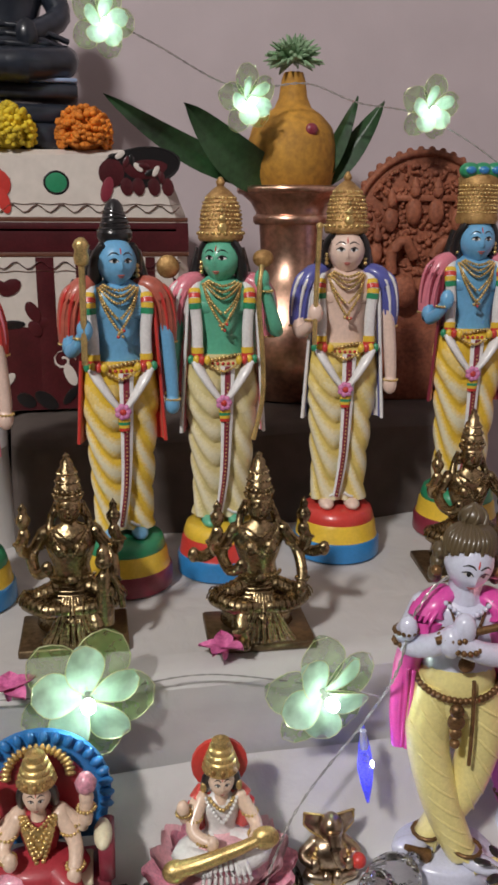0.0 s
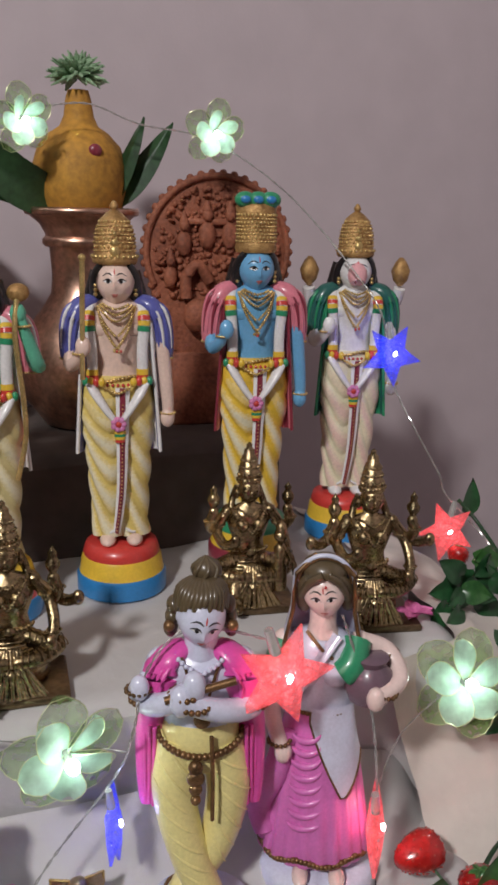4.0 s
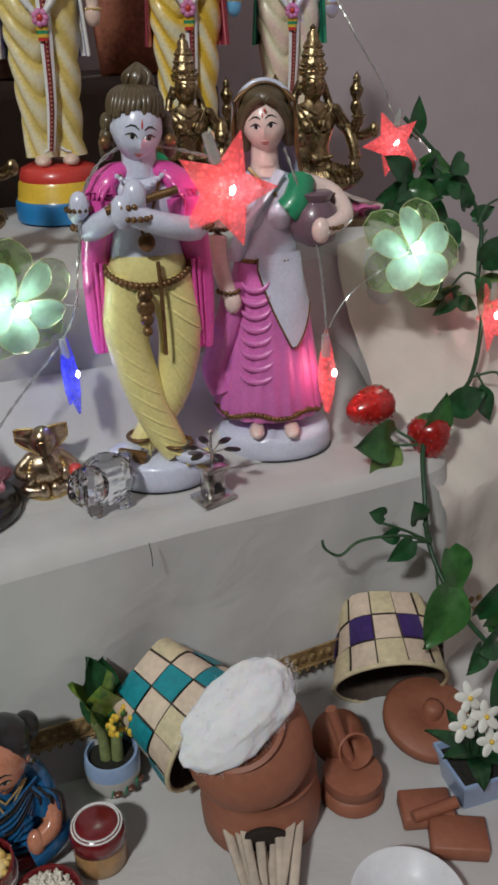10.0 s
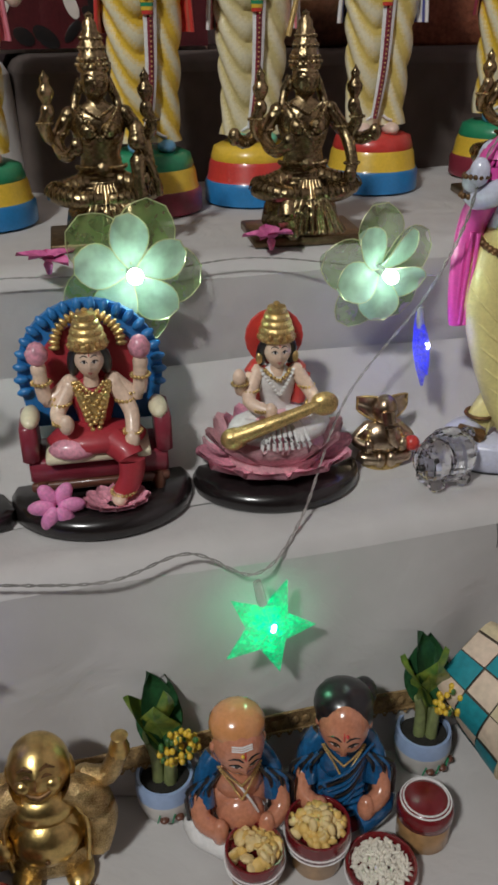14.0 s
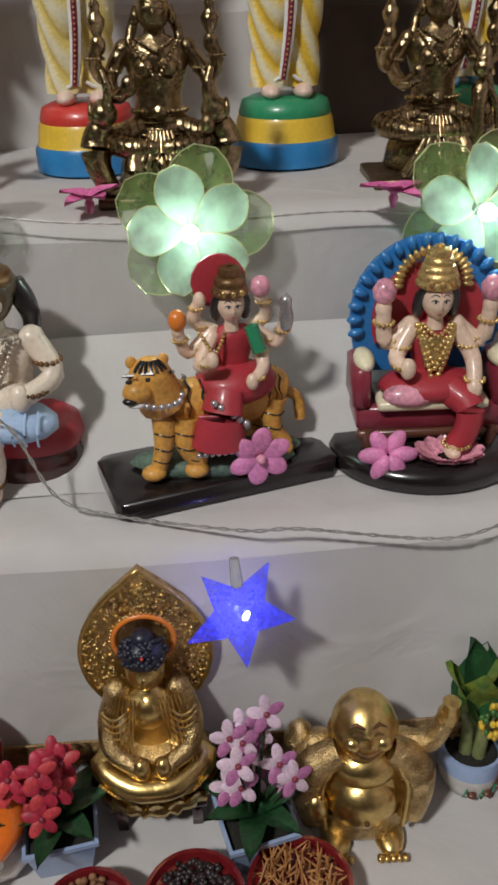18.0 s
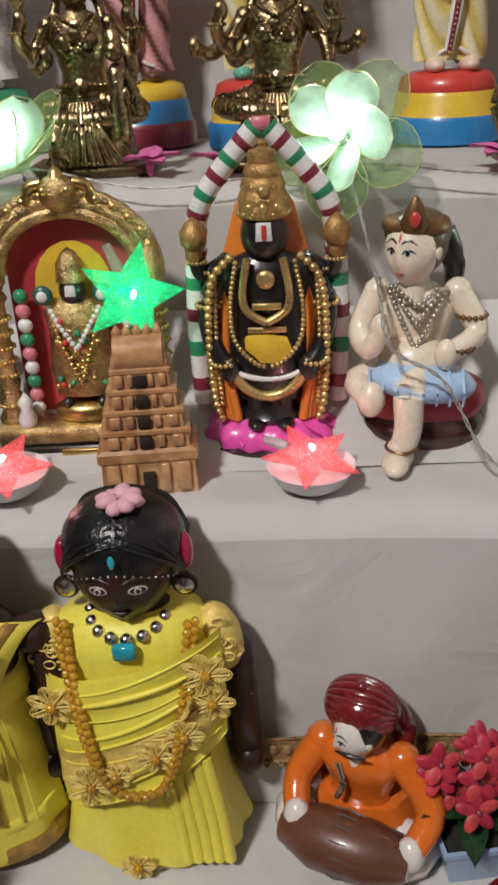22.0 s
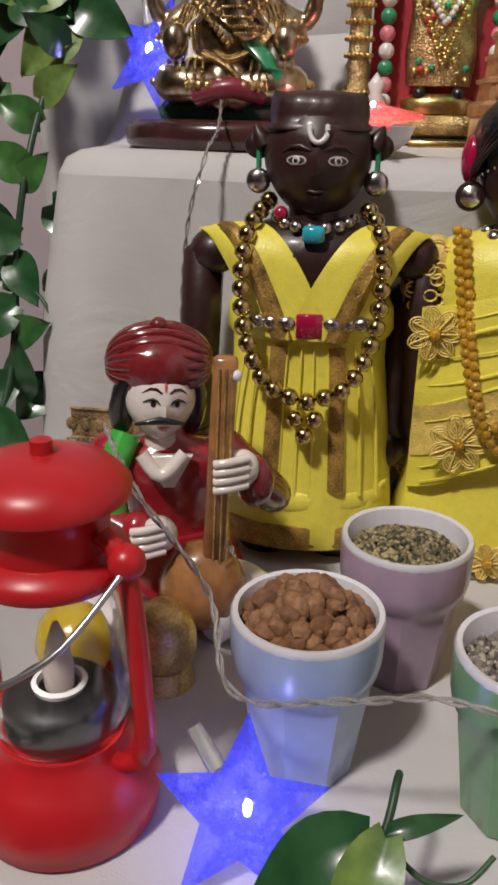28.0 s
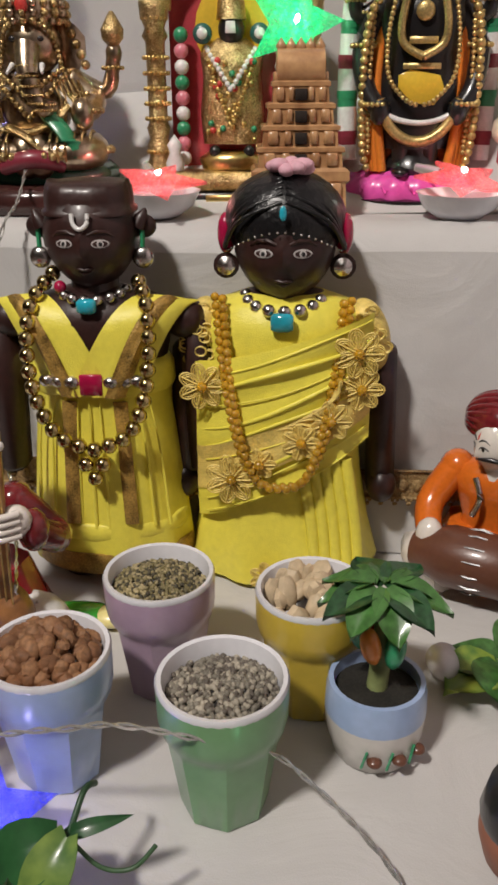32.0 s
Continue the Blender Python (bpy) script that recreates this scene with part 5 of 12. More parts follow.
def black_deity():
    """A black standing figure in an orange mantle with a striped garland arch, 0.173 m high."""
    s = Shape()
    s.lathe([(0.036, 0), (0.040, 0.003), (0.041, 0.012), (0.034, 0.018), (0, 0.02)], HOT_PINK, seg=64, sy=0.72, fold=folds(16, 0.05))
    petal_ring(s, 16, 0.026, 0.041, 0.019, 0.010, HOT_PINK, 0.006, sy=0.72)
    s.lathe([(0.040, 0.0), (0.043, 0.001), (0.0425, 0.005), (0.038, 0.006)], RESIN_BASE, seg=30, sy=0.74)
    s.lathe([(0.016, 0.018), (0.018, 0.022), (0.012, 0.03), (0.014, 0.036)], BLACK, (0, -0.006, 0), 18)
    s.slab([(-0.020, 0.018), (-0.030, 0.05), (-0.030, 0.095), (-0.022, 0.112), (-0.015, 0.135), (-0.008, 0.145), (0.008, 0.145), (0.015, 0.135), (0.022, 0.112), (0.030, 0.095), (0.030, 0.05), (0.020, 0.018)], 0.011, ORANGE, pose(0, 0.006, 0, 90, 0, 0), 0.003)
    s.lathe([(0.019, 0.032), (0.024, 0.05), (0.0235, 0.066), (0.0205, 0.08), (0.0245, 0.098), (0.023, 0.107), (0.009, 0.113), (0.0075, 0.118)], BLACK, (0, -0.009, 0), 22, 1, 0.55)
    s.ball((0, -0.014, 0.122), (0.0125, 0.0115, 0.014), BLACK, None, 16, 10)
    s.slab([(-0.0042, 0), (0.0042, 0), (0.0036, 0.009), (-0.0036, 0.009)], 0.0016, WHITE, pose(0, -0.0248, 0.121, 90, 0, 0))
    s.slab([(-0.0011, 0), (0.0011, 0), (0.0011, 0.007), (-0.0011, 0.007)], 0.0008, RED, pose(0, -0.0266, 0.122, 90, 0, 0))
    beaded_crown(s, (0, -0.012, 0.1305), 0.0122, 0.037, CROWN, GOLD, 5)
    s.ball((0, -0.024, 0.145), 0.003, GOLD)
    for k in (-1, 1):
        arm(s, [(k * 0.021, -0.008, 0.104), (k * 0.031, -0.010, 0.085), (k * 0.029, -0.016, 0.064), (k * 0.021, -0.021, 0.052)], 0.0066, BLACK, None, GOLD)
        arm(s, [(k * 0.021, -0.004, 0.106), (k * 0.034, -0.004, 0.10), (k * 0.037, -0.008, 0.112)], 0.005, BLACK, CROWN, GOLD)
        s.lathe([(0.003, 0), (0.0068, 0.004), (0.0075, 0.010), (0.004, 0.015), (0, 0.018)], CROWN, (k * 0.037, -0.008, 0.113), 12)
        s.beads(curve([(k * 0.018, -0.021, 0.112), (k * 0.028, -0.022, 0.10), (k * 0.031, -0.020, 0.07), (k * 0.030, -0.018, 0.035), (k * 0.027, -0.018, 0.022)], 6), 0.0024, GOLD, 0.0043)
        s.beads(curve([(k * 0.026, -0.0185, 0.105), (k * 0.0275, -0.0185, 0.07), (k * 0.0265, -0.016, 0.03)], 6), 0.0015, GOLD, 0.003)
        # striped garland
        line = curve([(k * 0.003, -0.004, 0.172), (k * 0.018, -0.004, 0.156), (k * 0.033, -0.003, 0.135), (k * 0.037, 0.0, 0.11), (k * 0.039, 0.001, 0.07), (k * 0.038, 0.0, 0.025)], 12)
        for i in range(len(line) - 1):
            m = WHITE if (i % 5 > 1) else (GREEN if i % 10 < 5 else MAROON)
            s.tube([line[i], line[i + 1]], 0.0056 if i % 5 else 0.006, m, 10)
        s.tube(curve([(k * 0.009, -0.024, 0.112), (k * 0.012, -0.0245, 0.095), (k * 0.010, -0.0245, 0.085), (0, -0.026, 0.079)], 5), 0.0022, GOLD, 7)
        for i in range(4):
            s.tube(curve([(k * (0.021 + 0.002 * i), -0.010 + 0.002 * i, 0.100), (k * (0.023 + 0.0018 * i), -0.014 + 0.002 * i, 0.06), (k * (0.018 + 0.0025 * i), -0.016 + 0.002 * i, 0.020)], 4), 0.0028, ORANGE, 7)
        s.beads(curve([(k * 0.015, -0.0235, 0.110), (k * 0.0185, -0.0235, 0.09), (k * 0.0175, -0.024, 0.07), (k * 0.008, -0.0265, 0.058), (0, -0.027, 0.055)], 6), 0.0014, GOLD, 0.0026)
        s.lathe([(0.005, 0.018), (0.0045, 0.026), (0.006, 0.04)], BLACK, (k * 0.008, -0.014, 0), 12)
        s.ball((k * 0.008, -0.021, 0.020), (0.005, 0.008, 0.003), BLACK)
    s.slab([(-0.012, 0.006), (-0.004, -0.002), (0.008, -0.003), (0.013, 0.005), (0.010, 0.012), (-0.006, 0.015), (-0.012, 0.012)], 0.003, YELLOW, pose(0, -0.0205, 0.058, 90, 0, 0))
    s.tube(arc(0, 0.066, 0.0225, 0.03, 195, 345, 14, -0.0215), 0.003, GOLD, 7)
    s.tube(arc(0, 0.058, 0.0225, 0.012, 200, 340, 14, -0.0215), 0.0016, WHITE, 7)
    s.box((0, -0.0235, 0.087), (0.015, 0.002, 0.0035), GOLD)
    s.ball((0, -0.0235, 0.101), (0.005, 0.002, 0.005), GOLD)
    s.box((0, -0.0235, 0.0745), (0.020, 0.002, 0.003), GOLD)
    s.box((0, -0.003, 0.174), (0.009, 0.008, 0.006), PINK)
    return s.done("black_deity_idol")


put(black_deity(), -0.360, 0.478, Z1, 0, 1.0, "black painted idol in an orange mantle with striped garland", "statue")


def seated_child():
    """A fair seated child figure with a small crown on a red cushion, 0.143 m high."""
    s = Shape()
    s.lathe([(0.036, 0), (0.038, 0.003), (0.037, 0.014), (0.032, 0.02), (0, 0.022)], DARK_WOOD, (0.004, 0.006, 0), 28, 1, 0.8)
    s.lathe([(0.034, 0.016), (0.037, 0.024), (0.035, 0.033), (0.026, 0.038), (0, 0.039)], RED_CLOTH, (0.004, 0.006, 0), 28, 1, 0.75)
    body(s, 0.040, 0.053, 0.022, IVORY)
    s.ball((0, -0.008, 0.05), (0.020, 0.016, 0.016), IVORY)
    SKY = paint("sky_blue_glaze", (0.42, 0.58, 0.80))
    s.ball((0.004, -0.016, 0.043), (0.030, 0.021, 0.011), SKY, Matrix.Rotation(0.12, 3, "Y"))
    for i in range(8):
        s.tube(curve([(-0.024 + 0.007 * i, -0.026 + 0.001 * abs(i - 4), 0.052), (-0.023 + 0.007 * i, -0.037 + 0.001 * abs(i - 4), 0.043), (-0.022 + 0.0068 * i, -0.033, 0.035)], 3), 0.0008, SKY, 5)
    arm(s, [(0.006, -0.012, 0.044), (-0.002, -0.034, 0.043), (-0.002, -0.036, 0.022), (-0.006, -0.038, 0.008)], 0.0092, IVORY)
    s.tube([(-0.005 + 0.0085 * math.cos(t), -0.037 + 0.0085 * math.sin(t), 0.012) for t in [0.4 * i for i in range(17)]], 0.001, BRONZE_TRIM, 5)
    s.ball((-0.008, -0.045, 0.006), (0.0075, 0.014, 0.0055), IVORY)
    arm(s, [(-0.010, -0.010, 0.044), (-0.030, -0.020, 0.043), (-0.022, -0.034, 0.038)], 0.0088, IVORY)
    arm(s, [(-0.021, -0.002, 0.088), (-0.030, -0.008, 0.068), (-0.024, -0.022, 0.062), (-0.018, -0.024, 0.074)], 0.0072, IVORY)
    arm(s, [(0.021, -0.002, 0.088), (0.032, -0.008, 0.068), (0.016, -0.023, 0.060)], 0.0074, IVORY, None, BRONZE_TRIM)
    head(s, (-0.003, -0.008, 0.112), 0.0178, IVORY, HAIR, turn=-0.5, nod=0.05, locks=False)
    s.ball((-0.001, 0.0, 0.119), (0.0175, 0.0165, 0.013), HAIR)
    s.tube(curve([(0.012, 0.006, 0.118), (0.019, 0.008, 0.10), (0.018, 0.007, 0.085)], 4), [0.007, 0.007, 0.007, 0.0065, 0.006, 0.0055, 0.005, 0.004, 0.003], BLACK, 8)
    s.lathe([(0.0165, 0.120), (0.018, 0.123), (0.0165, 0.127), (0.014, 0.128)], BRONZE_TRIM, (-0.002, -0.003, 0), 18)
    s.lathe([(0.006, 0), (0.0075, 0.004), (0.005, 0.011), (0.0015, 0.017), (0, 0.018)], BRONZE_TRIM, (-0.003, -0.019, 0.123), 12, 1, 0.5)
    s.ball((-0.003, -0.024, 0.130), (0.0028, 0.0016, 0.004), RED)
    SILVER_BEAD = mat("silver_beads", (0.55, 0.50, 0.42), 0.35, 0.8, vary=0.25, scale=300)
    for z, w, d in ((0.093, 0.0115, 0.009), (0.0925, 0.0135, 0.018), (0.092, 0.0155, 0.032)):
        necklace(s, z, w, d, -0.0155, SILVER_BEAD, 0.0016, wide=0.0225)
    return s.done("seated_child_statue")


put(seated_child(), -0.280, 0.475, Z1, -8, 0.99, "ivory seated child statue on a red cushion", "statue")


def goddess_on_tiger():
    s = Shape()
    TIGER, STRIPE = paint("tiger_orange", (0.68, 0.35, 0.07), 0.15, 0.5, 0.2), BLACK
    MOSS = paint("mossy_ground", (0.10, 0.16, 0.12), 0.1, 0.6, 0.35)
    GLASSY = mat("silver_trim", (0.6, 0.6, 0.62), 0.3, 0.8, vary=0.2, scale=400, bump=0.4)
    s.slab([(-0.062, -0.034), (-0.056, -0.038), (0.066, -0.020), (0.070, -0.014), (0.060, 0.034), (0.054, 0.038), (-0.066, 0.020), (-0.070, 0.014)], 0.013, RESIN_BASE)
    s.lathe([(0.040, 0.013), (0.043, 0.016), (0.038, 0.021), (0, 0.023)], MOSS, (0.0, -0.004, 0), 24, 1.15, 0.45, fold=folds(7, 0.08))
    bodyline = curve([(-0.026, -0.006, 0.055), (-0.008, -0.002, 0.052), (0.014, 0.002, 0.050), (0.030, 0.005, 0.052), (0.038, 0.006, 0.048)], 5)
    s.tube(bodyline, [0.012 + 0.004 * math.sin(math.pi * i / 20) for i in range(21)], TIGER, 14)
    for i in range(3, 20, 2):
        p = bodyline[i]
        s.tube([p + Vector((0.001 * math.sin(9 * t), 0.0155 * math.cos(t), 0.0155 * math.sin(t))) for t in [-0.6 + 0.35 * j for j in range(12)]], [0.0003, 0.0006, 0.0008, 0.0005, 0.0009, 0.0006, 0.0003, 0.0007, 0.0009, 0.0006, 0.0004, 0.0003], STRIPE, 5)
    for x, y, fx in ((-0.030, -0.014, -0.036), (-0.018, -0.016, -0.012), (0.034, -0.004, 0.040), (0.030, 0.014, 0.028)):
        leg = curve([(x, y, 0.05), (x - 0.002, y - 0.003, 0.034), (fx, y - 0.004, 0.021)], 4)
        s.tube(leg, [0.0080, 0.0074, 0.0068, 0.0062, 0.0057, 0.0053, 0.0050, 0.0048, 0.0048], TIGER, 9)
        s.ball((fx - 0.003, y - 0.006, 0.0195), (0.0070, 0.0060, 0.0045), TIGER)
        for i in range(2, 7, 2):
            s.tube([leg[i] + Vector(((0.0078 - 0.0005 * i) * math.cos(t), (0.0078 - 0.0005 * i) * math.sin(t), 0.001 * math.sin(2 * t))) for t in [3.6 + 0.3 * j for j in range(9)]], 0.0005, STRIPE, 5)
    s.tube(curve([(0.038, 0.006, 0.05), (0.050, 0.006, 0.044), (0.052, 0.004, 0.030)], 4), 0.0035, TIGER, 7)
    c = Vector((-0.036, -0.014, 0.076))
    s.ball(c, (0.0120, 0.0118, 0.0112), TIGER)
    for i in range(7):
        t = -0.9 + 0.3 * i
        s.tube([c + Vector((0.0126 * math.sin(t) * math.cos(u), -0.0122 * math.cos(t) * math.cos(u), 0.0118 * math.sin(u))) for u in (0.55, 0.75, 0.95, 1.15)], 0.0009, STRIPE, 5)
    for k in (-1, 1):
        for i in range(3):
            s.tube([c + Vector((k * (0.0105 + 0.001 * i), -0.006 + 0.003 * i, 0.004 - 0.004 * i)), c + Vector((k * 0.0125, 0.001 + 0.002 * i, 0.001 - 0.005 * i))], 0.0011, STRIPE, 5)
        s.ball(c + Vector((k * 0.0085 - 0.002, -0.006, -0.006)), (0.0036, 0.0036, 0.0042), CREAM)
    s.tube([(-0.030, -0.01, 0.058), c], [0.0135, 0.012], TIGER, 12)
    s.ball(c + Vector((-0.008, -0.009, -0.004)), (0.008, 0.007, 0.0065), TIGER)
    s.ball(c + Vector((-0.012, -0.013, -0.007)), (0.0045, 0.003, 0.0022), BLACK)
    s.ball(c + Vector((-0.009, -0.011, -0.010)), (0.005, 0.004, 0.0022), WHITE)
    for dx in (-0.012, -0.002):
        s.ball(c + Vector((dx, -0.0105, 0.003)), (0.0017, 0.0012, 0.0014), BLACK, None, 6, 5)
        s.tube([c + Vector((dx - 0.003, -0.009, 0.006)), c + Vector((dx + 0.003, -0.011, 0.0065))], 0.0008, BLACK, 5)
    for dx in (-0.011, 0.009):
        s.ball(c + Vector((0.85 * dx, 0.001, 0.0088)), (0.0030, 0.002, 0.0036), TIGER)
    s.beads([c + Vector((0.012 * math.cos(t) + 0.004, -0.004 + 0.012 * math.sin(t), -0.011)) for t in [0.35 * i for i in range(18)]], 0.002, GLASSY)
    # rider
    s.ball((0.012, -0.002, 0.062), (0.024, 0.019, 0.012), RED_CLOTH)
    skirt = curve([(0.004, -0.016, 0.064), (0.0, -0.022, 0.05), (-0.002, -0.022, 0.034)], 5)
    s.tube(skirt, [0.010 + 0.0006 * i for i in range(11)], RED_CLOTH, 12, flat=0.7)
    s.beads([(-0.014 + 0.002 * i, -0.0285, 0.032) for i in range(13)], 0.0018, GLASSY)
    s.beads([(-0.004 + 0.0024 * i, -0.027, 0.062 - 0.002 * i) for i in range(9)], 0.0022, GLASSY)
    body(s, 0.066, 0.030, 0.0125, RED_CLOTH, at=(0.012, 0))
    for k, pts in ((1, [(-0.0, 0, 0.092), (-0.014, -0.004, 0.083), (-0.019, -0.008, 0.098)]), (1, [(0.024, 0, 0.092), (0.036, -0.004, 0.084), (0.039, -0.008, 0.097)]), (1, [(0.0, -0.002, 0.09), (-0.009, -0.012, 0.078), (-0.003, -0.02, 0.084)]), (1, [(0.023, -0.002, 0.09), (0.026, -0.014, 0.076), (0.018, -0.022, 0.070)]), (1, [(0.023, 0.002, 0.092), (0.031, 0.0, 0.10), (0.027, -0.004, 0.112)]), (1, [(0.001, 0.002, 0.092), (-0.009, 0.0, 0.10), (-0.006, -0.004, 0.112)])):
        arm(s, pts, 0.0042, SKIN, None, GOLD)
    s.ball((-0.019, -0.009, 0.104), (0.005, 0.005, 0.006), ORANGE)
    s.ball((0.027, -0.005, 0.117), (0.0055, 0.005, 0.006), LOTUS)
    s.lathe([(0.0035, 0), (0.0045, 0.006), (0.003, 0.012), (0.0036, 0.016), (0, 0.02)], GLASSY, (0.040, -0.009, 0.094), 10)
    s.tube([(0.020, -0.012, 0.098), (0.024, -0.014, 0.084)], 0.004, GREEN, 8)
    head(s, (0.011, -0.003, 0.108), 0.0095, SKIN, BLACK)
    beaded_crown(s, (0.011, -0.002, 0.1135), 0.0088, 0.017, BRONZE_TRIM, GOLD, 3)
    s.slab([(0.015 * math.cos(t), 0.015 * math.sin(t)) for t in [0.4 * i for i in range(16)]], 0.003, RED_CLOTH, pose(0.006, 0.006, 0.119, 90, 0, 0))
    necklace(s, 0.094, 0.007, 0.012, -0.009, GOLD, 0.0012, wide=0.0125)
    for i in range(6):
        a = 0.4 + i * 1.05
        s.ball((0.020 + 0.010 * math.cos(a), -0.028, 0.026 + 0.010 * math.sin(a)), (0.0085, 0.0025, 0.006), PETAL, Matrix.Rotation(-a, 3, "Y"))
    s.ball((0.020, -0.031, 0.026), 0.003, LOTUS)
    return s.done("goddess_on_tiger_statue")


put(goddess_on_tiger(), -0.160, 0.452, Z1, 7, 1.0, "resin goddess riding a tiger on a dark plinth", "statue")


def enthroned_goddess():
    s = Shape()
    s.lathe([(0.055, 0), (0.059, 0.003), (0.058, 0.010), (0.054, 0.014), (0, 0.015)], RESIN_BASE, seg=40, sy=0.85)
    s.slab([(0.045 * math.cos(t), 0.085 + 0.047 * math.sin(t)) for t in [-0.35 + 0.16 * i for i in range(24)]] + [(-0.04, 0.05), (0.04, 0.05)], 0.006, paint("blue_relief", (0.03, 0.20, 0.52), 0.2), pose(0, 0.022, 0, 90, 0, 0))
    for i in range(20):
        t = -0.2 + i * 0.187
        s.ball((0.0425 * math.cos(t), 0.0145, 0.085 + 0.0445 * math.sin(t)), (0.005, 0.003, 0.0028), MATS["blue_relief"], Matrix.Rotation(-t, 3, "Y"), 8, 6)
    s.slab([(0.033 * math.cos(t), 0.083 + 0.036 * math.sin(t)) for t in [-0.4 + 0.17 * i for i in range(24)]], 0.004, RED_CLOTH, pose(0, 0.015, 0, 90, 0, 0))
    for i in range(19):
        t = 0.0 + i * 0.175
        s.ball((0.020 * math.cos(t), 0.008, 0.106 + 0.020 * math.sin(t)), (0.0038, 0.002, 0.0018), GOLD, Matrix.Rotation(-t, 3, "Y"), 7, 5)
    s.box((0, 0.004, 0.032), (0.086, 0.034, 0.016), MAROON, bev=0.12)
    s.box((0, -0.004, 0.0425), (0.064, 0.03, 0.006), CREAM, bev=0.2)
    s.box((0, -0.012, 0.022), (0.086, 0.006, 0.006), BROWN, bev=0.2)
    for k in (-1, 1):
        s.box((k * 0.041, 0.002, 0.052), (0.010, 0.034, 0.026), MAROON, bev=0.2)
        s.ball((k * 0.039, -0.002, 0.066), (0.0060, 0.014, 0.0055), CREAM)
        s.lathe([(0.004, 0.014), (0.005, 0.02), (0.0035, 0.026)], BROWN, (k * 0.036, -0.012, 0), 10)
        arm(s, [(k * 0.013, 0, 0.085), (k * 0.027, -0.004, 0.077), (k * 0.030, -0.006, 0.098)], 0.0056, SKIN, None, GOLD)
        s.lathe([(0.002, 0), (0.006, 0.004), (0.007, 0.009), (0.004, 0.014), (0, 0.016)], LOTUS, (k * 0.030, -0.006, 0.1), 10, fold=folds(5, 0.15))
    arm(s, [(-0.013, -0.002, 0.084), (-0.022, -0.010, 0.07), (-0.017, -0.020, 0.067)], 0.0056, SKIN, None, GOLD)
    arm(s, [(0.013, -0.002, 0.084), (0.022, -0.010, 0.068), (0.021, -0.022, 0.054)], 0.0056, SKIN, None, GOLD)
    s.ball((0, -0.006, 0.051), (0.031, 0.018, 0.009), RED_CLOTH)
    s.ball((-0.014, -0.016, 0.049), (0.016, 0.008, 0.007), LOTUS)
    leg = curve([(0.010, -0.014, 0.050), (0.019, -0.024, 0.044), (0.018, -0.026, 0.030), (0.012, -0.026, 0.020)], 5)
    s.tube(leg, [0.0095 - 0.0002 * i for i in range(len(leg))], RED_CLOTH, 12)
    s.beads([(0.013 + 0.0075 * math.cos(t), -0.027 + 0.0075 * math.sin(t), 0.022) for t in [0.4 * i for i in range(16)]], 0.0013, GOLD)
    petal_ring(s, 12, 0.006, 0.020, 0.015, 0.020, LOTUS, 0.006, at=(0.008, -0.030, 0), sy=0.75)
    s.ball((0.010, -0.030, 0.019), (0.005, 0.008, 0.004), SKIN)
    for i in range(6):
        a = i * 1.05
        s.ball((-0.028 + 0.009 * math.cos(a), -0.034 + 0.004 * math.sin(a), 0.020 + 0.007 * math.sin(a)), (0.0085, 0.004, 0.005), PETAL, Matrix.Rotation(-a, 3, "Y"))
    body(s, 0.052, 0.036, 0.0150, RED_CLOTH)
    for z, w, d, r in ((0.0885, 0.0075, 0.006, 0.0013), (0.088, 0.0095, 0.014, 0.0015), (0.0875, 0.0105, 0.024, 0.0018), (0.087, 0.011, 0.034, 0.0018)):
        necklace(s, z, w, d, -0.0115, GOLD, r, wide=0.015)
    s.slab([(-0.006, 0), (0.006, 0), (0.010, 0.018), (-0.010, 0.018)], 0.003, GOLD, pose(0, -0.0095, 0.064, 90, 0, 0))
    head(s, (0, -0.004, 0.102), 0.0112, SKIN, BLACK)
    beaded_crown(s, (0, -0.002, 0.109), 0.0108, 0.024, GOLD, CROWN)
    return s.done("enthroned_goddess_statue")


put(enthroned_goddess(), -0.033, 0.462, Z1, -3, 1.0, "resin goddess on a throne with blue arched back", "statue")


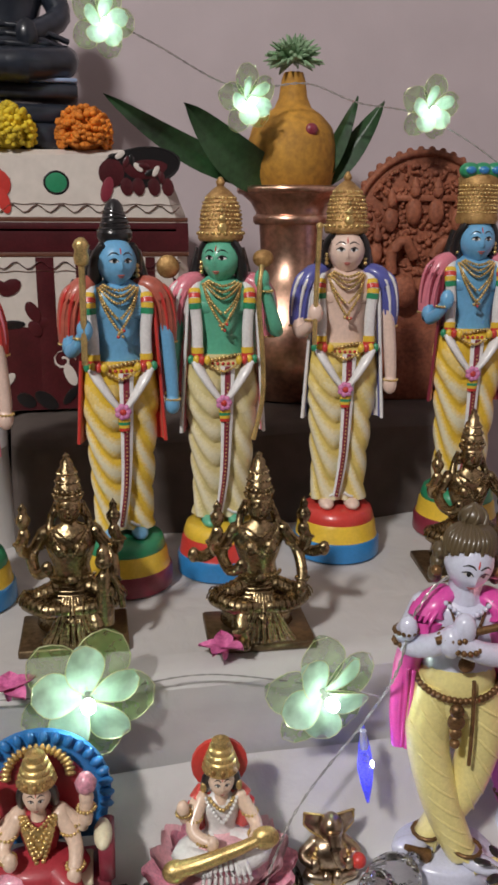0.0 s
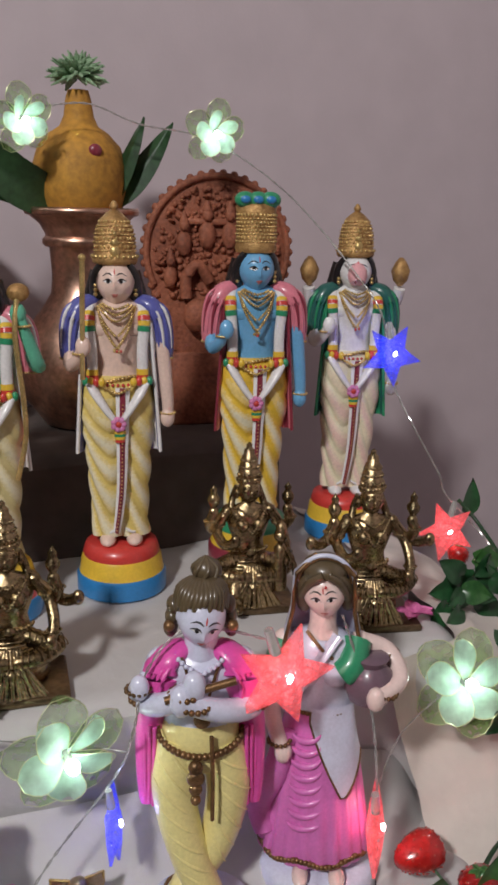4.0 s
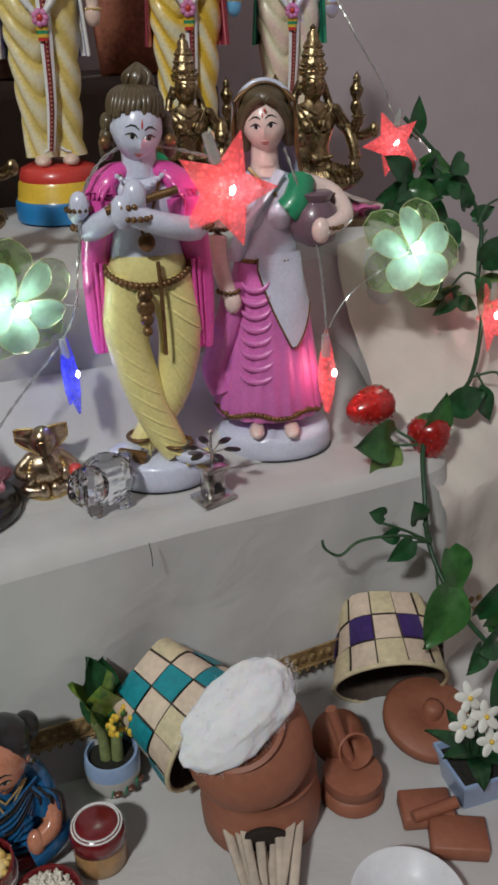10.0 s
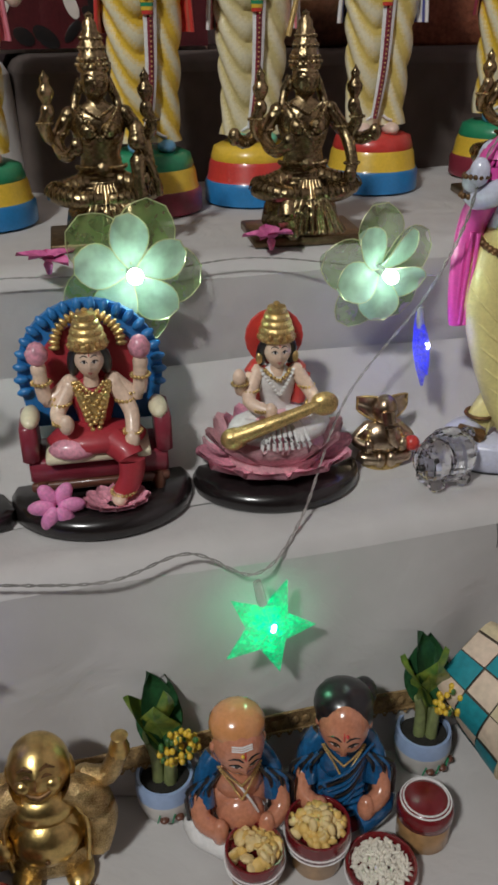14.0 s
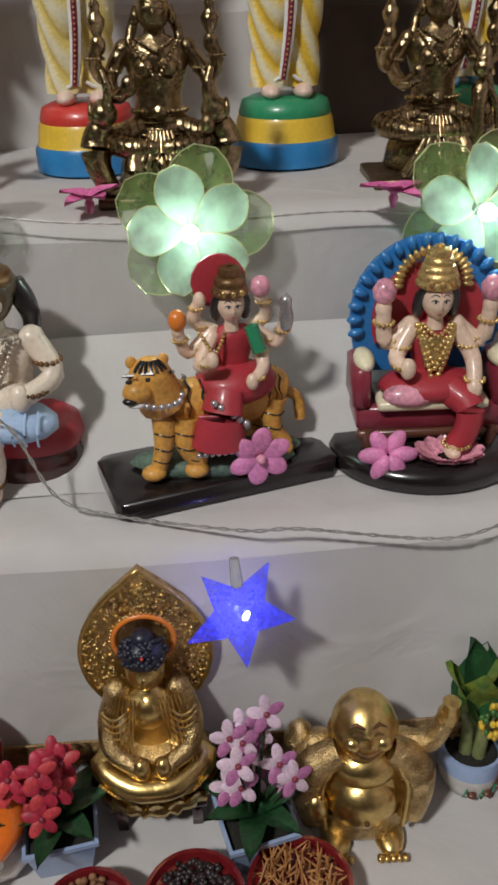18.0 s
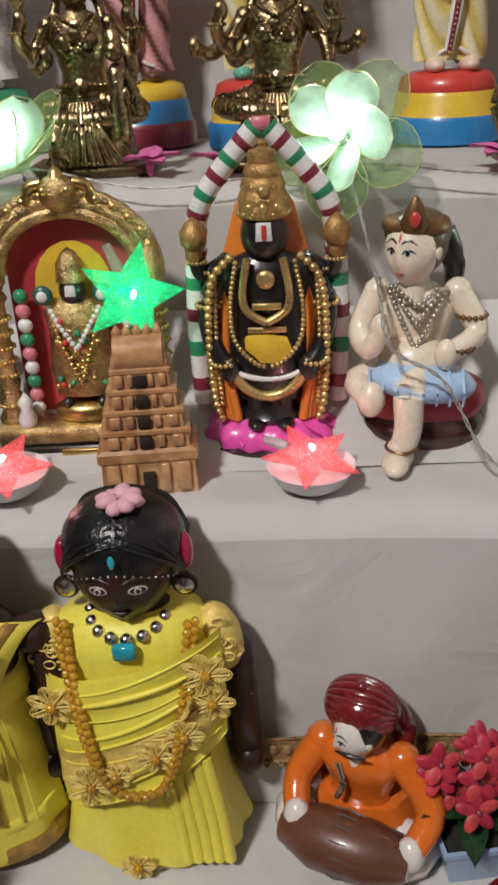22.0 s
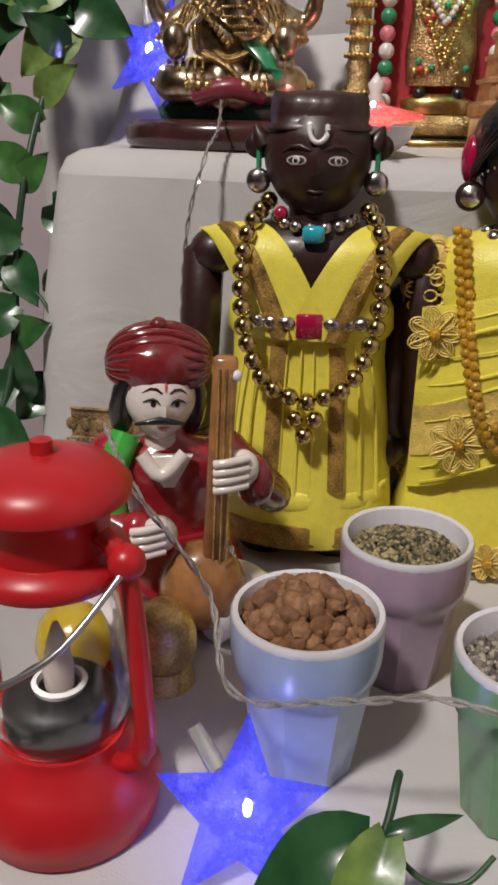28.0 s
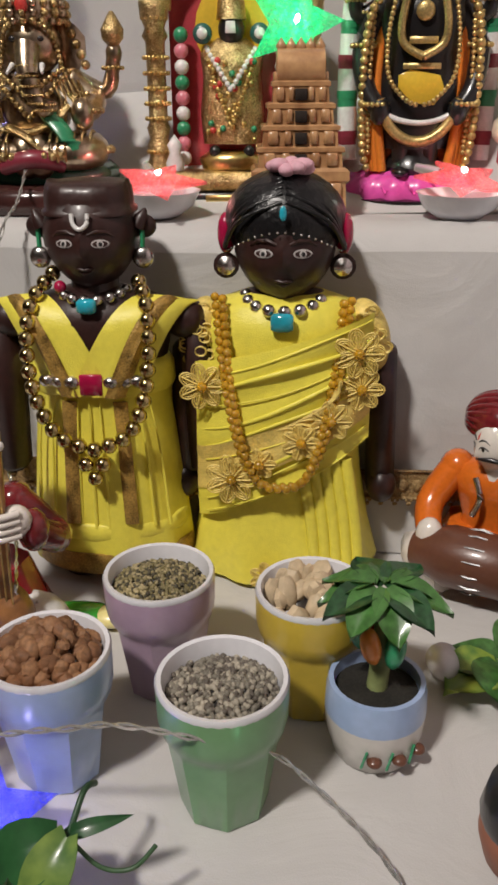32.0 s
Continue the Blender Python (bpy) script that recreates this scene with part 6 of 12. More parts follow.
def lotus_goddess():
    s = Shape()
    s.lathe([(0.055, 0), (0.0585, 0.003), (0.0575, 0.009), (0.053, 0.013), (0, 0.014)], RESIN_BASE, seg=40, sy=0.8)
    petal_ring(s, 12, 0.026, 0.053, 0.016, 0.026, LOTUS, 0.0150, sy=0.82)
    petal_ring(s, 10, 0.022, 0.046, 0.022, 0.040, LOTUS_PALE, 0.0150, sy=0.82)
    petal_ring(s, 11, 0.018, 0.034, 0.030, 0.048, LOTUS, 0.010, sy=0.82)
    s.lathe([(0.03, 0.012), (0.034, 0.03), (0.026, 0.040), (0, 0.042)], LOTUS_PALE, seg=24, sy=0.8)
    s.ball((0, -0.006, 0.047), (0.030, 0.020, 0.010), LOTUS_PALE)
    for k in (-1, 1):
        s.tube(curve([(k * 0.006, -0.004, 0.05), (k * 0.026, -0.012, 0.048), (k * 0.006, -0.024, 0.046)], 5), 0.0085, WHITE, 10)
    for i in range(9):
        s.tube(curve([(-0.012 + 0.003 * i, -0.020, 0.056), (-0.014 + 0.0036 * i, -0.030, 0.048), (-0.015 + 0.004 * i, -0.032, 0.040)], 3), 0.0014, WHITE, 5)
    body(s, 0.052, 0.034, 0.0150, WHITE)
    for k in (-1, 1):
        s.tube(curve([(k * 0.010, 0.004, 0.085), (k * 0.017, -0.002, 0.078), (k * 0.015, 0.002, 0.06)], 4), 0.006, RED, 8)
    arm(s, [(-0.013, 0, 0.083), (-0.023, -0.006, 0.072), (-0.026, -0.012, 0.084)], 0.005, SKIN, None, GOLD)
    arm(s, [(-0.013, -0.002, 0.082), (-0.020, -0.014, 0.068), (-0.008, -0.024, 0.064)], 0.0052, SKIN, None, GOLD)
    arm(s, [(0.013, -0.002, 0.082), (0.022, -0.012, 0.068), (0.020, -0.024, 0.066)], 0.0052, SKIN, None, GOLD)
    vina = curve([(-0.034, -0.026, 0.048), (-0.016, -0.030, 0.056), (0.008, -0.030, 0.064), (0.026, -0.028, 0.070)], 6)
    s.tube(vina, [0.0062 - 0.00017 * i for i in range(len(vina))], GOLD, 10)
    s.ball((0.026, -0.027, 0.068), (0.0095, 0.006, 0.008), GOLD)
    s.ball((-0.032, -0.026, 0.048), (0.009, 0.007, 0.0075), GOLD)
    s.slab([(0.019 * math.cos(t), 0.019 * math.sin(t)) for t in [0.35 * i for i in range(18)]], 0.004, RED, pose(0, 0.008, 0.103, 90, 0, 0))
    head(s, (0, -0.004, 0.098), 0.0112, SKIN, BLACK)
    beaded_crown(s, (0, -0.002, 0.1045), 0.0108, 0.025, GOLD, CROWN)
    for k in (-1, 1):
        s.ball((k * 0.0118, -0.005, 0.093), (0.0022, 0.002, 0.004), GOLD)
    necklace(s, 0.085, 0.008, 0.006, -0.0105, GOLD, 0.0014, wide=0.015)
    necklace(s, 0.0845, 0.0105, 0.015, -0.0110, WHITE, 0.0014, wide=0.015)
    return s.done("lotus_goddess_statue")


put(lotus_goddess(), 0.083, 0.460, Z1, -4, 0.985, "resin goddess with a golden lute on a pink lotus", "statue")
CRYSTAL = mat("clear_crystal", (1.0, 1.0, 1.0), 0.02, vary=0.0, bump=0, trans=1.0)


def flute_player():
    """A bluish-white porcelain figure playing a flute, legs crossed, 0.272 m high."""
    s = Shape()
    s.lathe([(0.034, 0), (0.037, 0.002), (0.0365, 0.018), (0.034, 0.021), (0, 0.022)], PORCELAIN, seg=32, sy=0.8)
    s.beads([(0.0372 * math.cos(t), 0.0298 * math.sin(t), 0.001) for t in [3.3 + 0.06 * i for i in range(50)]], 0.0007, BLACK, 0.0012)
    la = curve([(-0.013, 0, 0.155), (-0.018, -0.004, 0.115), (-0.008, -0.010, 0.07), (0.006, -0.014, 0.036), (0.012, -0.016, 0.028)], 6)
    lb = curve([(0.013, 0, 0.155), (0.019, 0.0, 0.115), (0.012, 0.0, 0.075), (-0.004, -0.002, 0.045), (-0.014, -0.004, 0.030)], 6)
    for leg in (la, lb):
        s.tube(leg, [0.0170 - 0.00030 * i for i in range(len(leg))], LEMON, 14)
        for i in range(2, len(leg) - 3, 2):
            d = (leg[i + 1] - leg[i - 1]).normalized()
            a = d.cross(Vector((0, 1, 0))).normalized()
            rr = 0.0163 - 0.00030 * i
            s.tube([leg[i] + rr * (math.cos(t) * a - math.sin(t) * Vector((0, 1, 0))) + d * 0.017 * math.cos(t) for t in [0.4 + 0.26 * j for j in range(10)]], [0.0003 + 0.0011 * math.sin(math.pi * j / 9) for j in range(10)], LEMON, 8)
    s.lathe([(0.022, 0.135), (0.0262, 0.15), (0.0260, 0.163), (0.0235, 0.17)], LEMON, seg=20, sy=0.72)
    for p, dx in ((la[-1], 0.010), (lb[-1], -0.012)):
        s.ball(p + Vector((dx, -0.008, -0.001)), (0.014, 0.0075, 0.006), PORCELAIN, Matrix.Rotation(0.3 if dx < 0 else -0.3, 3, "Z"))
        s.tube([p + Vector((0.010 * math.cos(t), -0.003 + 0.010 * math.sin(t), 0.008)) for t in [0.5 * i for i in range(13)]], 0.0015, BRONZE_TRIM, 6)
    s.tube([(-0.014, -0.016, 0.024), (-0.030, -0.020, 0.034)], [0.0055, 0.002], BRONZE_TRIM, 8)
    s.tube([(0.016, -0.024, 0.024), (0.034, -0.022, 0.030)], [0.0055, 0.002], LEMON, 8)
    s.lathe([(0.0245, 0.166), (0.0235, 0.178), (0.0275, 0.195), (0.031, 0.208), (0.027, 0.218), (0.012, 0.223), (0.009, 0.23)], PORCELAIN, seg=22, sy=0.68)
    s.beads([(0.029 * math.sin(t), -0.0215 * math.cos(t), 0.163 - 0.011 * math.cos(t)) for t in [-1.5 + 0.05 * i for i in range(61)]], 0.0026, BRONZE_TRIM, 0.0036)
    for z, r in ((0.147, 0.005), (0.139, 0.006), (0.131, 0.0045), (0.123, 0.0035)):
        s.ball((-0.003, -0.0255, z), (r, 0.004, r), BRONZE_TRIM)
    s.tube(curve([(0.007, -0.0225, 0.168), (0.008, -0.024, 0.14), (0.008, -0.023, 0.105)], 4), 0.0014, BRONZE_TRIM, 6)
    necklace(s, 0.222, 0.016, 0.010, -0.021, PORCELAIN, 0.0018, wide=0.03)
    s.tube(curve([(-0.012, -0.018, 0.222), (-0.005, -0.023, 0.20), (0.001, -0.024, 0.183), (0.006, -0.023, 0.2), (0.013, -0.017, 0.222)], 5), 0.001, BRONZE_TRIM, 5)
    s.ball((0.001, -0.0245, 0.181), (0.0055, 0.002, 0.006), BRONZE_TRIM)
    for k in (-1, 1):
        s.tube(curve([(k * 0.010, -0.004, 0.224), (k * 0.024, -0.012, 0.215), (k * 0.027, -0.016, 0.198), (k * 0.033, 0.0, 0.17), (k * 0.036, 0.004, 0.13), (k * 0.036, 0.002, 0.10)], 5), [0.007, 0.009, 0.0105, 0.011, 0.0115, 0.0118, 0.012, 0.012, 0.0115, 0.011, 0.0105, 0.01, 0.010, 0.010, 0.010, 0.0095, 0.0095, 0.009, 0.009, 0.0085, 0.008, 0.0075, 0.007, 0.0065, 0.006, 0.005], HOT_PINK, 12, flat=0.6)
        for i in range(4):
            s.tube(curve([(k * (0.014 + 0.004 * i), -0.0155, 0.221 - 0.002 * i), (k * (0.024 + 0.0028 * i), -0.024 + 0.003 * i, 0.21), (k * (0.026 + 0.003 * i), -0.022 + 0.004 * i, 0.192)], 4), 0.0016, HOT_PINK, 6)
            s.tube([(k * (0.030 + 0.0035 * i), -0.008 + 0.003 * i, 0.165), (k * (0.032 + 0.0026 * i), -0.005 + 0.003 * i, 0.103)], 0.0014, HOT_PINK, 6)
    arm(s, [(-0.026, -0.004, 0.212), (-0.036, -0.012, 0.19), (-0.022, -0.030, 0.197), (-0.004, -0.034, 0.211)], 0.0092, PORCELAIN, None, BRONZE_TRIM)
    arm(s, [(0.026, -0.004, 0.212), (0.034, -0.014, 0.188), (0.014, -0.032, 0.193), (-0.012, -0.037, 0.203)], 0.0092, PORCELAIN, None, BRONZE_TRIM)
    arm(s, [(-0.030, -0.01, 0.196), (-0.040, -0.018, 0.199), (-0.038, -0.026, 0.206)], 0.0075, PORCELAIN, None, BRONZE_TRIM)
    s.tube([(-0.022, -0.038, 0.204), (0.022, -0.032, 0.214)], 0.0026, BRONZE_TRIM, 8)
    head(s, (0.0, -0.010, 0.2465), 0.0182, PORCELAIN, HAIR, 0.16, turn=0.14, nod=0.30, locks=False, size=(0.86, 0.90, 1.04), eye=1.1)
    s.lathe([(0.0135, 0.216), (0.0110, 0.224), (0.0108, 0.238)], PORCELAIN, (0, -0.005, 0), 16)
    s.ball((0.001, -0.002, 0.2555), (0.0165, 0.0160, 0.0130), HAIR)
    for i in range(19):
        t = -1.75 + i * 0.195 + 0.3
        s.tube(curve([(0.0160 * math.sin(t), -0.0085 - 0.0150 * math.cos(t), 0.2585 - 0.005 * abs(math.sin(t)) + 0.0015 * math.sin(4 * i)), (0.0142 * math.sin(t + 0.15), -0.0065 - 0.0128 * math.cos(t), 0.2655), (0.006 * math.sin(t + 0.3), -0.003 - 0.005 * math.cos(t), 0.2705)], 4), [0.0016, 0.002, 0.0023, 0.0025, 0.0026, 0.0026, 0.0025, 0.0022, 0.0018], HAIR, 6)
    for k in (-1, 1):
        for i in range(3):
            s.ball((k * (0.0175 + 0.001 * i), 0.0, 0.250 - i * 0.008), (0.0048, 0.007, 0.0062), HAIR)
        s.ball((k * 0.020, -0.010, 0.240), 0.0038, BRONZE_TRIM)
    s.ball((0.003, 0.0, 0.2735), (0.0085, 0.0085, 0.0085), HAIR)
    for i in range(7):
        t = 0.9 * i
        s.tube(curve([(0.003 + 0.0085 * math.cos(t), 0.0085 * math.sin(t), 0.270), (0.003 + 0.008 * math.cos(t + 0.4), 0.008 * math.sin(t + 0.4), 0.2765), (0.003, 0.0, 0.2825)], 4), 0.0016, HAIR, 6)
    return s.done("flute_player_statue")


put(flute_player(), 0.242, 0.452, Z1, -17, 0.975, "bluish-white porcelain flute player in yellow dhoti and pink shawl", "statue")


def water_carrier():
    """A porcelain woman in a magenta skirt with a pot under her arm, 0.264 m high."""
    s = Shape()
    VEIL = PORCELAIN
    s.lathe([(0.041, 0), (0.044, 0.002), (0.0435, 0.015), (0.041, 0.019), (0, 0.02)], PORCELAIN, (0.004, 0, 0), 32, 1, 0.78)
    s.beads([(0.004 + 0.0442 * math.cos(t), 0.0345 * math.sin(t), 0.001) for t in [3.3 + 0.05 * i for i in range(60)]], 0.0007, BLACK, 0.0012)
    for k in (-1, 1):
        s.ball((0.004 + k * 0.013, -0.026, 0.024), (0.006, 0.012, 0.005), FACE_PEACH)
    s.lathe([(0.038, 0.030), (0.040, 0.034), (0.037, 0.06), (0.032, 0.095), (0.027, 0.125), (0.0235, 0.142), (0.0215, 0.15)], SARI_PINK, (0.0, 0, 0), 120, 1, 0.7, fold=lambda a, z: 1 + (0.055 if z < 0.12 else 0.02) * (abs(math.sin(11 * a + 2)) ** 0.6 * 2 - 1) * max(0, 1.1 - z / 0.15))
    s.beads([(0.0395 * math.cos(t), 0.0285 * math.sin(t), 0.035 + 0.002 * math.sin(6 * t)) for t in [3.0 + 0.04 * i for i in range(85)]], 0.0024, BRONZE_TRIM, 0.003)
    for i in range(8):
        z = 0.065 + i * 0.0095
        s.tube(arc(-0.008, z + 0.006, 0.013 - 0.0004 * i, 0.009, 195, 345, 10, -0.0250 + 0.0009 * i), [0.0004, 0.0012, 0.0019, 0.0023, 0.0025, 0.0026, 0.0025, 0.0023, 0.0019, 0.0012, 0.0004], SARI_PINK, 8)
    s.tube(curve([(-0.022, -0.016, 0.135), (-0.030, -0.018, 0.10), (-0.040, -0.012, 0.07), (-0.036, -0.016, 0.05)], 5), [0.007, 0.0075, 0.008, 0.0085, 0.009, 0.009, 0.009, 0.009, 0.009, 0.009, 0.009, 0.0085, 0.008, 0.0075, 0.007, 0.0065], SARI_PINK, 10, flat=0.5)
    apron = []
    for i in range(15):
        f = i / 14
        a = -0.25 + 1.75 * f
        low = 0.142 - 0.058 * min(1, f / 0.45) + 0.030 * max(0, f - 0.45) / 0.55
        col = []
        for j in range(9):
            z = 0.153 + (low - 0.153) * j / 8
            w = 0.0222 + 0.0155 * (0.153 - z) / 0.09 + 0.0016 + 0.0006 * math.sin(9 * f + 4 * j / 8)
            col.append((w * math.sin(a), -0.72 * w * math.cos(a), z))
        apron.append(col)
    s.grid(apron, VEIL)
    s.grid([[(0.97 * p[0], 0.97 * p[1], p[2]) for p in r] for r in apron], VEIL)
    s.tube([Vector(p) * 1.005 for p in apron[0][2:]] + [Vector(r[-1]) * 1.004 for r in apron], 0.0008, BRONZE_TRIM, 5)
    s.lathe([(0.0225, 0.146), (0.0205, 0.16), (0.0235, 0.175), (0.0265, 0.19), (0.023, 0.201), (0.010, 0.207), (0.0078, 0.216)], VEIL, seg=22, sy=0.7)
    for k in (-1, 1):
        s.ball((k * 0.0095, -0.0125, 0.180), (0.010, 0.008, 0.011), VEIL)
    s.beads([(0.0225 * math.sin(t), -0.016 * math.cos(t), 0.148) for t in [-1.5 + 0.12 * i for i in range(26)]], 0.0017, BRONZE_TRIM, 0.0026)
    s.tube(curve([(0.024, -0.004, 0.200), (0.020, -0.015, 0.188), (0.014, -0.017, 0.182)], 4), 0.010, GREEN, 10)
    s.tube(curve([(-0.026, 0.0, 0.196), (-0.030, -0.006, 0.183)], 4), 0.009, GREEN, 10)
    arm(s, [(-0.026, 0.0, 0.196), (-0.033, -0.008, 0.17), (-0.032, -0.016, 0.145), (-0.024, -0.022, 0.122)], 0.0075, FACE_PEACH, None, BRONZE_TRIM)
    POT = paint("purple_grey_pot", (0.16, 0.10, 0.13), 0.4)
    s.lathe([(0.006, 0), (0.014, 0.004), (0.0175, 0.014), (0.015, 0.025), (0.010, 0.030), (0.0125, 0.035), (0.011, 0.036)], POT, (0.033, -0.012, 0.158), 20)
    arm(s, [(0.026, 0.0, 0.197), (0.045, 0.002, 0.19), (0.053, -0.014, 0.178), (0.036, -0.031, 0.172)], 0.0075, FACE_PEACH, None, BRONZE_TRIM)
    s.tube(curve([(0.010, -0.012, 0.207), (-0.004, -0.021, 0.188), (-0.016, -0.018, 0.168), (-0.021, -0.010, 0.15)], 5), [0.005] * 8 + [0.007] * 8, VEIL, 8, flat=0.6)
    s.tube(curve([(-0.011, -0.013, 0.21), (0.0, -0.0185, 0.199), (0.007, -0.018, 0.193)], 4), 0.0014, BRONZE_TRIM, 5)
    head(s, (0, -0.006, 0.2365), 0.0172, FACE_PEACH, HAIR, -0.10, turn=-0.05, nod=0.12, size=(0.86, 0.90, 1.04), eye=1.1)
    s.lathe([(0.0115, 0.204), (0.0092, 0.212), (0.0090, 0.228)], FACE_PEACH, (0, -0.003, 0), 16)
    cover = []
    for i in range(8):
        f = i / 7
        z = 0.262 - 0.09 * f
        w = (0.0195, 0.021, 0.022, 0.0225, 0.025, 0.028, 0.030, 0.030)[i] * (0.35 if i == 0 else 1)
        cover.append([(w * math.cos(t), 0.001 + w * 0.92 * math.sin(t) - (0.004 if i < 4 else 0), z - 0.003 * math.sin(t)) for t in [-0.42 + (math.pi + 0.84) * j / 16 for j in range(17)]])
    s.grid(cover, VEIL)
    s.grid([[(p[0] * 0.94, p[1] * 0.94, p[2]) for p in r] for r in cover], VEIL)
    for e in (0, 16):
        s.tube([r[e] for r in cover], 0.0015, BRONZE_TRIM, 6)
    s.ball((0, -0.002, 0.251), (0.0165, 0.0165, 0.0105), HAIR)
    for k in (-1, 1):
        s.tube(curve([(k * 0.002, -0.0195, 0.253), (k * 0.010, -0.0175, 0.247), (k * 0.0155, -0.010, 0.234)], 4), 0.0028, HAIR, 6)
    s.tube([(0.0185 * math.cos(t), -0.0075, 0.243 + 0.0195 * math.sin(t)) for t in [0.05 + 0.19 * j for j in range(17)]], 0.0019, VEIL, 6)
    s.tube([(0.0175 * math.cos(t), -0.0105, 0.243 + 0.0185 * math.sin(t)) for t in [0.1 + 0.18 * j for j in range(17)]], 0.0009, BRONZE_TRIM, 5)
    s.ball((0, -0.0215, 0.246), 0.0011, RED, None, 6, 5)
    return s.done("water_carrier_statue")


put(water_carrier(), 0.333, 0.465, Z1, -24, 1.0, "porcelain woman in magenta skirt and white veil holding a pot", "statue")

# crystal animal and the silver basil stand
s = Shape().ball((0.003, 0, 0.019), (0.0175, 0.015, 0.0165), CRYSTAL, None, 13, 9).ball((-0.011, -0.005, 0.021), (0.0125, 0.011, 0.0125), CRYSTAL, None, 12, 8)
for x, y in ((-0.008, -0.006), (0.010, -0.006), (-0.008, 0.006), (0.010, 0.006)):
    s.ball((x, y, 0.005), (0.0055, 0.005, 0.0055), CRYSTAL, None, 7, 5)
s.ball((-0.0225, -0.010, 0.021), 0.0022, BLACK).ball((-0.016, -0.014, 0.026), 0.0016, BLACK).ball((0.016, 0.002, 0.028), (0.006, 0.004, 0.005), CRYSTAL, None, 7, 5)
put(s.done("crystal_animal", smooth=12), 0.190, 0.425, Z1, 10, 1.15, "faceted clear crystal animal figurine with black eyes", "figurine")
SILVER = mat("silver", (0.66, 0.63, 0.60), 0.25, 1.0, vary=0.2, scale=300, bump=0.4)
stand = put(new("basil_stand"), 0.262, 0.404, Z1, 12, 1.0, "tiny silver basil altar with black enamel leaves", "ornament")
Shape().box((0, 0, 0.002), (0.026, 0.020, 0.004), SILVER, bev=0.15).done("foot", stand)
Shape().box((0, 0, 0.014), (0.014, 0.013, 0.022), SILVER, bev=0.1).box((0, 0, 0.0255), (0.018, 0.016, 0.003), SILVER, bev=0.2).done("pedestal", stand)
Shape().slab([(-0.003, 0), (0.003, 0), (0.003, 0.006), (0, 0.009), (-0.003, 0.006)], 0.001, BLACK, pose(0, -0.0065, 0.008, 90, 0, 0)).done("niche", stand)
Shape().tube([(0, 0, 0.027), (0, 0, 0.05)], 0.0011, SILVER, 6).ball((0, 0, 0.052), 0.0022, SILVER).done("stem", stand)
for i in range(6):
    a = i * 1.05 + 0.3
    lf = Shape().tube([(0, 0, 0.036), (0.010 * math.cos(a), 0.010 * math.sin(a), 0.040)], 0.0006, SILVER, 5)
    lf.ball((0.0145 * math.cos(a), 0.0145 * math.sin(a), 0.0395), (0.0062, 0.0034, 0.0012), BLACK, Matrix.Rotation(a, 3, "Z"), 10, 6)
    lf.done("leaf", stand)

# ---- the lowest step ----
DOLL_WOOD = mat("dark_red_sandalwood", (0.034, 0.012, 0.010), 0.42, vary=0.25, scale=90, bump=0.3, bscale=260, coat=0.12)
SATIN = mat("yellow_satin", (0.86, 0.76, 0.10), 0.36, vary=0.05, scale=90, bump=0.4, bscale=1200)
BROCADE = mat("gold_brocade", (0.46, 0.28, 0.07), 0.42, 0.35, vary=0.35, scale=400, bump=0.8, bscale=900)
LACE = mat("gold_lace", (0.82, 0.62, 0.17), 0.45, 0.1, vary=0.15, scale=500, bump=0.8, bscale=900)
GOLD_BEAD = mat("gold_bead", (0.62, 0.50, 0.24), 0.16, 1.0, vary=0.1, scale=200, bump=0.05)
AMBER = mat("amber_bead", (0.88, 0.50, 0.04), 0.12, vary=0.15, bump=0.05, coat=0.5, trans=0.55)
TURQ = mat("turquoise_gem", (0.02, 0.42, 0.55), 0.12, vary=0.15, bump=0.05, coat=0.8)
RUBY = mat("ruby_gem", (0.40, 0.01, 0.06), 0.12, vary=0.15, bump=0.05, coat=0.8)


HAIR_CAP = mat("rough_black_hair", (0.009, 0.009, 0.010), 0.3, vary=0.2, scale=60, bump=0.8, bscale=240, depth=0.001)


EYE_SILVER = mat("silver_painted_eye", (0.50, 0.47, 0.46), 0.35, vary=0.1, bump=0.05)


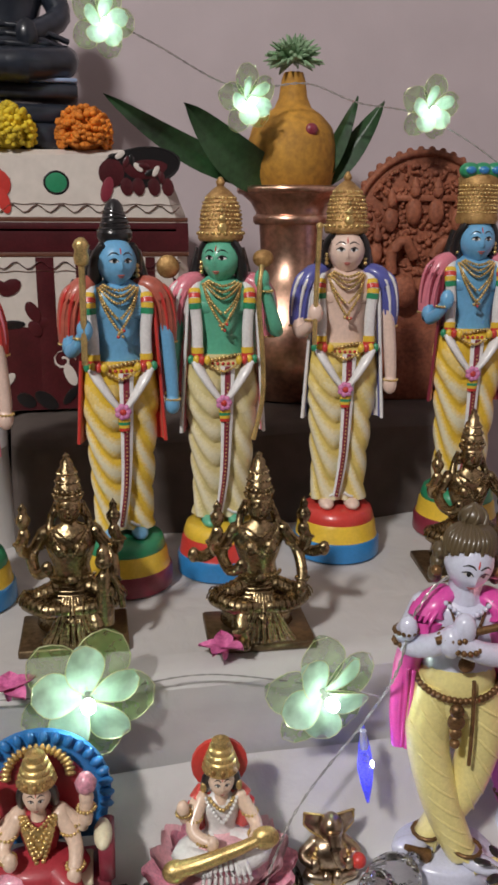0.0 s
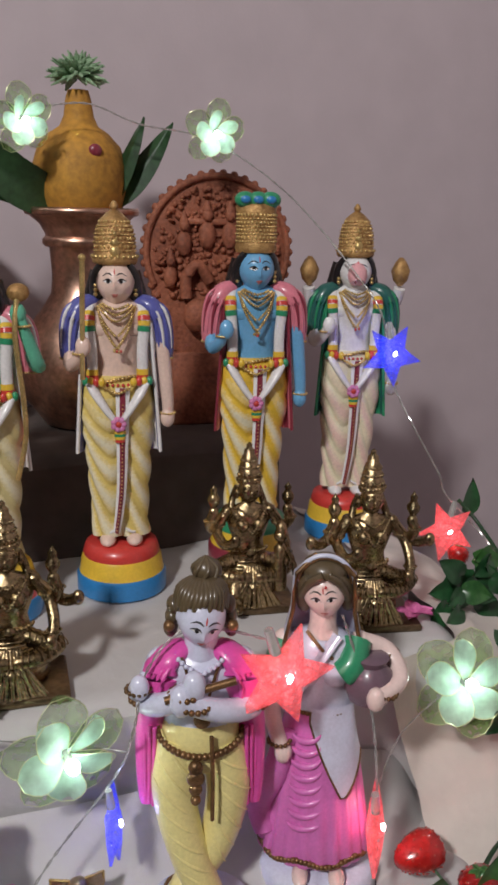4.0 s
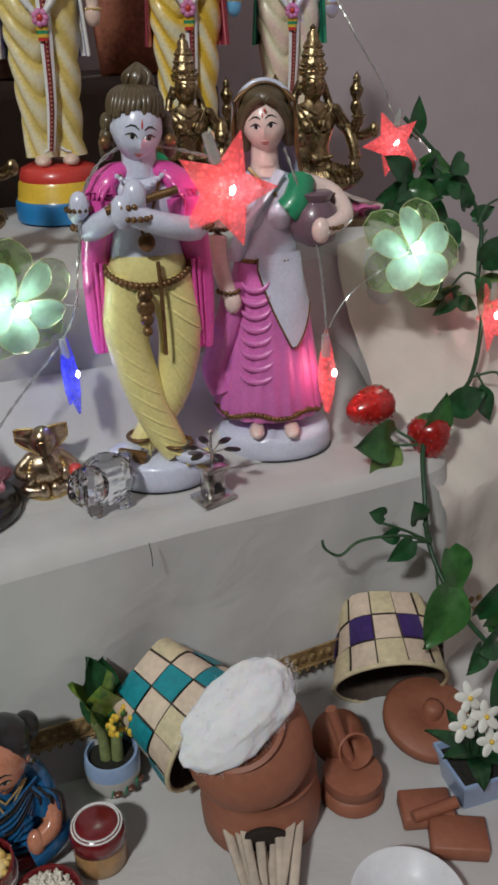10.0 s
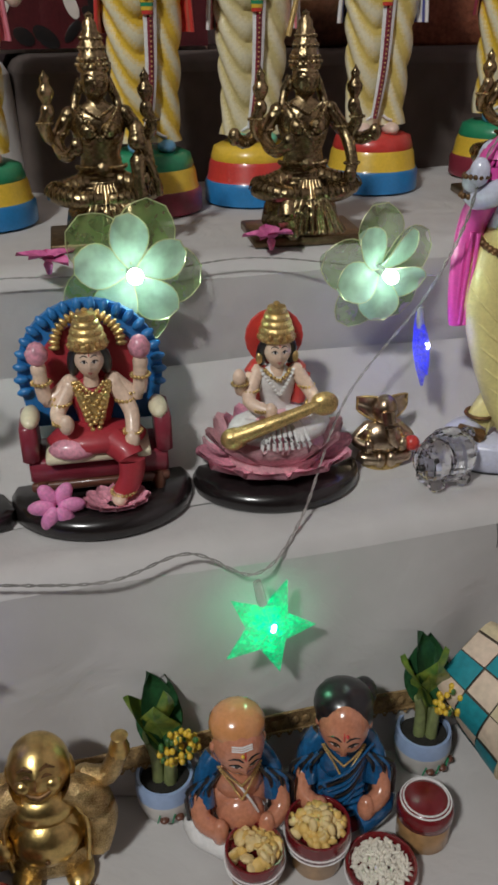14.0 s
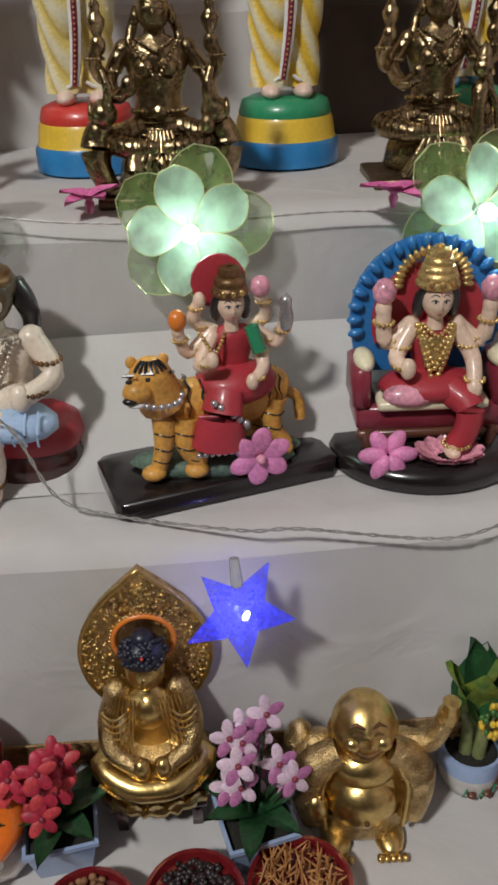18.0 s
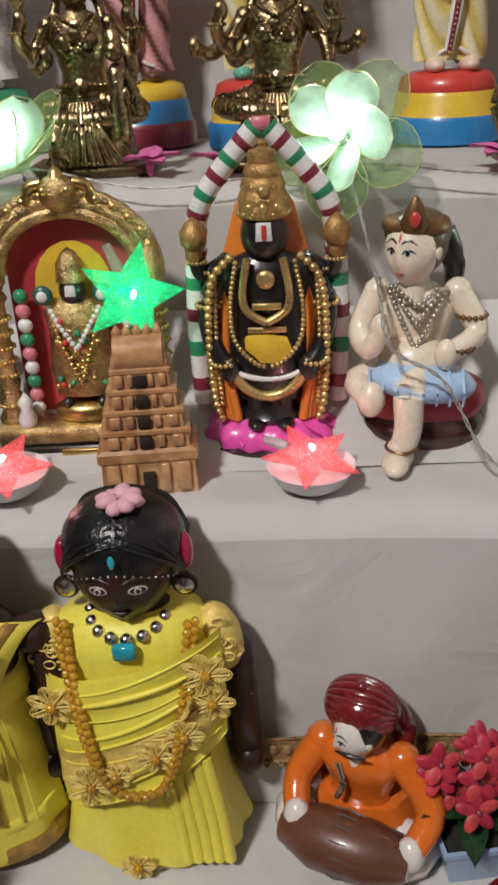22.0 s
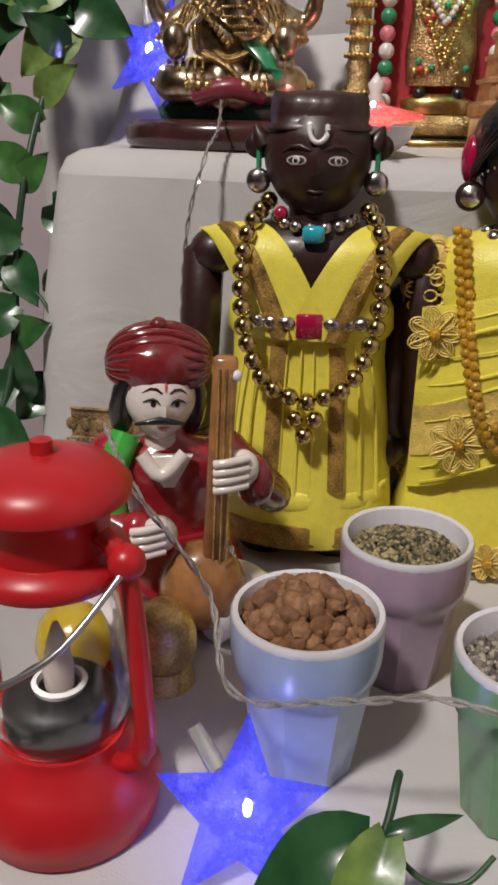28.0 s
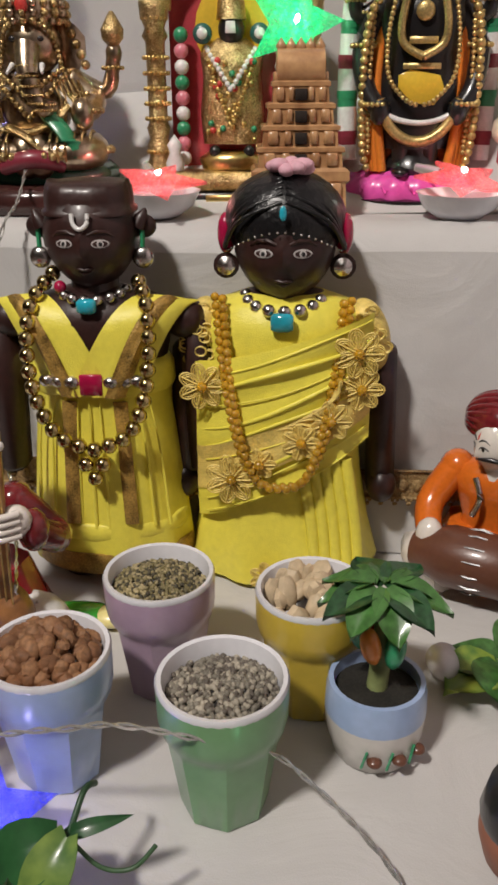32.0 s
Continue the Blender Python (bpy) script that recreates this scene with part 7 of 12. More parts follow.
def doll_head(s, z, w, m):
    """A carved wooden face with inlaid pale eyes."""
    at, patch = face_form(s, (0, -0.001, z), w, m, Matrix.Identity(3), (0.97, 0.90, 1.08), 1.25, 0.16)
    almond = [(0.175 * math.cos(a), 0.075 * math.sin(a)) for a in [0.5236 * i for i in range(12)]]
    disc = [(0.066 * math.cos(a), 0.066 * math.sin(a)) for a in [0.7854 * i for i in range(8)]]
    for k in (-1, 1):
        patch(k * 0.36, -0.03, almond, EYE_SILVER, 0.012)
        patch(k * 0.36, -0.03, [(0.82 * a, 0.72 * b) for a, b in almond], m, 0.022)
        patch(k * 0.36, -0.03, disc, EYE_SILVER, 0.036)
        patch(k * 0.36, -0.03, [(0.55 * a, 0.55 * b) for a, b in disc], BLACK, 0.05)
        s.tube([at(k * u, v, 0.004) for u, v in ((0.12, 0.12), (0.30, 0.185), (0.48, 0.17), (0.62, 0.08))], [0.03 * w, 0.045 * w, 0.04 * w, 0.015 * w], m, 6)
    s.tube([at(u, v, 0.006) for u, v in ((-0.20, -0.49), (-0.07, -0.475), (0, -0.49), (0.07, -0.475), (0.20, -0.49))], [0.01 * w, 0.04 * w, 0.03 * w, 0.04 * w, 0.01 * w], m, 6)
    s.tube([at(u, v, 0.004) for u, v in ((-0.15, -0.53), (0, -0.56), (0.15, -0.53))], [0.015 * w, 0.05 * w, 0.015 * w], m, 6)
    s.lathe([(0.62 * w, -1.5 * w), (0.5 * w, -1.05 * w), (0.5 * w, -0.6 * w)], m, (0, 0, z), 16)


def wooden_man():
    """A dark wooden doll in a sleeveless yellow satin dress with strings of beads, 0.208 m high."""
    s = Shape()
    for k in (-1, 1):
        s.lathe([(0.013, 0), (0.015, 0.004), (0.014, 0.03)], DOLL_WOOD, (k * 0.016, -0.002, 0), 14)
        s.box((k * 0.050, 0.002, 0.100), (0.017, 0.019, 0.09), DOLL_WOOD, Matrix.Rotation(k * -0.05, 3, "Y"), 0.3)
        s.ball((k * 0.043, 0.0, 0.140), (0.0115, 0.011, 0.010), DOLL_WOOD)
    s.lathe([(0.026, 0.02), (0.028, 0.09), (0.034, 0.125), (0.038, 0.142), (0.030, 0.151), (0.014, 0.156)], DOLL_WOOD, seg=22, sy=0.6)
    # dress
    s.lathe([(0.042, 0.010), (0.0425, 0.013), (0.040, 0.04), (0.037, 0.07), (0.034, 0.095), (0.034, 0.112), (0.0345, 0.118)], SATIN, (0, 0, 0), 56, 1, 0.66, fold=lambda a, z: 1 + 0.028 * math.sin(9 * a + 1.2) * max(0.1, 1 - z / 0.12) + 0.025 * math.sin(4 * a))
    s.lathe([(0.0428, 0.0095), (0.0438, 0.012), (0.043, 0.020), (0.0425, 0.021)], BROCADE, (0, 0, 0), 40, 1, 0.66)
    s.lathe([(0.0395, 0.028), (0.041, 0.030), (0.0405, 0.037), (0.0385, 0.038)], SATIN, (0, 0, 0), 40, 1, 0.67)
    for k in (-1, 1):
        s.tube(curve([(k * 0.0125, -0.0222, 0.104), (k * 0.0135, -0.0238, 0.075), (k * 0.015, -0.0262, 0.039)], 4), 0.0036, BROCADE, 8, flat=0.35)
        for i in range(5):
            x = 0.003 + 0.0068 * i
            s.tube(curve([(k * x * 0.85, -0.0232 + 0.0012 * i, 0.105), (k * x, -0.0246 + 0.0014 * i, 0.08), (k * x * 1.12, -0.0262 + 0.0016 * i, 0.036)], 4), [0.0003 + 0.0001 * j for j in range(9)], SATIN, 6)
        for m, w0, off in ((SATIN, 1.0, 0.0), (BROCADE, 0.34, 0.0012)):
            rows = []
            for i in range(13):
                f = i / 12
                z = 0.108 + 0.046 * math.sin(1.5 * f)
                cx, hw = 0.006 + 0.030 * f, (0.0165 - 0.0025 * f) * w0
                y0 = -0.0265 + 0.006 * f + 0.030 * max(0, f - 0.55) ** 1.3
                rows.append([(k * (cx + hw * u + (0.006 - 0.003 * f if w0 < 1 else 0)), y0 - off - 0.0004 * k + 0.007 * max(0, u) ** 2 + 0.0007 * math.sin(9 * u + 7 * f), z - 0.004 * max(0, u) * f) for u in (-1, -0.6, -0.2, 0.2, 0.6, 1)])
            s.grid(rows, m)
            s.grid([[(p[0], p[1] + 0.0012, p[2] - 0.0008) for p in r] for r in rows], m)
    s.lathe([(0.0355, 0.106), (0.037, 0.109), (0.0365, 0.118), (0.034, 0.122), (0.030, 0.122)], SATIN, (0, 0, 0), 36, 1, 0.66)
    s.box((0, -0.0262, 0.114), (0.011, 0.003, 0.0105), RUBY, bev=0.2)
    for k in (-1, 1):
        for i in range(3):
            s.ball((k * (0.0095 + 0.0062 * i), -0.0255 + 0.0012 * i, 0.115), (0.0042, 0.003, 0.0032), SILVER)
    # beads
    half = curve([(-0.020, -0.002, 0.162), (-0.0270, -0.019, 0.151), (-0.0285, -0.0285, 0.130), (-0.0255, -0.0315, 0.108), (-0.0165, -0.0325, 0.090), (0.0, -0.033, 0.083)], 6)
    s.beads(half + [Vector((-p.x, p.y, p.z)) for p in reversed(half[:-1])], 0.0040, GOLD_BEAD, 0.0076)
    for x, z in ((-0.0042, 0.0755), (0.0042, 0.0755), (0, 0.068)):
        s.ball((x, -0.033, z), 0.0039, GOLD_BEAD)
    s.beads([(0.0165 * math.sin(t), -0.0015 - 0.0185 * math.cos(t), 0.156 - 0.003 * math.cos(t)) for t in [-1.5 + 0.1 * i for i in range(31)]], 0.0028, SILVER, 0.0062)
    s.box((0, -0.0225, 0.151), (0.009, 0.005, 0.007), TURQ, bev=0.25)
    s.ball((-0.014, -0.013, 0.158), 0.003, RUBY)
    # head with carved hair and ears
    doll_head(s, 0.180, 0.0232, DOLL_WOOD)
    rows = []
    for z, w in ((0.1895, 0.0196), (0.1905, 0.0216), (0.1922, 0.0214), (0.1930, 0.0200), (0.1965, 0.0197), (0.2000, 0.0192), (0.2030, 0.0180), (0.2046, 0.0140), (0.2052, 0.0080), (0.2055, 0.0004)):
        row = []
        for j in range(44):
            a = 6.2832 * j / 44
            q = 1 / (abs(math.cos(a)) ** 3 + abs(math.sin(a)) ** 3) ** (1 / 3)
            q *= 1 + (0.03 * math.sin(18 * a) + 0.05 * noise.noise(Vector((3 * math.cos(a), 3 * math.sin(a), 90 * z))) if z > 0.1935 else 0)
            row.append((w * q * math.cos(a), 0.0015 + 0.94 * w * q * math.sin(a), z + (0.0022 * abs(math.cos(a)) ** 8 if 0.199 < z < 0.204 else 0)))
        rows.append(row)
    s.grid(rows, DOLL_WOOD, True, (False, True))
    for k in (-1, 1):
        s.lathe([(0.0042, 0), (0.0035, 0.004), (0.0012, 0.0085), (0, 0.0095)], DOLL_WOOD, (k * 0.0225, -0.002, 0.184), 8, rot=Matrix.Rotation(k * 0.45, 3, "Y"))
    s.tube(curve([(-0.0036, -0.0212, 0.1925), (-0.0028, -0.0226, 0.188), (0.0, -0.0232, 0.186), (0.0030, -0.0226, 0.188), (0.0036, -0.0212, 0.1925)], 4), 0.0011, WHITE, 6)
    for k in (-1, 1):
        s.ball((k * 0.025, 0.0, 0.184), (0.006, 0.003, 0.0055), DOLL_WOOD)
        s.ball((k * 0.0245, -0.004, 0.170), (0.0052, 0.003, 0.0052), SILVER)
        s.tube([(k * 0.0245, -0.003, 0.185), (k * 0.0245, -0.004, 0.173)], 0.0012, GREEN, 5)
    return s.done("wooden_man_doll")


def wooden_woman():
    """A dark wooden doll in a yellow sari with lace flowers, 0.21 m high."""
    s = Shape()
    for k in (-1, 1):
        s.box((k * 0.050, 0.004, 0.088), (0.015, 0.018, 0.08), DOLL_WOOD, Matrix.Rotation(k * -0.04, 3, "Y"), 0.3)
        s.ball((k * 0.052, 0.0, 0.05), (0.008, 0.009, 0.010), DOLL_WOOD)
        s.ball((k * 0.0415, 0.0, 0.131), (0.0105, 0.012, 0.019), LACE, Matrix.Rotation(k * -0.25, 3, "Y"), 18, 14)
        q = random.Random(60 + k)
        for i in range(34):
            a, h = q.uniform(-2.6, 0.3), q.uniform(-0.8, 0.8)
            cx, cy, cz = k * (0.0415 + 0.0105 * math.sqrt(1 - h * h) * math.cos(a) * -1), 0.012 * math.sqrt(1 - h * h) * math.sin(a), 0.131 + 0.019 * h
            s.tube([(cx + 0.0028 * math.cos(u), cy - 0.0008, cz + 0.0024 * math.sin(u)) for u in [0.63 * j for j in range(11)]], 0.0005, LACE, 4)
    s.lathe([(0.028, 0.02), (0.03, 0.1), (0.036, 0.135), (0.028, 0.150), (0.013, 0.155)], DOLL_WOOD, seg=22, sy=0.6)
    s.lathe([(0.050, 0.004), (0.0505, 0.007), (0.045, 0.03), (0.040, 0.06), (0.037, 0.09), (0.037, 0.115), (0.040, 0.135), (0.034, 0.148), (0.020, 0.153)], SATIN, (0, 0, 0), 56, 1, 0.62, fold=lambda a, z: 1 + 0.05 * math.sin(9 * a + 30 * z) * max(0.12, 1 - z / 0.09))
    for i in range(5):
        x = 0.016 + 0.0055 * i
        s.tube(curve([(x - 0.006, -0.0235, 0.075), (x, -0.0265, 0.04), (x + 0.003, -0.029, 0.008)], 5), 0.0032, SATIN, 8)
    # drape across the breast
    for m, v0, v1, off in ((SATIN, 0.0, 1.0, 0.0), (LACE, 0.52, 0.80, 0.0012)):
        rows = []
        for i in range(22):
            v = v0 + (v1 - v0) * i / 21
            row = []
            for j in range(21):
                x = 0.043 - 0.086 * j / 20
                row.append((x, -0.031 * math.sqrt(max(0.05, 1 - (x / 0.0475) ** 2)) - off - 0.0009 * math.sin(19 * v + 30 * x) - 0.002 * v, 0.146 - (0.30 + 0.25 * v) * (0.043 - x) - 0.062 * v))
            rows.append(row)
        s.grid(rows, m)
        s.grid([[(p[0], p[1] + 0.002, p[2]) for p in r] for r in rows], m)
    # lace flowers
    for cx, cz, r in ((-0.038, 0.112, 0.0115), (0.036, 0.130, 0.012), (-0.024, 0.066, 0.013), (0.010, 0.088, 0.009), (0.024, 0.098, 0.010), (0.038, 0.112, 0.0105), (-0.010, 0.076, 0.008), (-0.006, 0.012, 0.009)):
        y = -0.0325 * math.sqrt(max(0.15, 1 - (cx / 0.052) ** 2)) - 0.003
        for i in range(7):
            a = i * 0.898
            for w in (1.0, 0.72, 0.42):
                loop = []
                for j in range(13):
                    t = 6.2832 * j / 12
                    u, v = 0.60 * r + 0.42 * w * r * math.cos(t), 0.30 * w * r * math.sin(t)
                    loop.append((cx + u * math.cos(a) - v * math.sin(a), y - 0.0006 * w, cz + u * math.sin(a) + v * math.cos(a)))
                s.tube(loop, 0.00042, LACE, 4)
            s.tube([(cx, y - 0.0015, cz), (cx + 0.95 * r * math.cos(a), y - 0.001, cz + 0.95 * r * math.sin(a))], 0.0005, LACE, 4)
        s.ball((cx, y - 0.002, cz), 0.0026, AMBER)
    for i in range(9):
        v = 0.06 + 0.115 * i
        s.tube([(x, -0.0315 * math.sqrt(max(0.05, 1 - (x / 0.0475) ** 2)) - 0.0005 - 0.002 * v, 0.146 - (0.30 + 0.25 * v) * (0.043 - x) - 0.062 * v + 0.0015 * math.sin(60 * x + 2 * i)) for x in [0.042 - 0.0042 * j for j in range(20)]], [0.0004 + 0.0013 * math.sin(math.pi * j / 19) * (0.5 + 0.5 * math.sin(2.3 * i)) ** 2 for j in range(20)], SATIN, 6)
    for i in range(7):
        s.tube(curve([(-0.012, -0.031, 0.088), (0.004 + 0.003 * i, -0.032, 0.094 + 0.002 * i), (0.016 + 0.002 * i, -0.031, 0.088 + 0.005 * i)], 4), 0.0009, LACE, 5)
    line = []
    for i in range(41):
        u = -1 + i / 20
        line.append((0.0285 * u, -0.0375 + 0.022 * abs(u) ** 5, 0.152 - 0.088 * (1 - abs(u) ** 3.2)))
    s.beads(line, 0.0024, AMBER, 0.0042)
    s.beads([(p[0] * 1.13, p[1] + 0.0006, p[2] + 0.001) for p in line], 0.0022, AMBER, 0.0042)
    s.beads([(0.0185 * math.sin(t), -0.003 - 0.020 * math.cos(t), 0.152 - 0.004 * math.cos(t)) for t in [-1.5 + 0.1 * i for i in range(31)]], 0.0032, SILVER, 0.0075)
    s.box((0.0, -0.0265, 0.144), (0.0105, 0.005, 0.0085), TURQ, bev=0.25)
    doll_head(s, 0.1755, 0.0250, DOLL_WOOD)
    s.ball((0, 0.0030, 0.186), (0.0288, 0.0266, 0.0232), HAIR_CAP, None, 28, 16)
    for k in (-1, 1):
        for i in range(15):
            y0 = -0.0205 + 0.0026 * i
            top = Vector((k * 0.0008, y0, 0.186 + 0.0232 * math.sqrt(max(0.0, 1 - ((y0 - 0.0035) / 0.0272) ** 2))))
            low = Vector((k * 0.0280, max(-0.0075, y0 + 0.006), 0.1745 + 0.0004 * i))
            mid = Vector((k * 0.0195, y0 + 0.002 - 0.0006 * max(0, 3 - i), 0.2000 - 0.0022 * max(0, 5 - i)))
            s.tube(curve([top, mid, low], 6), 0.0010, HAIR_CAP, 6)
    s.beads([(0.0275 * math.sin(t), 0.001 - 0.0265 * math.cos(t), 0.1845 - 0.012 * abs(math.sin(t)) ** 2) for t in [-1.35 + 0.1 * i for i in range(28)]], 0.0006, SILVER, 0.0036)
    s.ball((0.0, -0.0275, 0.193), (0.0016, 0.0012, 0.0035), TURQ, None, 6, 5)
    ROSE = paint("pale_pink_rose", (0.75, 0.42, 0.50), 0.0, 0.6)
    for i in range(9):
        a = i * 0.75
        s.ball((0.002 + 0.006 * math.cos(a), -0.004 + 0.006 * math.sin(a), 0.2095 + 0.001 * (i % 3)), (0.0055, 0.004, 0.003), ROSE, Matrix.Rotation(a, 3, "Z"), 8, 6)
    for k in (-1, 1):
        s.ball((k * 0.0278, 0.0, 0.180), (0.0045, 0.006, 0.010), RUBY)
        s.lathe([(0.0040, -0.001), (0.0044, 0.0015), (0.002, 0.003), (0, 0.0035)], SILVER, (k * 0.0275, -0.006, 0.166), 14, rot=Matrix.Rotation(radians(90), 3, "X"))
        s.lathe([(0.0058, -0.001), (0.0062, 0.001), (0.0046, 0.0015)], DOLL_WOOD, (k * 0.0275, -0.005, 0.166), 16, rot=Matrix.Rotation(radians(90), 3, "X"))
    return s.done("wooden_woman_doll")


put(wooden_man(), -0.518, 0.350, Z0, 3, 1.0, "dark wooden doll in yellow satin with gold beads", "doll", "pair of wooden dolls")
put(wooden_woman(), -0.427, 0.358, Z0, 1, 1.0, "dark wooden doll in yellow lace-trimmed sari", "doll", "pair of wooden dolls")

CERAMIC_WHITE = paint("white_glazed_skin", (0.78, 0.72, 0.66), 0.7, 0.2, 0.04)
TURBAN = paint("maroon_turban_glaze", (0.19, 0.018, 0.022), 0.9, 0.12, 0.2)
RED_GLAZE = paint("red_glaze", (0.36, 0.02, 0.03), 0.8, 0.2)
GREEN_SCARF = paint("bright_green_glaze", (0.05, 0.42, 0.05), 0.7, 0.25)
ORANGE_GLAZE = paint("orange_glaze", (0.72, 0.16, 0.02), 0.8, 0.2)
LUTE_WOOD = mat("lute_wood", (0.38, 0.17, 0.06), 0.3, vary=0.25, scale=60, bump=0.15, coat=0.5)


def turban(s, c, r):
    c = Vector(c)
    s.ball(c, (1.12 * r, 1.05 * r, 0.85 * r), TURBAN, None, 18, 12)
    for i in range(9):
        t = i * 0.33 - 0.2
        s.tube([c + Matrix.Rotation(t, 3, "X") @ Vector((1.12 * r * math.cos(a), 0.30 * r * math.sin(a), 0.80 * r * abs(math.sin(a)) ** 0.8)) for a in [0.16 * j for j in range(20)]], 0.12 * r, TURBAN, 7)
    s.ball(c + Vector((0, -0.1 * r, 0.9 * r)), (0.2 * r, 0.2 * r, 0.18 * r), TURBAN)


def lute_player():
    s = Shape()
    s.lathe([(0.030, 0), (0.033, 0.006), (0.027, 0.022), (0.022, 0.04)], RED_GLAZE, (0, 0.004, 0), 22, 1.1, 0.75, fold=folds(8, 0.05))
    for k in (-1, 1):
        s.tube(curve([(k * 0.008, 0, 0.016), (k * 0.032, -0.012, 0.015), (k * 0.014, -0.026, 0.012)], 5), 0.011, WHITE, 10)
    body(s, 0.034, 0.046, 0.023, RED_GLAZE)
    s.slab([(-0.002, 0), (0.002, 0), (0.009, 0.013), (-0.009, 0.013)], 0.003, CERAMIC_WHITE, pose(0, -0.0135, 0.064, 90, 0, 0))
    arm(s, [(-0.022, 0, 0.072), (-0.032, -0.010, 0.055), (-0.012, -0.024, 0.048)], 0.0088, RED_GLAZE)
    arm(s, [(0.022, 0, 0.072), (0.040, -0.010, 0.058), (0.032, -0.023, 0.069)], 0.0088, TURBAN)
    s.tube(curve([(-0.010, -0.0165, 0.078), (-0.003, -0.019, 0.070), (0.006, -0.0165, 0.078)], 4), 0.0028, CERAMIC_WHITE, 8)
    for x, z in ((0.026, 0.076), (-0.004, 0.050)):
        s.ball((x, -0.027, z), (0.0070, 0.0055, 0.0075), CERAMIC_WHITE, None, 12, 8)
        for i in range(4):
            s.tube(curve([(x + 0.002, -0.031, z + 0.0055 - 0.0034 * i), (x - 0.005, -0.0335, z + 0.0050 - 0.0034 * i), (x - 0.010, -0.0325, z + 0.0040 - 0.0034 * i)], 3), 0.0017, CERAMIC_WHITE, 7)
    s.tube(curve([(-0.016, -0.006, 0.082), (-0.022, -0.014, 0.065), (-0.020, -0.018, 0.045)], 4), 0.006, GREEN_SCARF, 10)
    s.box((0.018, -0.028, 0.076), (0.0085, 0.006, 0.085), LUTE_WOOD, Matrix.Rotation(0.05, 3, "Y"), 0.2)
    for i in range(3):
        s.tube([(0.0155 + 0.0025 * i, -0.0315, 0.03), (0.0178 + 0.0022 * i, -0.0315, 0.115)], 0.0004, GOLD, 4)
    s.ball((0.012, -0.024, 0.026), (0.017, 0.013, 0.019), LUTE_WOOD)
    s.ball((0.0235, -0.03, 0.112), 0.0022, WHITE)
    head(s, (-0.003, -0.004, 0.096), 0.0155, CERAMIC_WHITE, BLACK, turn=0.15, tilt=0.08, size=(0.88, 0.90, 1.04))
    s.tube([(-0.012, -0.0185, 0.0905), (-0.003, -0.0205, 0.0925), (0.006, -0.0185, 0.0905)], [0.0006, 0.0016, 0.0006], BLACK, 6)
    turban(s, (-0.003, 0.001, 0.108), 0.0165)
    return s.done("lute_player_figurine")


def drummer():
    s = Shape()
    s.lathe([(0.033, 0), (0.035, 0.006), (0.028, 0.02), (0.022, 0.034)], ORANGE_GLAZE, (0, 0.004, 0), 22, 1.1, 0.75, fold=folds(7, 0.05))
    for k in (-1, 1):
        s.tube(curve([(k * 0.008, 0, 0.014), (k * 0.036, -0.010, 0.014), (k * 0.014, -0.026, 0.012)], 5), 0.011, CERAMIC_WHITE, 10)
    body(s, 0.028, 0.044, 0.024, ORANGE_GLAZE)
    arm(s, [(-0.021, 0, 0.064), (-0.031, -0.012, 0.045), (-0.026, -0.028, 0.034)], 0.009, ORANGE_GLAZE, CERAMIC_WHITE)
    arm(s, [(0.022, 0, 0.065), (0.040, -0.010, 0.045), (0.034, -0.026, 0.030)], 0.009, ORANGE_GLAZE, CERAMIC_WHITE)
    s.tube([(-0.032, -0.026, 0.024), (-0.014, -0.030, 0.026), (0.014, -0.030, 0.026), (0.032, -0.026, 0.024)], [0.011, 0.0165, 0.0165, 0.011], BROWN, 18)
    for i in range(14):
        a = 2 * math.pi * i / 14
        s.tube([(-0.028, -0.027 + 0.0125 * math.cos(a), 0.0245 + 0.0125 * math.sin(a)), (0, -0.030 + 0.0172 * math.cos(a), 0.026 + 0.0172 * math.sin(a)), (0.028, -0.027 + 0.0125 * math.cos(a), 0.0245 + 0.0125 * math.sin(a))], 0.0005, BLACK, 4)
    for k in (-1, 1):
        s.ball((k * 0.033, -0.026, 0.024), (0.002, 0.0095, 0.0095), CERAMIC_WHITE)
    s.tube(curve([(-0.008, -0.015, 0.066), (-0.004, -0.0185, 0.056), (-0.007, -0.019, 0.046)], 4), 0.0018, SILVER, 6)
    head(s, (0, -0.008, 0.084), 0.0142, CERAMIC_WHITE, BLACK, turn=-0.75, nod=0.15, locks=False)
    s.tube([(-0.008, -0.0195, 0.0785), (0, -0.0215, 0.080), (0.008, -0.0195, 0.0785)], [0.0006, 0.0015, 0.0006], BLACK, 6)
    turban(s, (0, 0.0, 0.094), 0.016)
    s.tube(curve([(0.010, 0.012, 0.09), (0.019, 0.012, 0.075), (0.020, 0.010, 0.058)], 4), [0.006, 0.0065, 0.007, 0.007, 0.007, 0.0065, 0.006, 0.005, 0.003], TURBAN, 9)
    return s.done("drummer_figurine")


put(lute_player(), -0.566, 0.278, Z0, 14, 1.0, "glazed ceramic lute player in maroon turban", "figurine")
put(drummer(), -0.317, 0.352, Z0, -22, 0.97, "glazed ceramic drummer in orange with maroon turban", "figurine")


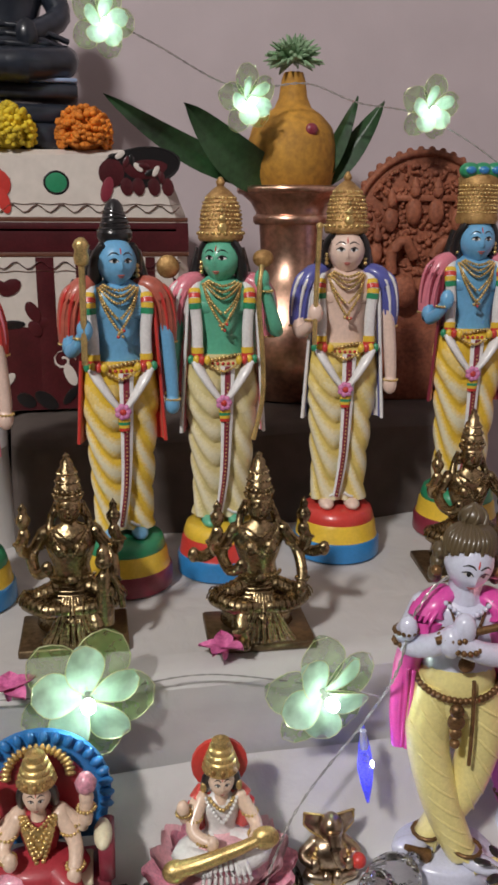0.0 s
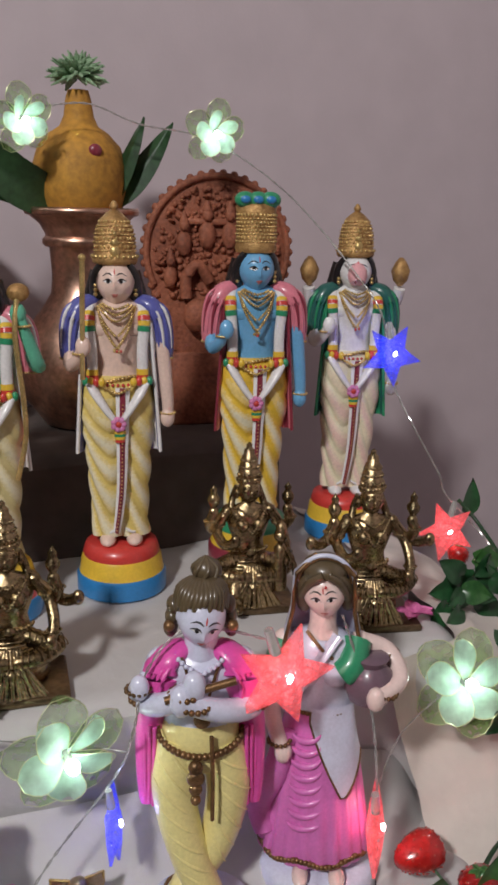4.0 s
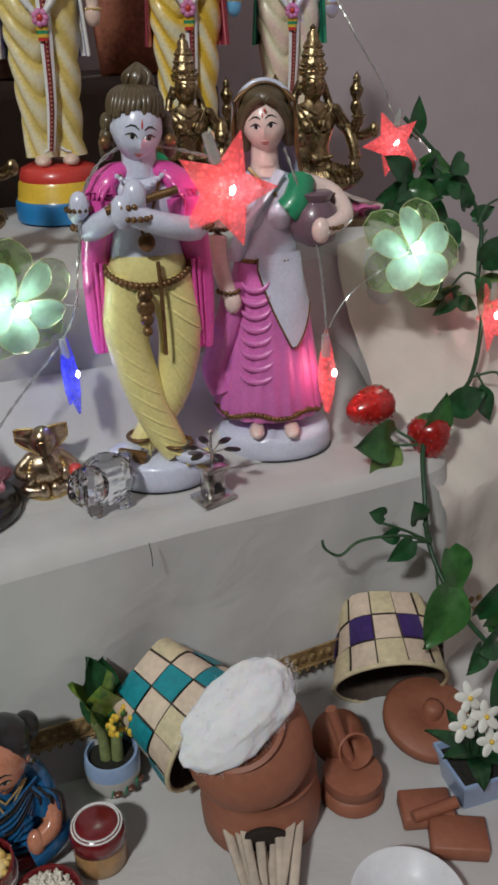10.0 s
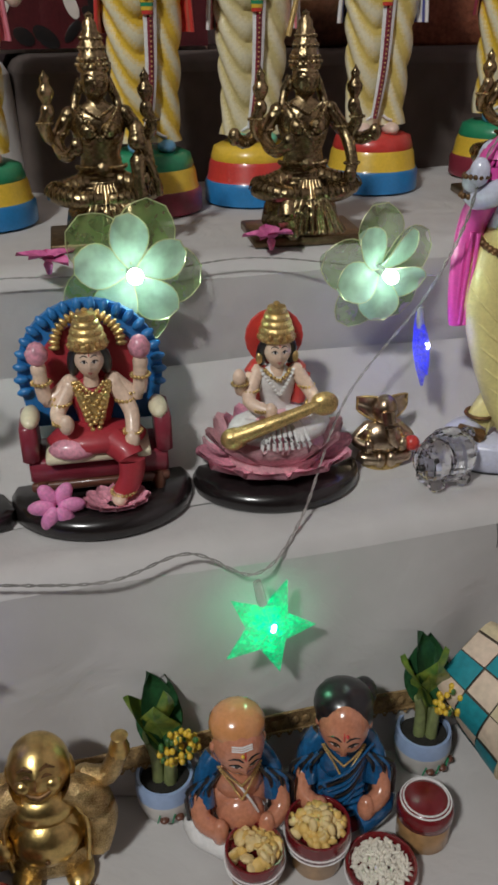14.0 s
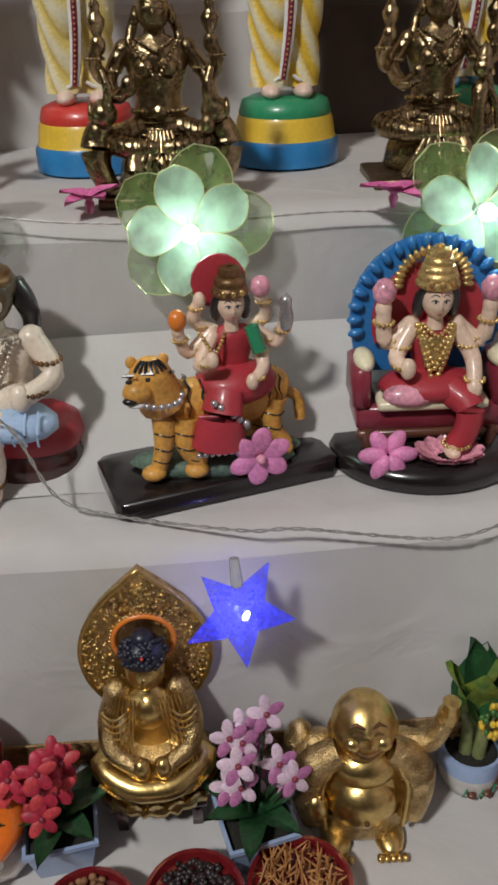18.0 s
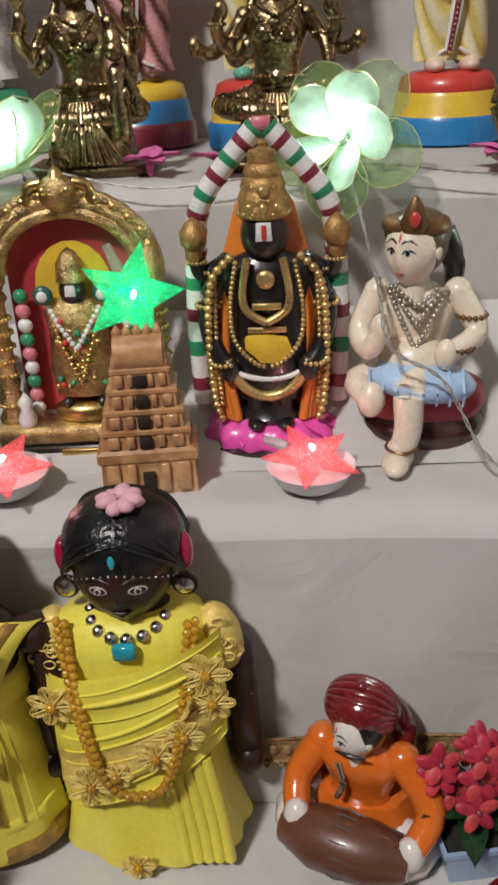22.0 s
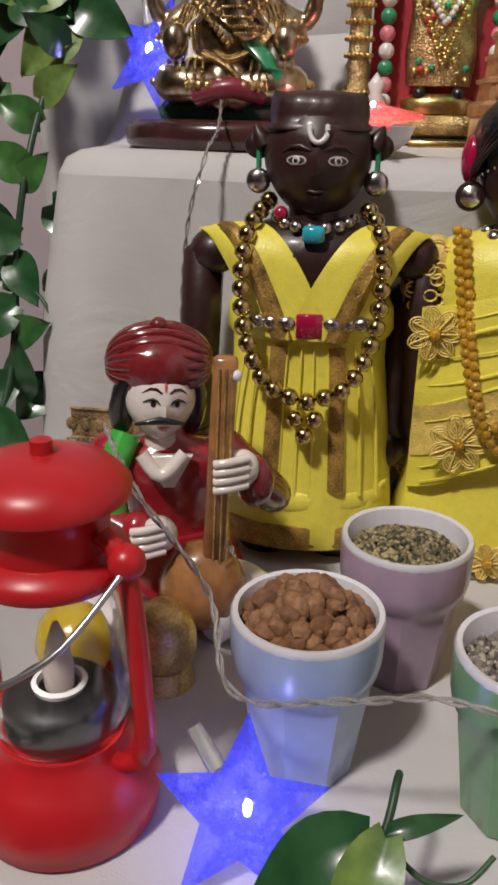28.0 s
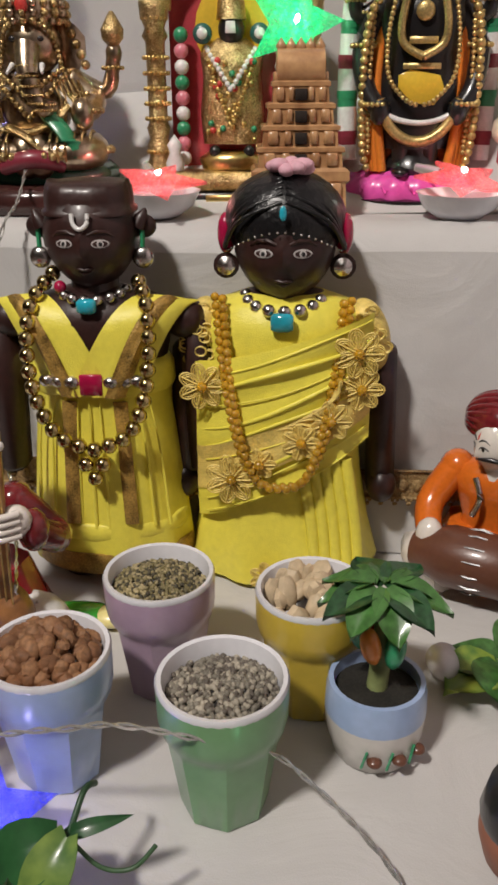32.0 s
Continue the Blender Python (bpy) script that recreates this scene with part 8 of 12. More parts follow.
def golden_buddha():
    """A gilt seated figure on a lotus, with folded robe and a carved leaf-shaped halo."""
    s = Shape()
    for x in (-0.022, 0.022):
        for y in (-0.012, 0.012):
            s.box((x, y, 0.010), (0.006, 0.006, 0.02), DARK_WOOD)
    s.box((0, 0, 0.021), (0.056, 0.036, 0.004), DARK_WOOD, bev=0.2)
    s.lathe([(0.030, 0.023), (0.036, 0.026), (0.037, 0.031), (0.029, 0.037), (0.027, 0.041)], GILT, seg=60, sy=0.75, fold=folds(24, 0.05))
    petal_ring(s, 20, 0.030, 0.038, 0.026, 0.040, GILT, 0.0052, sy=0.75)
    petal_ring(s, 20, 0.027, 0.034, 0.036, 0.047, GILT, 0.0046, sy=0.75)
    s.ball((0, -0.002, 0.052), (0.034, 0.022, 0.012), GILT_RELIEF)
    for k in (-1, 1):
        s.tube(curve([(k * 0.006, -0.002, 0.058), (k * 0.029, -0.010, 0.054), (k * 0.012, -0.024, 0.049), (-k * 0.008, -0.025, 0.048)], 5), 0.0072, GILT, 12)
        for i in range(6):
            s.tube(arc(k * 0.016, 0.056 - 0.0015 * i, 0.014 - 0.0016 * i, 0.009 - 0.001 * i, 195, 345, 10, -0.024 - 0.0006 * i), 0.0009, GILT, 5)
        arm(s, [(k * 0.0165, 0, 0.100), (k * 0.023, -0.005, 0.082), (k * 0.021, -0.014, 0.068), (k * 0.006, -0.022, 0.061)], 0.0068, GILT_RELIEF, GILT)
        for i in range(7):
            x = 0.0075 + 0.0022 * i
            s.tube(curve([(k * x * 0.9, -0.0125 + 0.0011 * i, 0.104 - 0.0006 * i), (k * (x + 0.001), -0.0150 + 0.0009 * i, 0.088), (k * (x + 0.003), -0.0165 + 0.0004 * i, 0.070), (k * (x + 0.004), -0.0185, 0.060)], 4), 0.0005, GILT, 5)
        for i in range(5):
            s.tube([(k * 0.0185 + 0.0075 * math.cos(t), -0.006 - 0.0075 * math.sin(t), 0.072 + 0.005 * i + 0.001 * math.sin(3 * t)) for t in [0.3 + 0.27 * j for j in range(10)]], 0.0008, GILT, 5)
    body(s, 0.056, 0.046, 0.0185, GILT)
    s.ball((0, -0.004, 0.088), (0.011, 0.0095, 0.013), GILT)
    for i in range(5):
        s.tube(arc(0, 0.066 - 0.002 * i, 0.020 - 0.002 * i, 0.006, 195, 345, 12, -0.0185 - 0.0012 * i), 0.0009, GILT, 5)
    s.ball((0, -0.002, 0.117), (0.0108, 0.0108, 0.0135), GILT, None, 18, 12)
    s.ball((0, -0.012, 0.116), (0.0016, 0.002, 0.003), GILT)
    HAIRB = paint("blue_black_curls", (0.012, 0.014, 0.03), 0.3, 0.4)
    s.ball((0, -0.001, 0.127), (0.0125, 0.012, 0.0105), HAIRB)
    for i in range(70):
        q = random.Random(i)
        a, b = q.uniform(-1.9, 1.9), q.uniform(-0.3, 1.3)
        s.ball((0.0126 * math.sin(a) * math.cos(b), -0.001 - 0.0122 * math.cos(a) * math.cos(b), 0.1275 + 0.0108 * math.sin(b)), 0.0016, HAIRB, None, 6, 5)
    s.ball((0, -0.001, 0.138), (0.006, 0.006, 0.0045), HAIRB)
    s.ball((0, -0.0135, 0.134), 0.0011, RED, None, 6, 5)
    edge = lambda t, r: (r * math.cos(t) * (1 - 0.30 * max(0, math.sin(t)) ** 2), 0.114 + r * (1.42 if math.sin(t) > 0 else 1.25) * math.sin(t) + 0.17 * r * max(0, 1 - abs(t - math.pi / 2) / 0.35))
    s.slab([edge(0.2618 * i, 0.0365) for i in range(24)], 0.005, GILT_RELIEF, pose(0, 0.018, 0, 90, 0, 0), 0.001)
    s.tube([(edge(t, 0.036)[0], 0.0125, edge(t, 0.036)[1]) for t in [-0.75 + 0.116 * i for i in range(41)]], 0.0016, GILT, 7)
    for i in range(420):
        q = random.Random(100 + i)
        t, r = q.uniform(-0.85, 3.99), math.sqrt(q.uniform(0.25, 1.0)) * 0.0345
        x, z = edge(t, r)
        s.ball((x, 0.0122, z), (q.uniform(0.0007, 0.0017), q.uniform(0.001, 0.0019), q.uniform(0.0007, 0.0015)), GILT if i % 3 else GILT_RELIEF, Matrix.Rotation(q.uniform(0, 3), 3, "Y"), 6, 4)
    s.tube([(0.0165 * math.cos(t), 0.009, 0.127 + 0.0165 * math.sin(t)) for t in [0.2 * i for i in range(33)]], 0.0019, ORANGE, 7)
    s.beads([(0.0183 * math.cos(t), 0.009, 0.127 + 0.0183 * math.sin(t)) for t in [0.2 * i for i in range(33)]], 0.0011, GILT, 0.0026)
    return s.done("golden_buddha_statue")


def laughing_buddha():
    s = Shape()
    s.ball((0, 0, 0.036), (0.028, 0.024, 0.027), GILT, None, 24, 14)
    s.ball((0, -0.012, 0.034), (0.021, 0.019, 0.019), GILT, None, 20, 12)
    s.lathe([(0.027, 0.006), (0.030, 0.012), (0.028, 0.022)], GILT_RELIEF, seg=26, sy=0.85, fold=folds(9, 0.04))
    at, patch = face_form(s, (0, -0.004, 0.081), 0.0188, GILT, Matrix.Rotation(-0.38, 3, "X"), (0.96, 0.94, 1.04), 1.7, 0.0)
    s.tube([at(u, v, 0.01) for u, v in ((-0.42, -0.36), (-0.25, -0.50), (0, -0.55), (0.25, -0.50), (0.42, -0.36))], [0.0005, 0.0016, 0.0022, 0.0016, 0.0005], BRONZE_TRIM, 6)
    s.ball((0, -0.012, 0.0655), (0.010, 0.007, 0.005), GILT)
    for k in (-1, 1):
        s.ball((k * 0.0165, -0.002, 0.075), (0.0035, 0.005, 0.0095), GILT)
        s.tube([at(k * u, v, 0.01) for u, v in ((0.14, 0.05), (0.30, 0.11), (0.48, 0.05))], [0.0004, 0.0014, 0.0004], BRONZE_TRIM, 5)
        s.tube([at(k * u, v, 0.005) for u, v in ((0.10, 0.26), (0.32, 0.36), (0.56, 0.24))], [0.0008, 0.0015, 0.0005], BRONZE_TRIM, 5)
        s.ball(at(k * 0.50, -0.26, -0.12), (0.0052, 0.0045, 0.0048), GILT)
        s.ball((k * 0.0155, -0.018, 0.005), (0.009, 0.015, 0.006), GILT)
        for i in range(5):
            s.ball((k * 0.0155 - 0.0072 + 0.0036 * i, -0.033, 0.0045), (0.0019, 0.003, 0.0022), GILT, None, 7, 5)
        robe = curve([(k * 0.013, -0.010, 0.068), (k * 0.026, -0.010, 0.058), (k * 0.031, -0.010, 0.04), (k * 0.027, -0.014, 0.018)], 5)
        s.tube(robe, [0.008 + 0.003 * math.sin(i / 5) for i in range(len(robe))], GILT_RELIEF, 10)
        for i in range(5):
            s.tube(curve([(k * (0.018 + 0.003 * i), -0.017 + 0.002 * i, 0.062), (k * (0.024 + 0.003 * i), -0.019 + 0.003 * i, 0.045), (k * (0.022 + 0.003 * i), -0.022 + 0.003 * i, 0.018)], 4), 0.0016, GILT, 6)
    arm(s, [(-0.024, 0, 0.062), (-0.036, -0.006, 0.046), (-0.027, -0.018, 0.032)], 0.009, GILT_RELIEF, GILT)
    arm(s, [(0.024, 0, 0.062), (0.038, -0.004, 0.066), (0.046, -0.004, 0.084)], 0.0075, GILT_RELIEF, GILT)
    s.lathe([(0.004, 0), (0.0055, 0.004), (0.004, 0.009), (0.0052, 0.012), (0, 0.015)], GILT, (0.047, -0.005, 0.084), 10)
    s.ball((0, -0.010, 0.056), (0.019, 0.014, 0.013), GILT, None, 18, 12)
    s.ball((0, -0.0315, 0.0325), (0.0016, 0.001, 0.0016), BRONZE_TRIM)
    s.ball((-0.034, 0.008, 0.050), (0.010, 0.010, 0.022), GILT_RELIEF)
    return s.done("laughing_buddha_statue")


put(golden_buddha(), -0.207, 0.362, Z0, 0, 1.0, "polished gold seated statue with leaf-shaped halo", "statue")
put(laughing_buddha(), -0.090, 0.345, Z0, -3, 1.0, "polished gold laughing pot-bellied statue", "statue")


def shopkeeper(woman):
    s = Shape()
    CLAY = paint("glossy_terracotta_skin", (0.58, 0.24, 0.14), 0.8, 0.2, 0.12)
    BLUE_SARI = paint("glossy_blue_sari", (0.015, 0.10, 0.25), 0.9, 0.15, 0.2)
    s.lathe([(0.032, 0), (0.035, 0.004), (0.033, 0.012), (0, 0.014)], RED_GLAZE, seg=24, sy=0.85)
    cloth_m = BLUE_SARI
    s.ball((0, 0.002, 0.034), (0.030, 0.023, 0.030), cloth_m if woman else CLAY, None, 20, 12)
    for k in (-1, 1):
        s.tube(curve([(k * 0.010, -0.004, 0.018), (k * 0.034, -0.014, 0.020), (k * 0.012, -0.028, 0.014)], 5), 0.011, cloth_m if woman else WHITE, 12)
        s.tube(curve([(k * 0.014, 0, 0.061), (k * 0.0255, -0.006, 0.052), (k * 0.027, -0.014, 0.036)], 5), 0.0088, cloth_m, 12)
        arm(s, [(k * 0.030, -0.012, 0.040), (k * 0.030, -0.022, 0.032), (k * 0.018, -0.030, 0.028)], 0.0085, CLAY)
        for i in range(5):
            s.tube(curve([(k * (0.014 + 0.004 * i), -0.014, 0.063 - 0.002 * i), (k * (0.024 + 0.004 * i), -0.016, 0.05), (k * (0.022 + 0.0045 * i), -0.018, 0.03)], 4), 0.0018, cloth_m if i % 2 else BLACK, 6)
    s.ball((0, -0.008, 0.05), (0.019, 0.014, 0.016), cloth_m if woman else CLAY)
    c = (0.0, -0.010, 0.083)
    head(s, c, 0.0195, CLAY, BLACK if woman else None, nod=0.28, turn=-0.1 if woman else 0.1, locks=False)
    if woman:
        s.ball((0, -0.004, 0.094), (0.0185, 0.018, 0.013), BLACK)
        s.ball((0.014, 0.010, 0.088), (0.0085, 0.009, 0.010), BLACK)
        for i in range(7):
            s.tube(curve([(0.020, -0.012, 0.066 - 0.003 * i), (0.004, -0.0255, 0.056 - 0.0045 * i), (-0.018, -0.021, 0.040 - 0.004 * i)], 5), 0.0013, BLACK if i % 3 == 1 else BLUE_SARI, 6)
        for i in range(5):
            s.tube(arc(0, 0.046 - 0.005 * i, 0.017, 0.010, 200, 340, 10, -0.0225 - 0.0008 * i), 0.0017, BLUE_SARI, 6)
    else:
        s.ball((0, -0.007, 0.096), (0.017, 0.0165, 0.0125), paint("ochre_bald_head", (0.66, 0.30, 0.12), 0.8, 0.2))
        s.ball((0, -0.018, 0.030), (0.019, 0.013, 0.015), CLAY)
        s.tube(curve([(-0.012, -0.014, 0.066), (0.004, -0.024, 0.05), (0.012, -0.026, 0.036)], 4), 0.001, WHITE, 5)
        for i in range(3):
            s.tube([(-0.006, -0.0255, 0.0925 + 0.0018 * i), (0, -0.0268, 0.0922 + 0.0018 * i), (0.006, -0.0255, 0.0925 + 0.0018 * i)], 0.0005, WHITE, 5)
    s.ball((0, -0.0285, 0.0905), 0.0012, RED if woman else YELLOW, None, 6, 5)
    necklace(s, 0.069, 0.012, 0.012, -0.022, GOLD, 0.0009, wide=0.02)
    necklace(s, 0.069, 0.013, 0.022, -0.0235, GOLD, 0.0009, wide=0.02)
    slim = lambda z: 0.80 + 0.20 * min(1.0, max(0.0, (z - 0.060) / 0.010))
    s.v = [(p[0] * slim(p[2]), p[1] * (0.5 + 0.5 * slim(p[2])), p[2]) for p in s.v]
    return s.done("shopkeeper_woman_doll" if woman else "shopkeeper_man_doll")


put(shopkeeper(False), 0.025, 0.338, Z0, -4, 1.0, "glossy clay bald merchant doll in blue shawl", "doll", "merchant couple")
put(shopkeeper(True), 0.092, 0.336, Z0, -14, 1.0, "glossy clay merchant woman doll in blue sari", "doll", "merchant couple")

# ---- pots, bowls and cups ----
GLAZE_INSIDE = mat("white_glaze", (0.72, 0.72, 0.76), 0.25, vary=0.04, bump=0.05, coat=0.4)
SOIL = mat("dark_soil", (0.020, 0.018, 0.014), 0.95, vary=0.3, scale=300, bump=0.9, bscale=500)
WOOD_RED = mat("maroon_lacquered_wood", (0.17, 0.012, 0.016), 0.2, vary=0.15, scale=50, bump=0.05, coat=0.8)
WOOD_TAN = mat("tan_lacquered_wood", (0.42, 0.24, 0.10), 0.3, vary=0.2, scale=50, bump=0.05, coat=0.5)
TERRA = mat("terracotta", (0.28, 0.105, 0.060), 0.55, vary=0.16, scale=60, bump=0.25, bscale=300, other=(0.25, 0.09, 0.05))


def pile(name, parent, r, z, n, size, m, seed, dome=0.3, shape=(1, 1, 1)):
    """Loose grains heaped in a vessel: one mesh of many small pieces."""
    q, s = random.Random(seed), Shape()
    for i in range(n):
        a, d = q.uniform(0, 6.283), math.sqrt(q.random())
        rot = Euler((q.uniform(0, 3), q.uniform(0, 3), q.uniform(0, 6))).to_matrix()
        g = size * q.uniform(0.75, 1.2)
        s.ball((r * d * math.cos(a), r * d * math.sin(a), z + dome * r * (1 - d * d) + q.uniform(-0.4, 0.5) * size), (g * shape[0] * q.uniform(0.8, 1.2), g * shape[1] * q.uniform(0.8, 1.15), g * shape[2] * q.uniform(0.8, 1.15)), m[i % len(m)], rot, 7, 5)
    ob = s.done(name, parent, smooth=40 if size > 0.004 else 62)
    return tagged(ob, kind="stuff")


def cup(x, y, color, what, grain, n, size, seed, shape=(1, 1, 1), dome=0.25):
    t = put(new("cup"), x, y, Z0, seed * 11, 0.89, what, "cup", "glazed cups of grain")
    body_m = mat("cup_glaze_" + what.split()[0], color, 0.3, vary=0.05, scale=60, bump=0.08, bscale=160, coat=0.4)
    s = Shape()
    rows = []
    for r, z, f in ((0.0165, 0, 0), (0.0178, 0.001, 1), (0.0205, 0.022, 1), (0.0225, 0.036, 1), (0.0232, 0.040, 0.5), (0.0252, 0.043, 0), (0.0262, 0.048, 0), (0.0265, 0.060, 0), (0.0262, 0.0625, 0)):
        ring = []
        for j in range(32):
            a = 2 * math.pi * j / 32
            o = math.cos(math.pi / 8) / math.cos((a % (math.pi / 4)) - math.pi / 8)
            q = r * (1 + f * (o * 1.0 - 1) + f * 0.03)
            ring.append((q * math.cos(a), q * math.sin(a), z))
        rows.append(ring)
    s.grid(rows, body_m, True, (True, False))
    s.done("cup_body", t, smooth=30)
    Shape().lathe([(0.0262, 0.0615), (0.0266, 0.063), (0.0258, 0.0645), (0.0240, 0.0640), (0.0232, 0.060), (0.0215, 0.046), (0, 0.045)], GLAZE_INSIDE, seg=36, hollow=True).done("rim", t)
    pile("grain", t, 0.0220, 0.0560, n, size, grain, seed, dome, shape)


NUT = [mat("brown_grain", (0.22, 0.10, 0.045), 0.7, vary=0.25, scale=200, bump=0.6), mat("brown_grain_light", (0.30, 0.15, 0.07), 0.7, vary=0.25, scale=200, bump=0.6)]
SEED_G = [mat("green_seed", (0.24, 0.20, 0.09), 0.6, vary=0.3, bump=0.2), mat("tan_seed", (0.40, 0.33, 0.18), 0.6, vary=0.3, bump=0.2), mat("dark_seed", (0.07, 0.06, 0.035), 0.6, vary=0.3, bump=0.2)]
SEED_W = [mat("grey_seed", (0.21, 0.19, 0.15), 0.6, vary=0.2, bump=0.2), mat("pale_seed", (0.38, 0.34, 0.27), 0.6, vary=0.2, bump=0.2), mat("brown_seed", (0.12, 0.10, 0.08), 0.6, vary=0.2, bump=0.2)]
NUT_W = [mat("pale_nut", (0.60, 0.47, 0.31), 0.55, vary=0.12, scale=100, bump=0.3)]
cup(-0.504, 0.200, (0.36, 0.46, 0.68), "blue glazed cup filled with brown nuggets", NUT, 150, 0.0043, 3, (1, 0.9, 0.8), 0.62)
cup(-0.473, 0.254, (0.44, 0.31, 0.42), "mauve glazed cup filled with small green seeds", SEED_G, 1100, 0.0012, 4, (1.3, 0.8, 0.8))
cup(-0.438, 0.190, (0.17, 0.35, 0.17), "green glazed cup filled with grey seeds", SEED_W, 950, 0.0014, 5, (1.2, 0.9, 0.8), 0.15)
cup(-0.408, 0.248, (0.62, 0.44, 0.06), "yellow glazed cup filled with pale nuts", NUT_W, 40, 0.0066, 6, (1.15, 0.75, 0.6), 0.3)


def lid_lines(s, z, rs, m):
    for r in rs:
        s.tube([(r * math.cos(t), r * math.sin(t), z) for t in [0.21 * i for i in range(31)]], 0.0006, m, 5)


def wooden_bowl(x, y, r, h, what, grain, n, size, seed, shape=(1, 1, 1), dome=0.5):
    t = put(new("wooden_bowl"), x, y, Z0, seed * 7, 1.0, what, "bowl", "lacquered wooden bowls")
    Shape().lathe([(0.75 * r, 0), (0.8 * r, 0.002), (0.86 * r, 0.45 * h), (0.95 * r, 0.55 * h)], WOOD_TAN, seg=28).done("foot", t)
    Shape().lathe([(0.95 * r, 0.55 * h), (1.0 * r, 0.62 * h), (1.02 * r, 0.95 * h), (1.0 * r, h), (0.92 * r, h), (0.86 * r, 0.8 * h), (0, 0.78 * h)], WOOD_RED, seg=28).done("bowl_body", t)
    st = Shape()
    lid_lines(st, 0.72 * h, (1.025 * r,), WHITE)
    lid_lines(st, 0.60 * h, (1.0 * r,), WHITE)
    st.done("painted_ring", t)
    if grain:
        pile("grain", t, 0.8 * r, 0.86 * h, n, size, grain, seed, dome, shape)
    return t


DAL = [mat("yellow_lentil", (0.72, 0.48, 0.14), 0.55, vary=0.12, bump=0.2), mat("pale_lentil", (0.78, 0.60, 0.28), 0.55, vary=0.12, bump=0.2)]
RICE = [mat("white_rice", (0.78, 0.74, 0.64), 0.6, vary=0.06, bump=0.2)]
NOODLE = [mat("brown_noodle", (0.50, 0.24, 0.08), 0.6, vary=0.2, bump=0.2)]
DARKPULSE = [mat("black_pulse", (0.03, 0.02, 0.02), 0.4, vary=0.2, bump=0.2)]
wooden_bowl(0.026, 0.296, 0.0175, 0.030, "maroon wooden bowl heaped with yellow lentils", DAL, 60, 0.0042, 1, (1, 1, 0.6))
wooden_bowl(0.066, 0.300, 0.0195, 0.034, "maroon wooden bowl heaped with split lentils", DAL, 90, 0.0040, 2, (1, 0.9, 0.6))
wooden_bowl(0.098, 0.276, 0.021, 0.018, "flat maroon wooden dish of white rice", RICE, 420, 0.0018, 3, (1.7, 0.6, 0.6), 0.15)
wooden_bowl(-0.132, 0.290, 0.028, 0.024, "red wooden bowl of brown vermicelli", NOODLE, 160, 0.004, 4, (2.2, 0.16, 0.16), 0.25)
wooden_bowl(-0.188, 0.290, 0.027, 0.022, "red wooden bowl of dark pulses", DARKPULSE, 200, 0.0024, 5, (1, 0.8, 0.7), 0.1)
wooden_bowl(-0.243, 0.286, 0.026, 0.022, "red wooden bowl of brown pulses", NUT, 160, 0.0028, 6, (1, 0.8, 0.7), 0.1)
jar = put(new("lidded_jar"), 0.136, 0.300, Z0, 0, 1.0, "turned wooden jar with a ringed maroon lid", "jar")
Shape().lathe([(0.0145, 0), (0.0165, 0.002), (0.0165, 0.017), (0.0155, 0.019)], WOOD_TAN, seg=28).done("jar_body", jar)
lid = Shape().lathe([(0.0155, 0.019), (0.0175, 0.021), (0.0175, 0.029), (0.015, 0.033), (0.010, 0.0345), (0.004, 0.035), (0, 0.0352)], WOOD_RED, seg=28).done("lid", jar)
st = Shape()
lid_lines(st, 0.0337, (0.0138,), WHITE)
lid_lines(st, 0.0327, (0.0155,), WHITE)
st.done("painted_ring", lid)

# ---- plants in small pots ----
LEAF_D = mat("deep_green_leaf", (0.022, 0.085, 0.03), 0.38, vary=0.3, scale=120, bump=0.25, bscale=260, coat=0.3)
LEAF_M = mat("mid_green_leaf", (0.06, 0.17, 0.04), 0.4, vary=0.3, scale=100, bump=0.25, bscale=260, coat=0.3)
LEAF_Y = mat("variegated_leaf", (0.30, 0.36, 0.05), 0.42, vary=0.2, scale=45, bump=0.25, bscale=260, coat=0.3, other=(0.05, 0.15, 0.03))
STEM = mat("green_stem", (0.03, 0.075, 0.03), 0.5, vary=0.2, bump=0.2)
STALK = mat("pale_green_stalk", (0.26, 0.30, 0.12), 0.5, vary=0.2, bump=0.2)


def leaf_shape(s, at, length, width, m, curl=0.25, heart=0.0, n=9):
    """A leaf along +y of the matrix at: two curved halves with a sunken midrib."""
    rows = []
    for i in range(n):
        f = i / (n - 1)
        w = width * (math.sin(math.pi * min(1, 0.06 + 0.94 * f)) ** 0.75) * (1 - 0.35 * f + heart * (1 - f))
        y = length * f - heart * 0.12 * length * (1 - f)
        z = -curl * length * f * f + 0.06 * length * math.sin(5 * f)
        rows.append([at @ Vector((w * u, y - heart * 0.16 * length * abs(u) * (1 - f) ** 3, z + 0.22 * width * abs(u) ** 1.2)) for u in (-1, -0.6, -0.25, 0, 0.25, 0.6, 1)])
    s.grid(rows, m)
    nrm = at.to_3x3() @ Vector((0, 0, -0.0005))
    s.grid([[p + nrm for p in r] for r in rows], m)


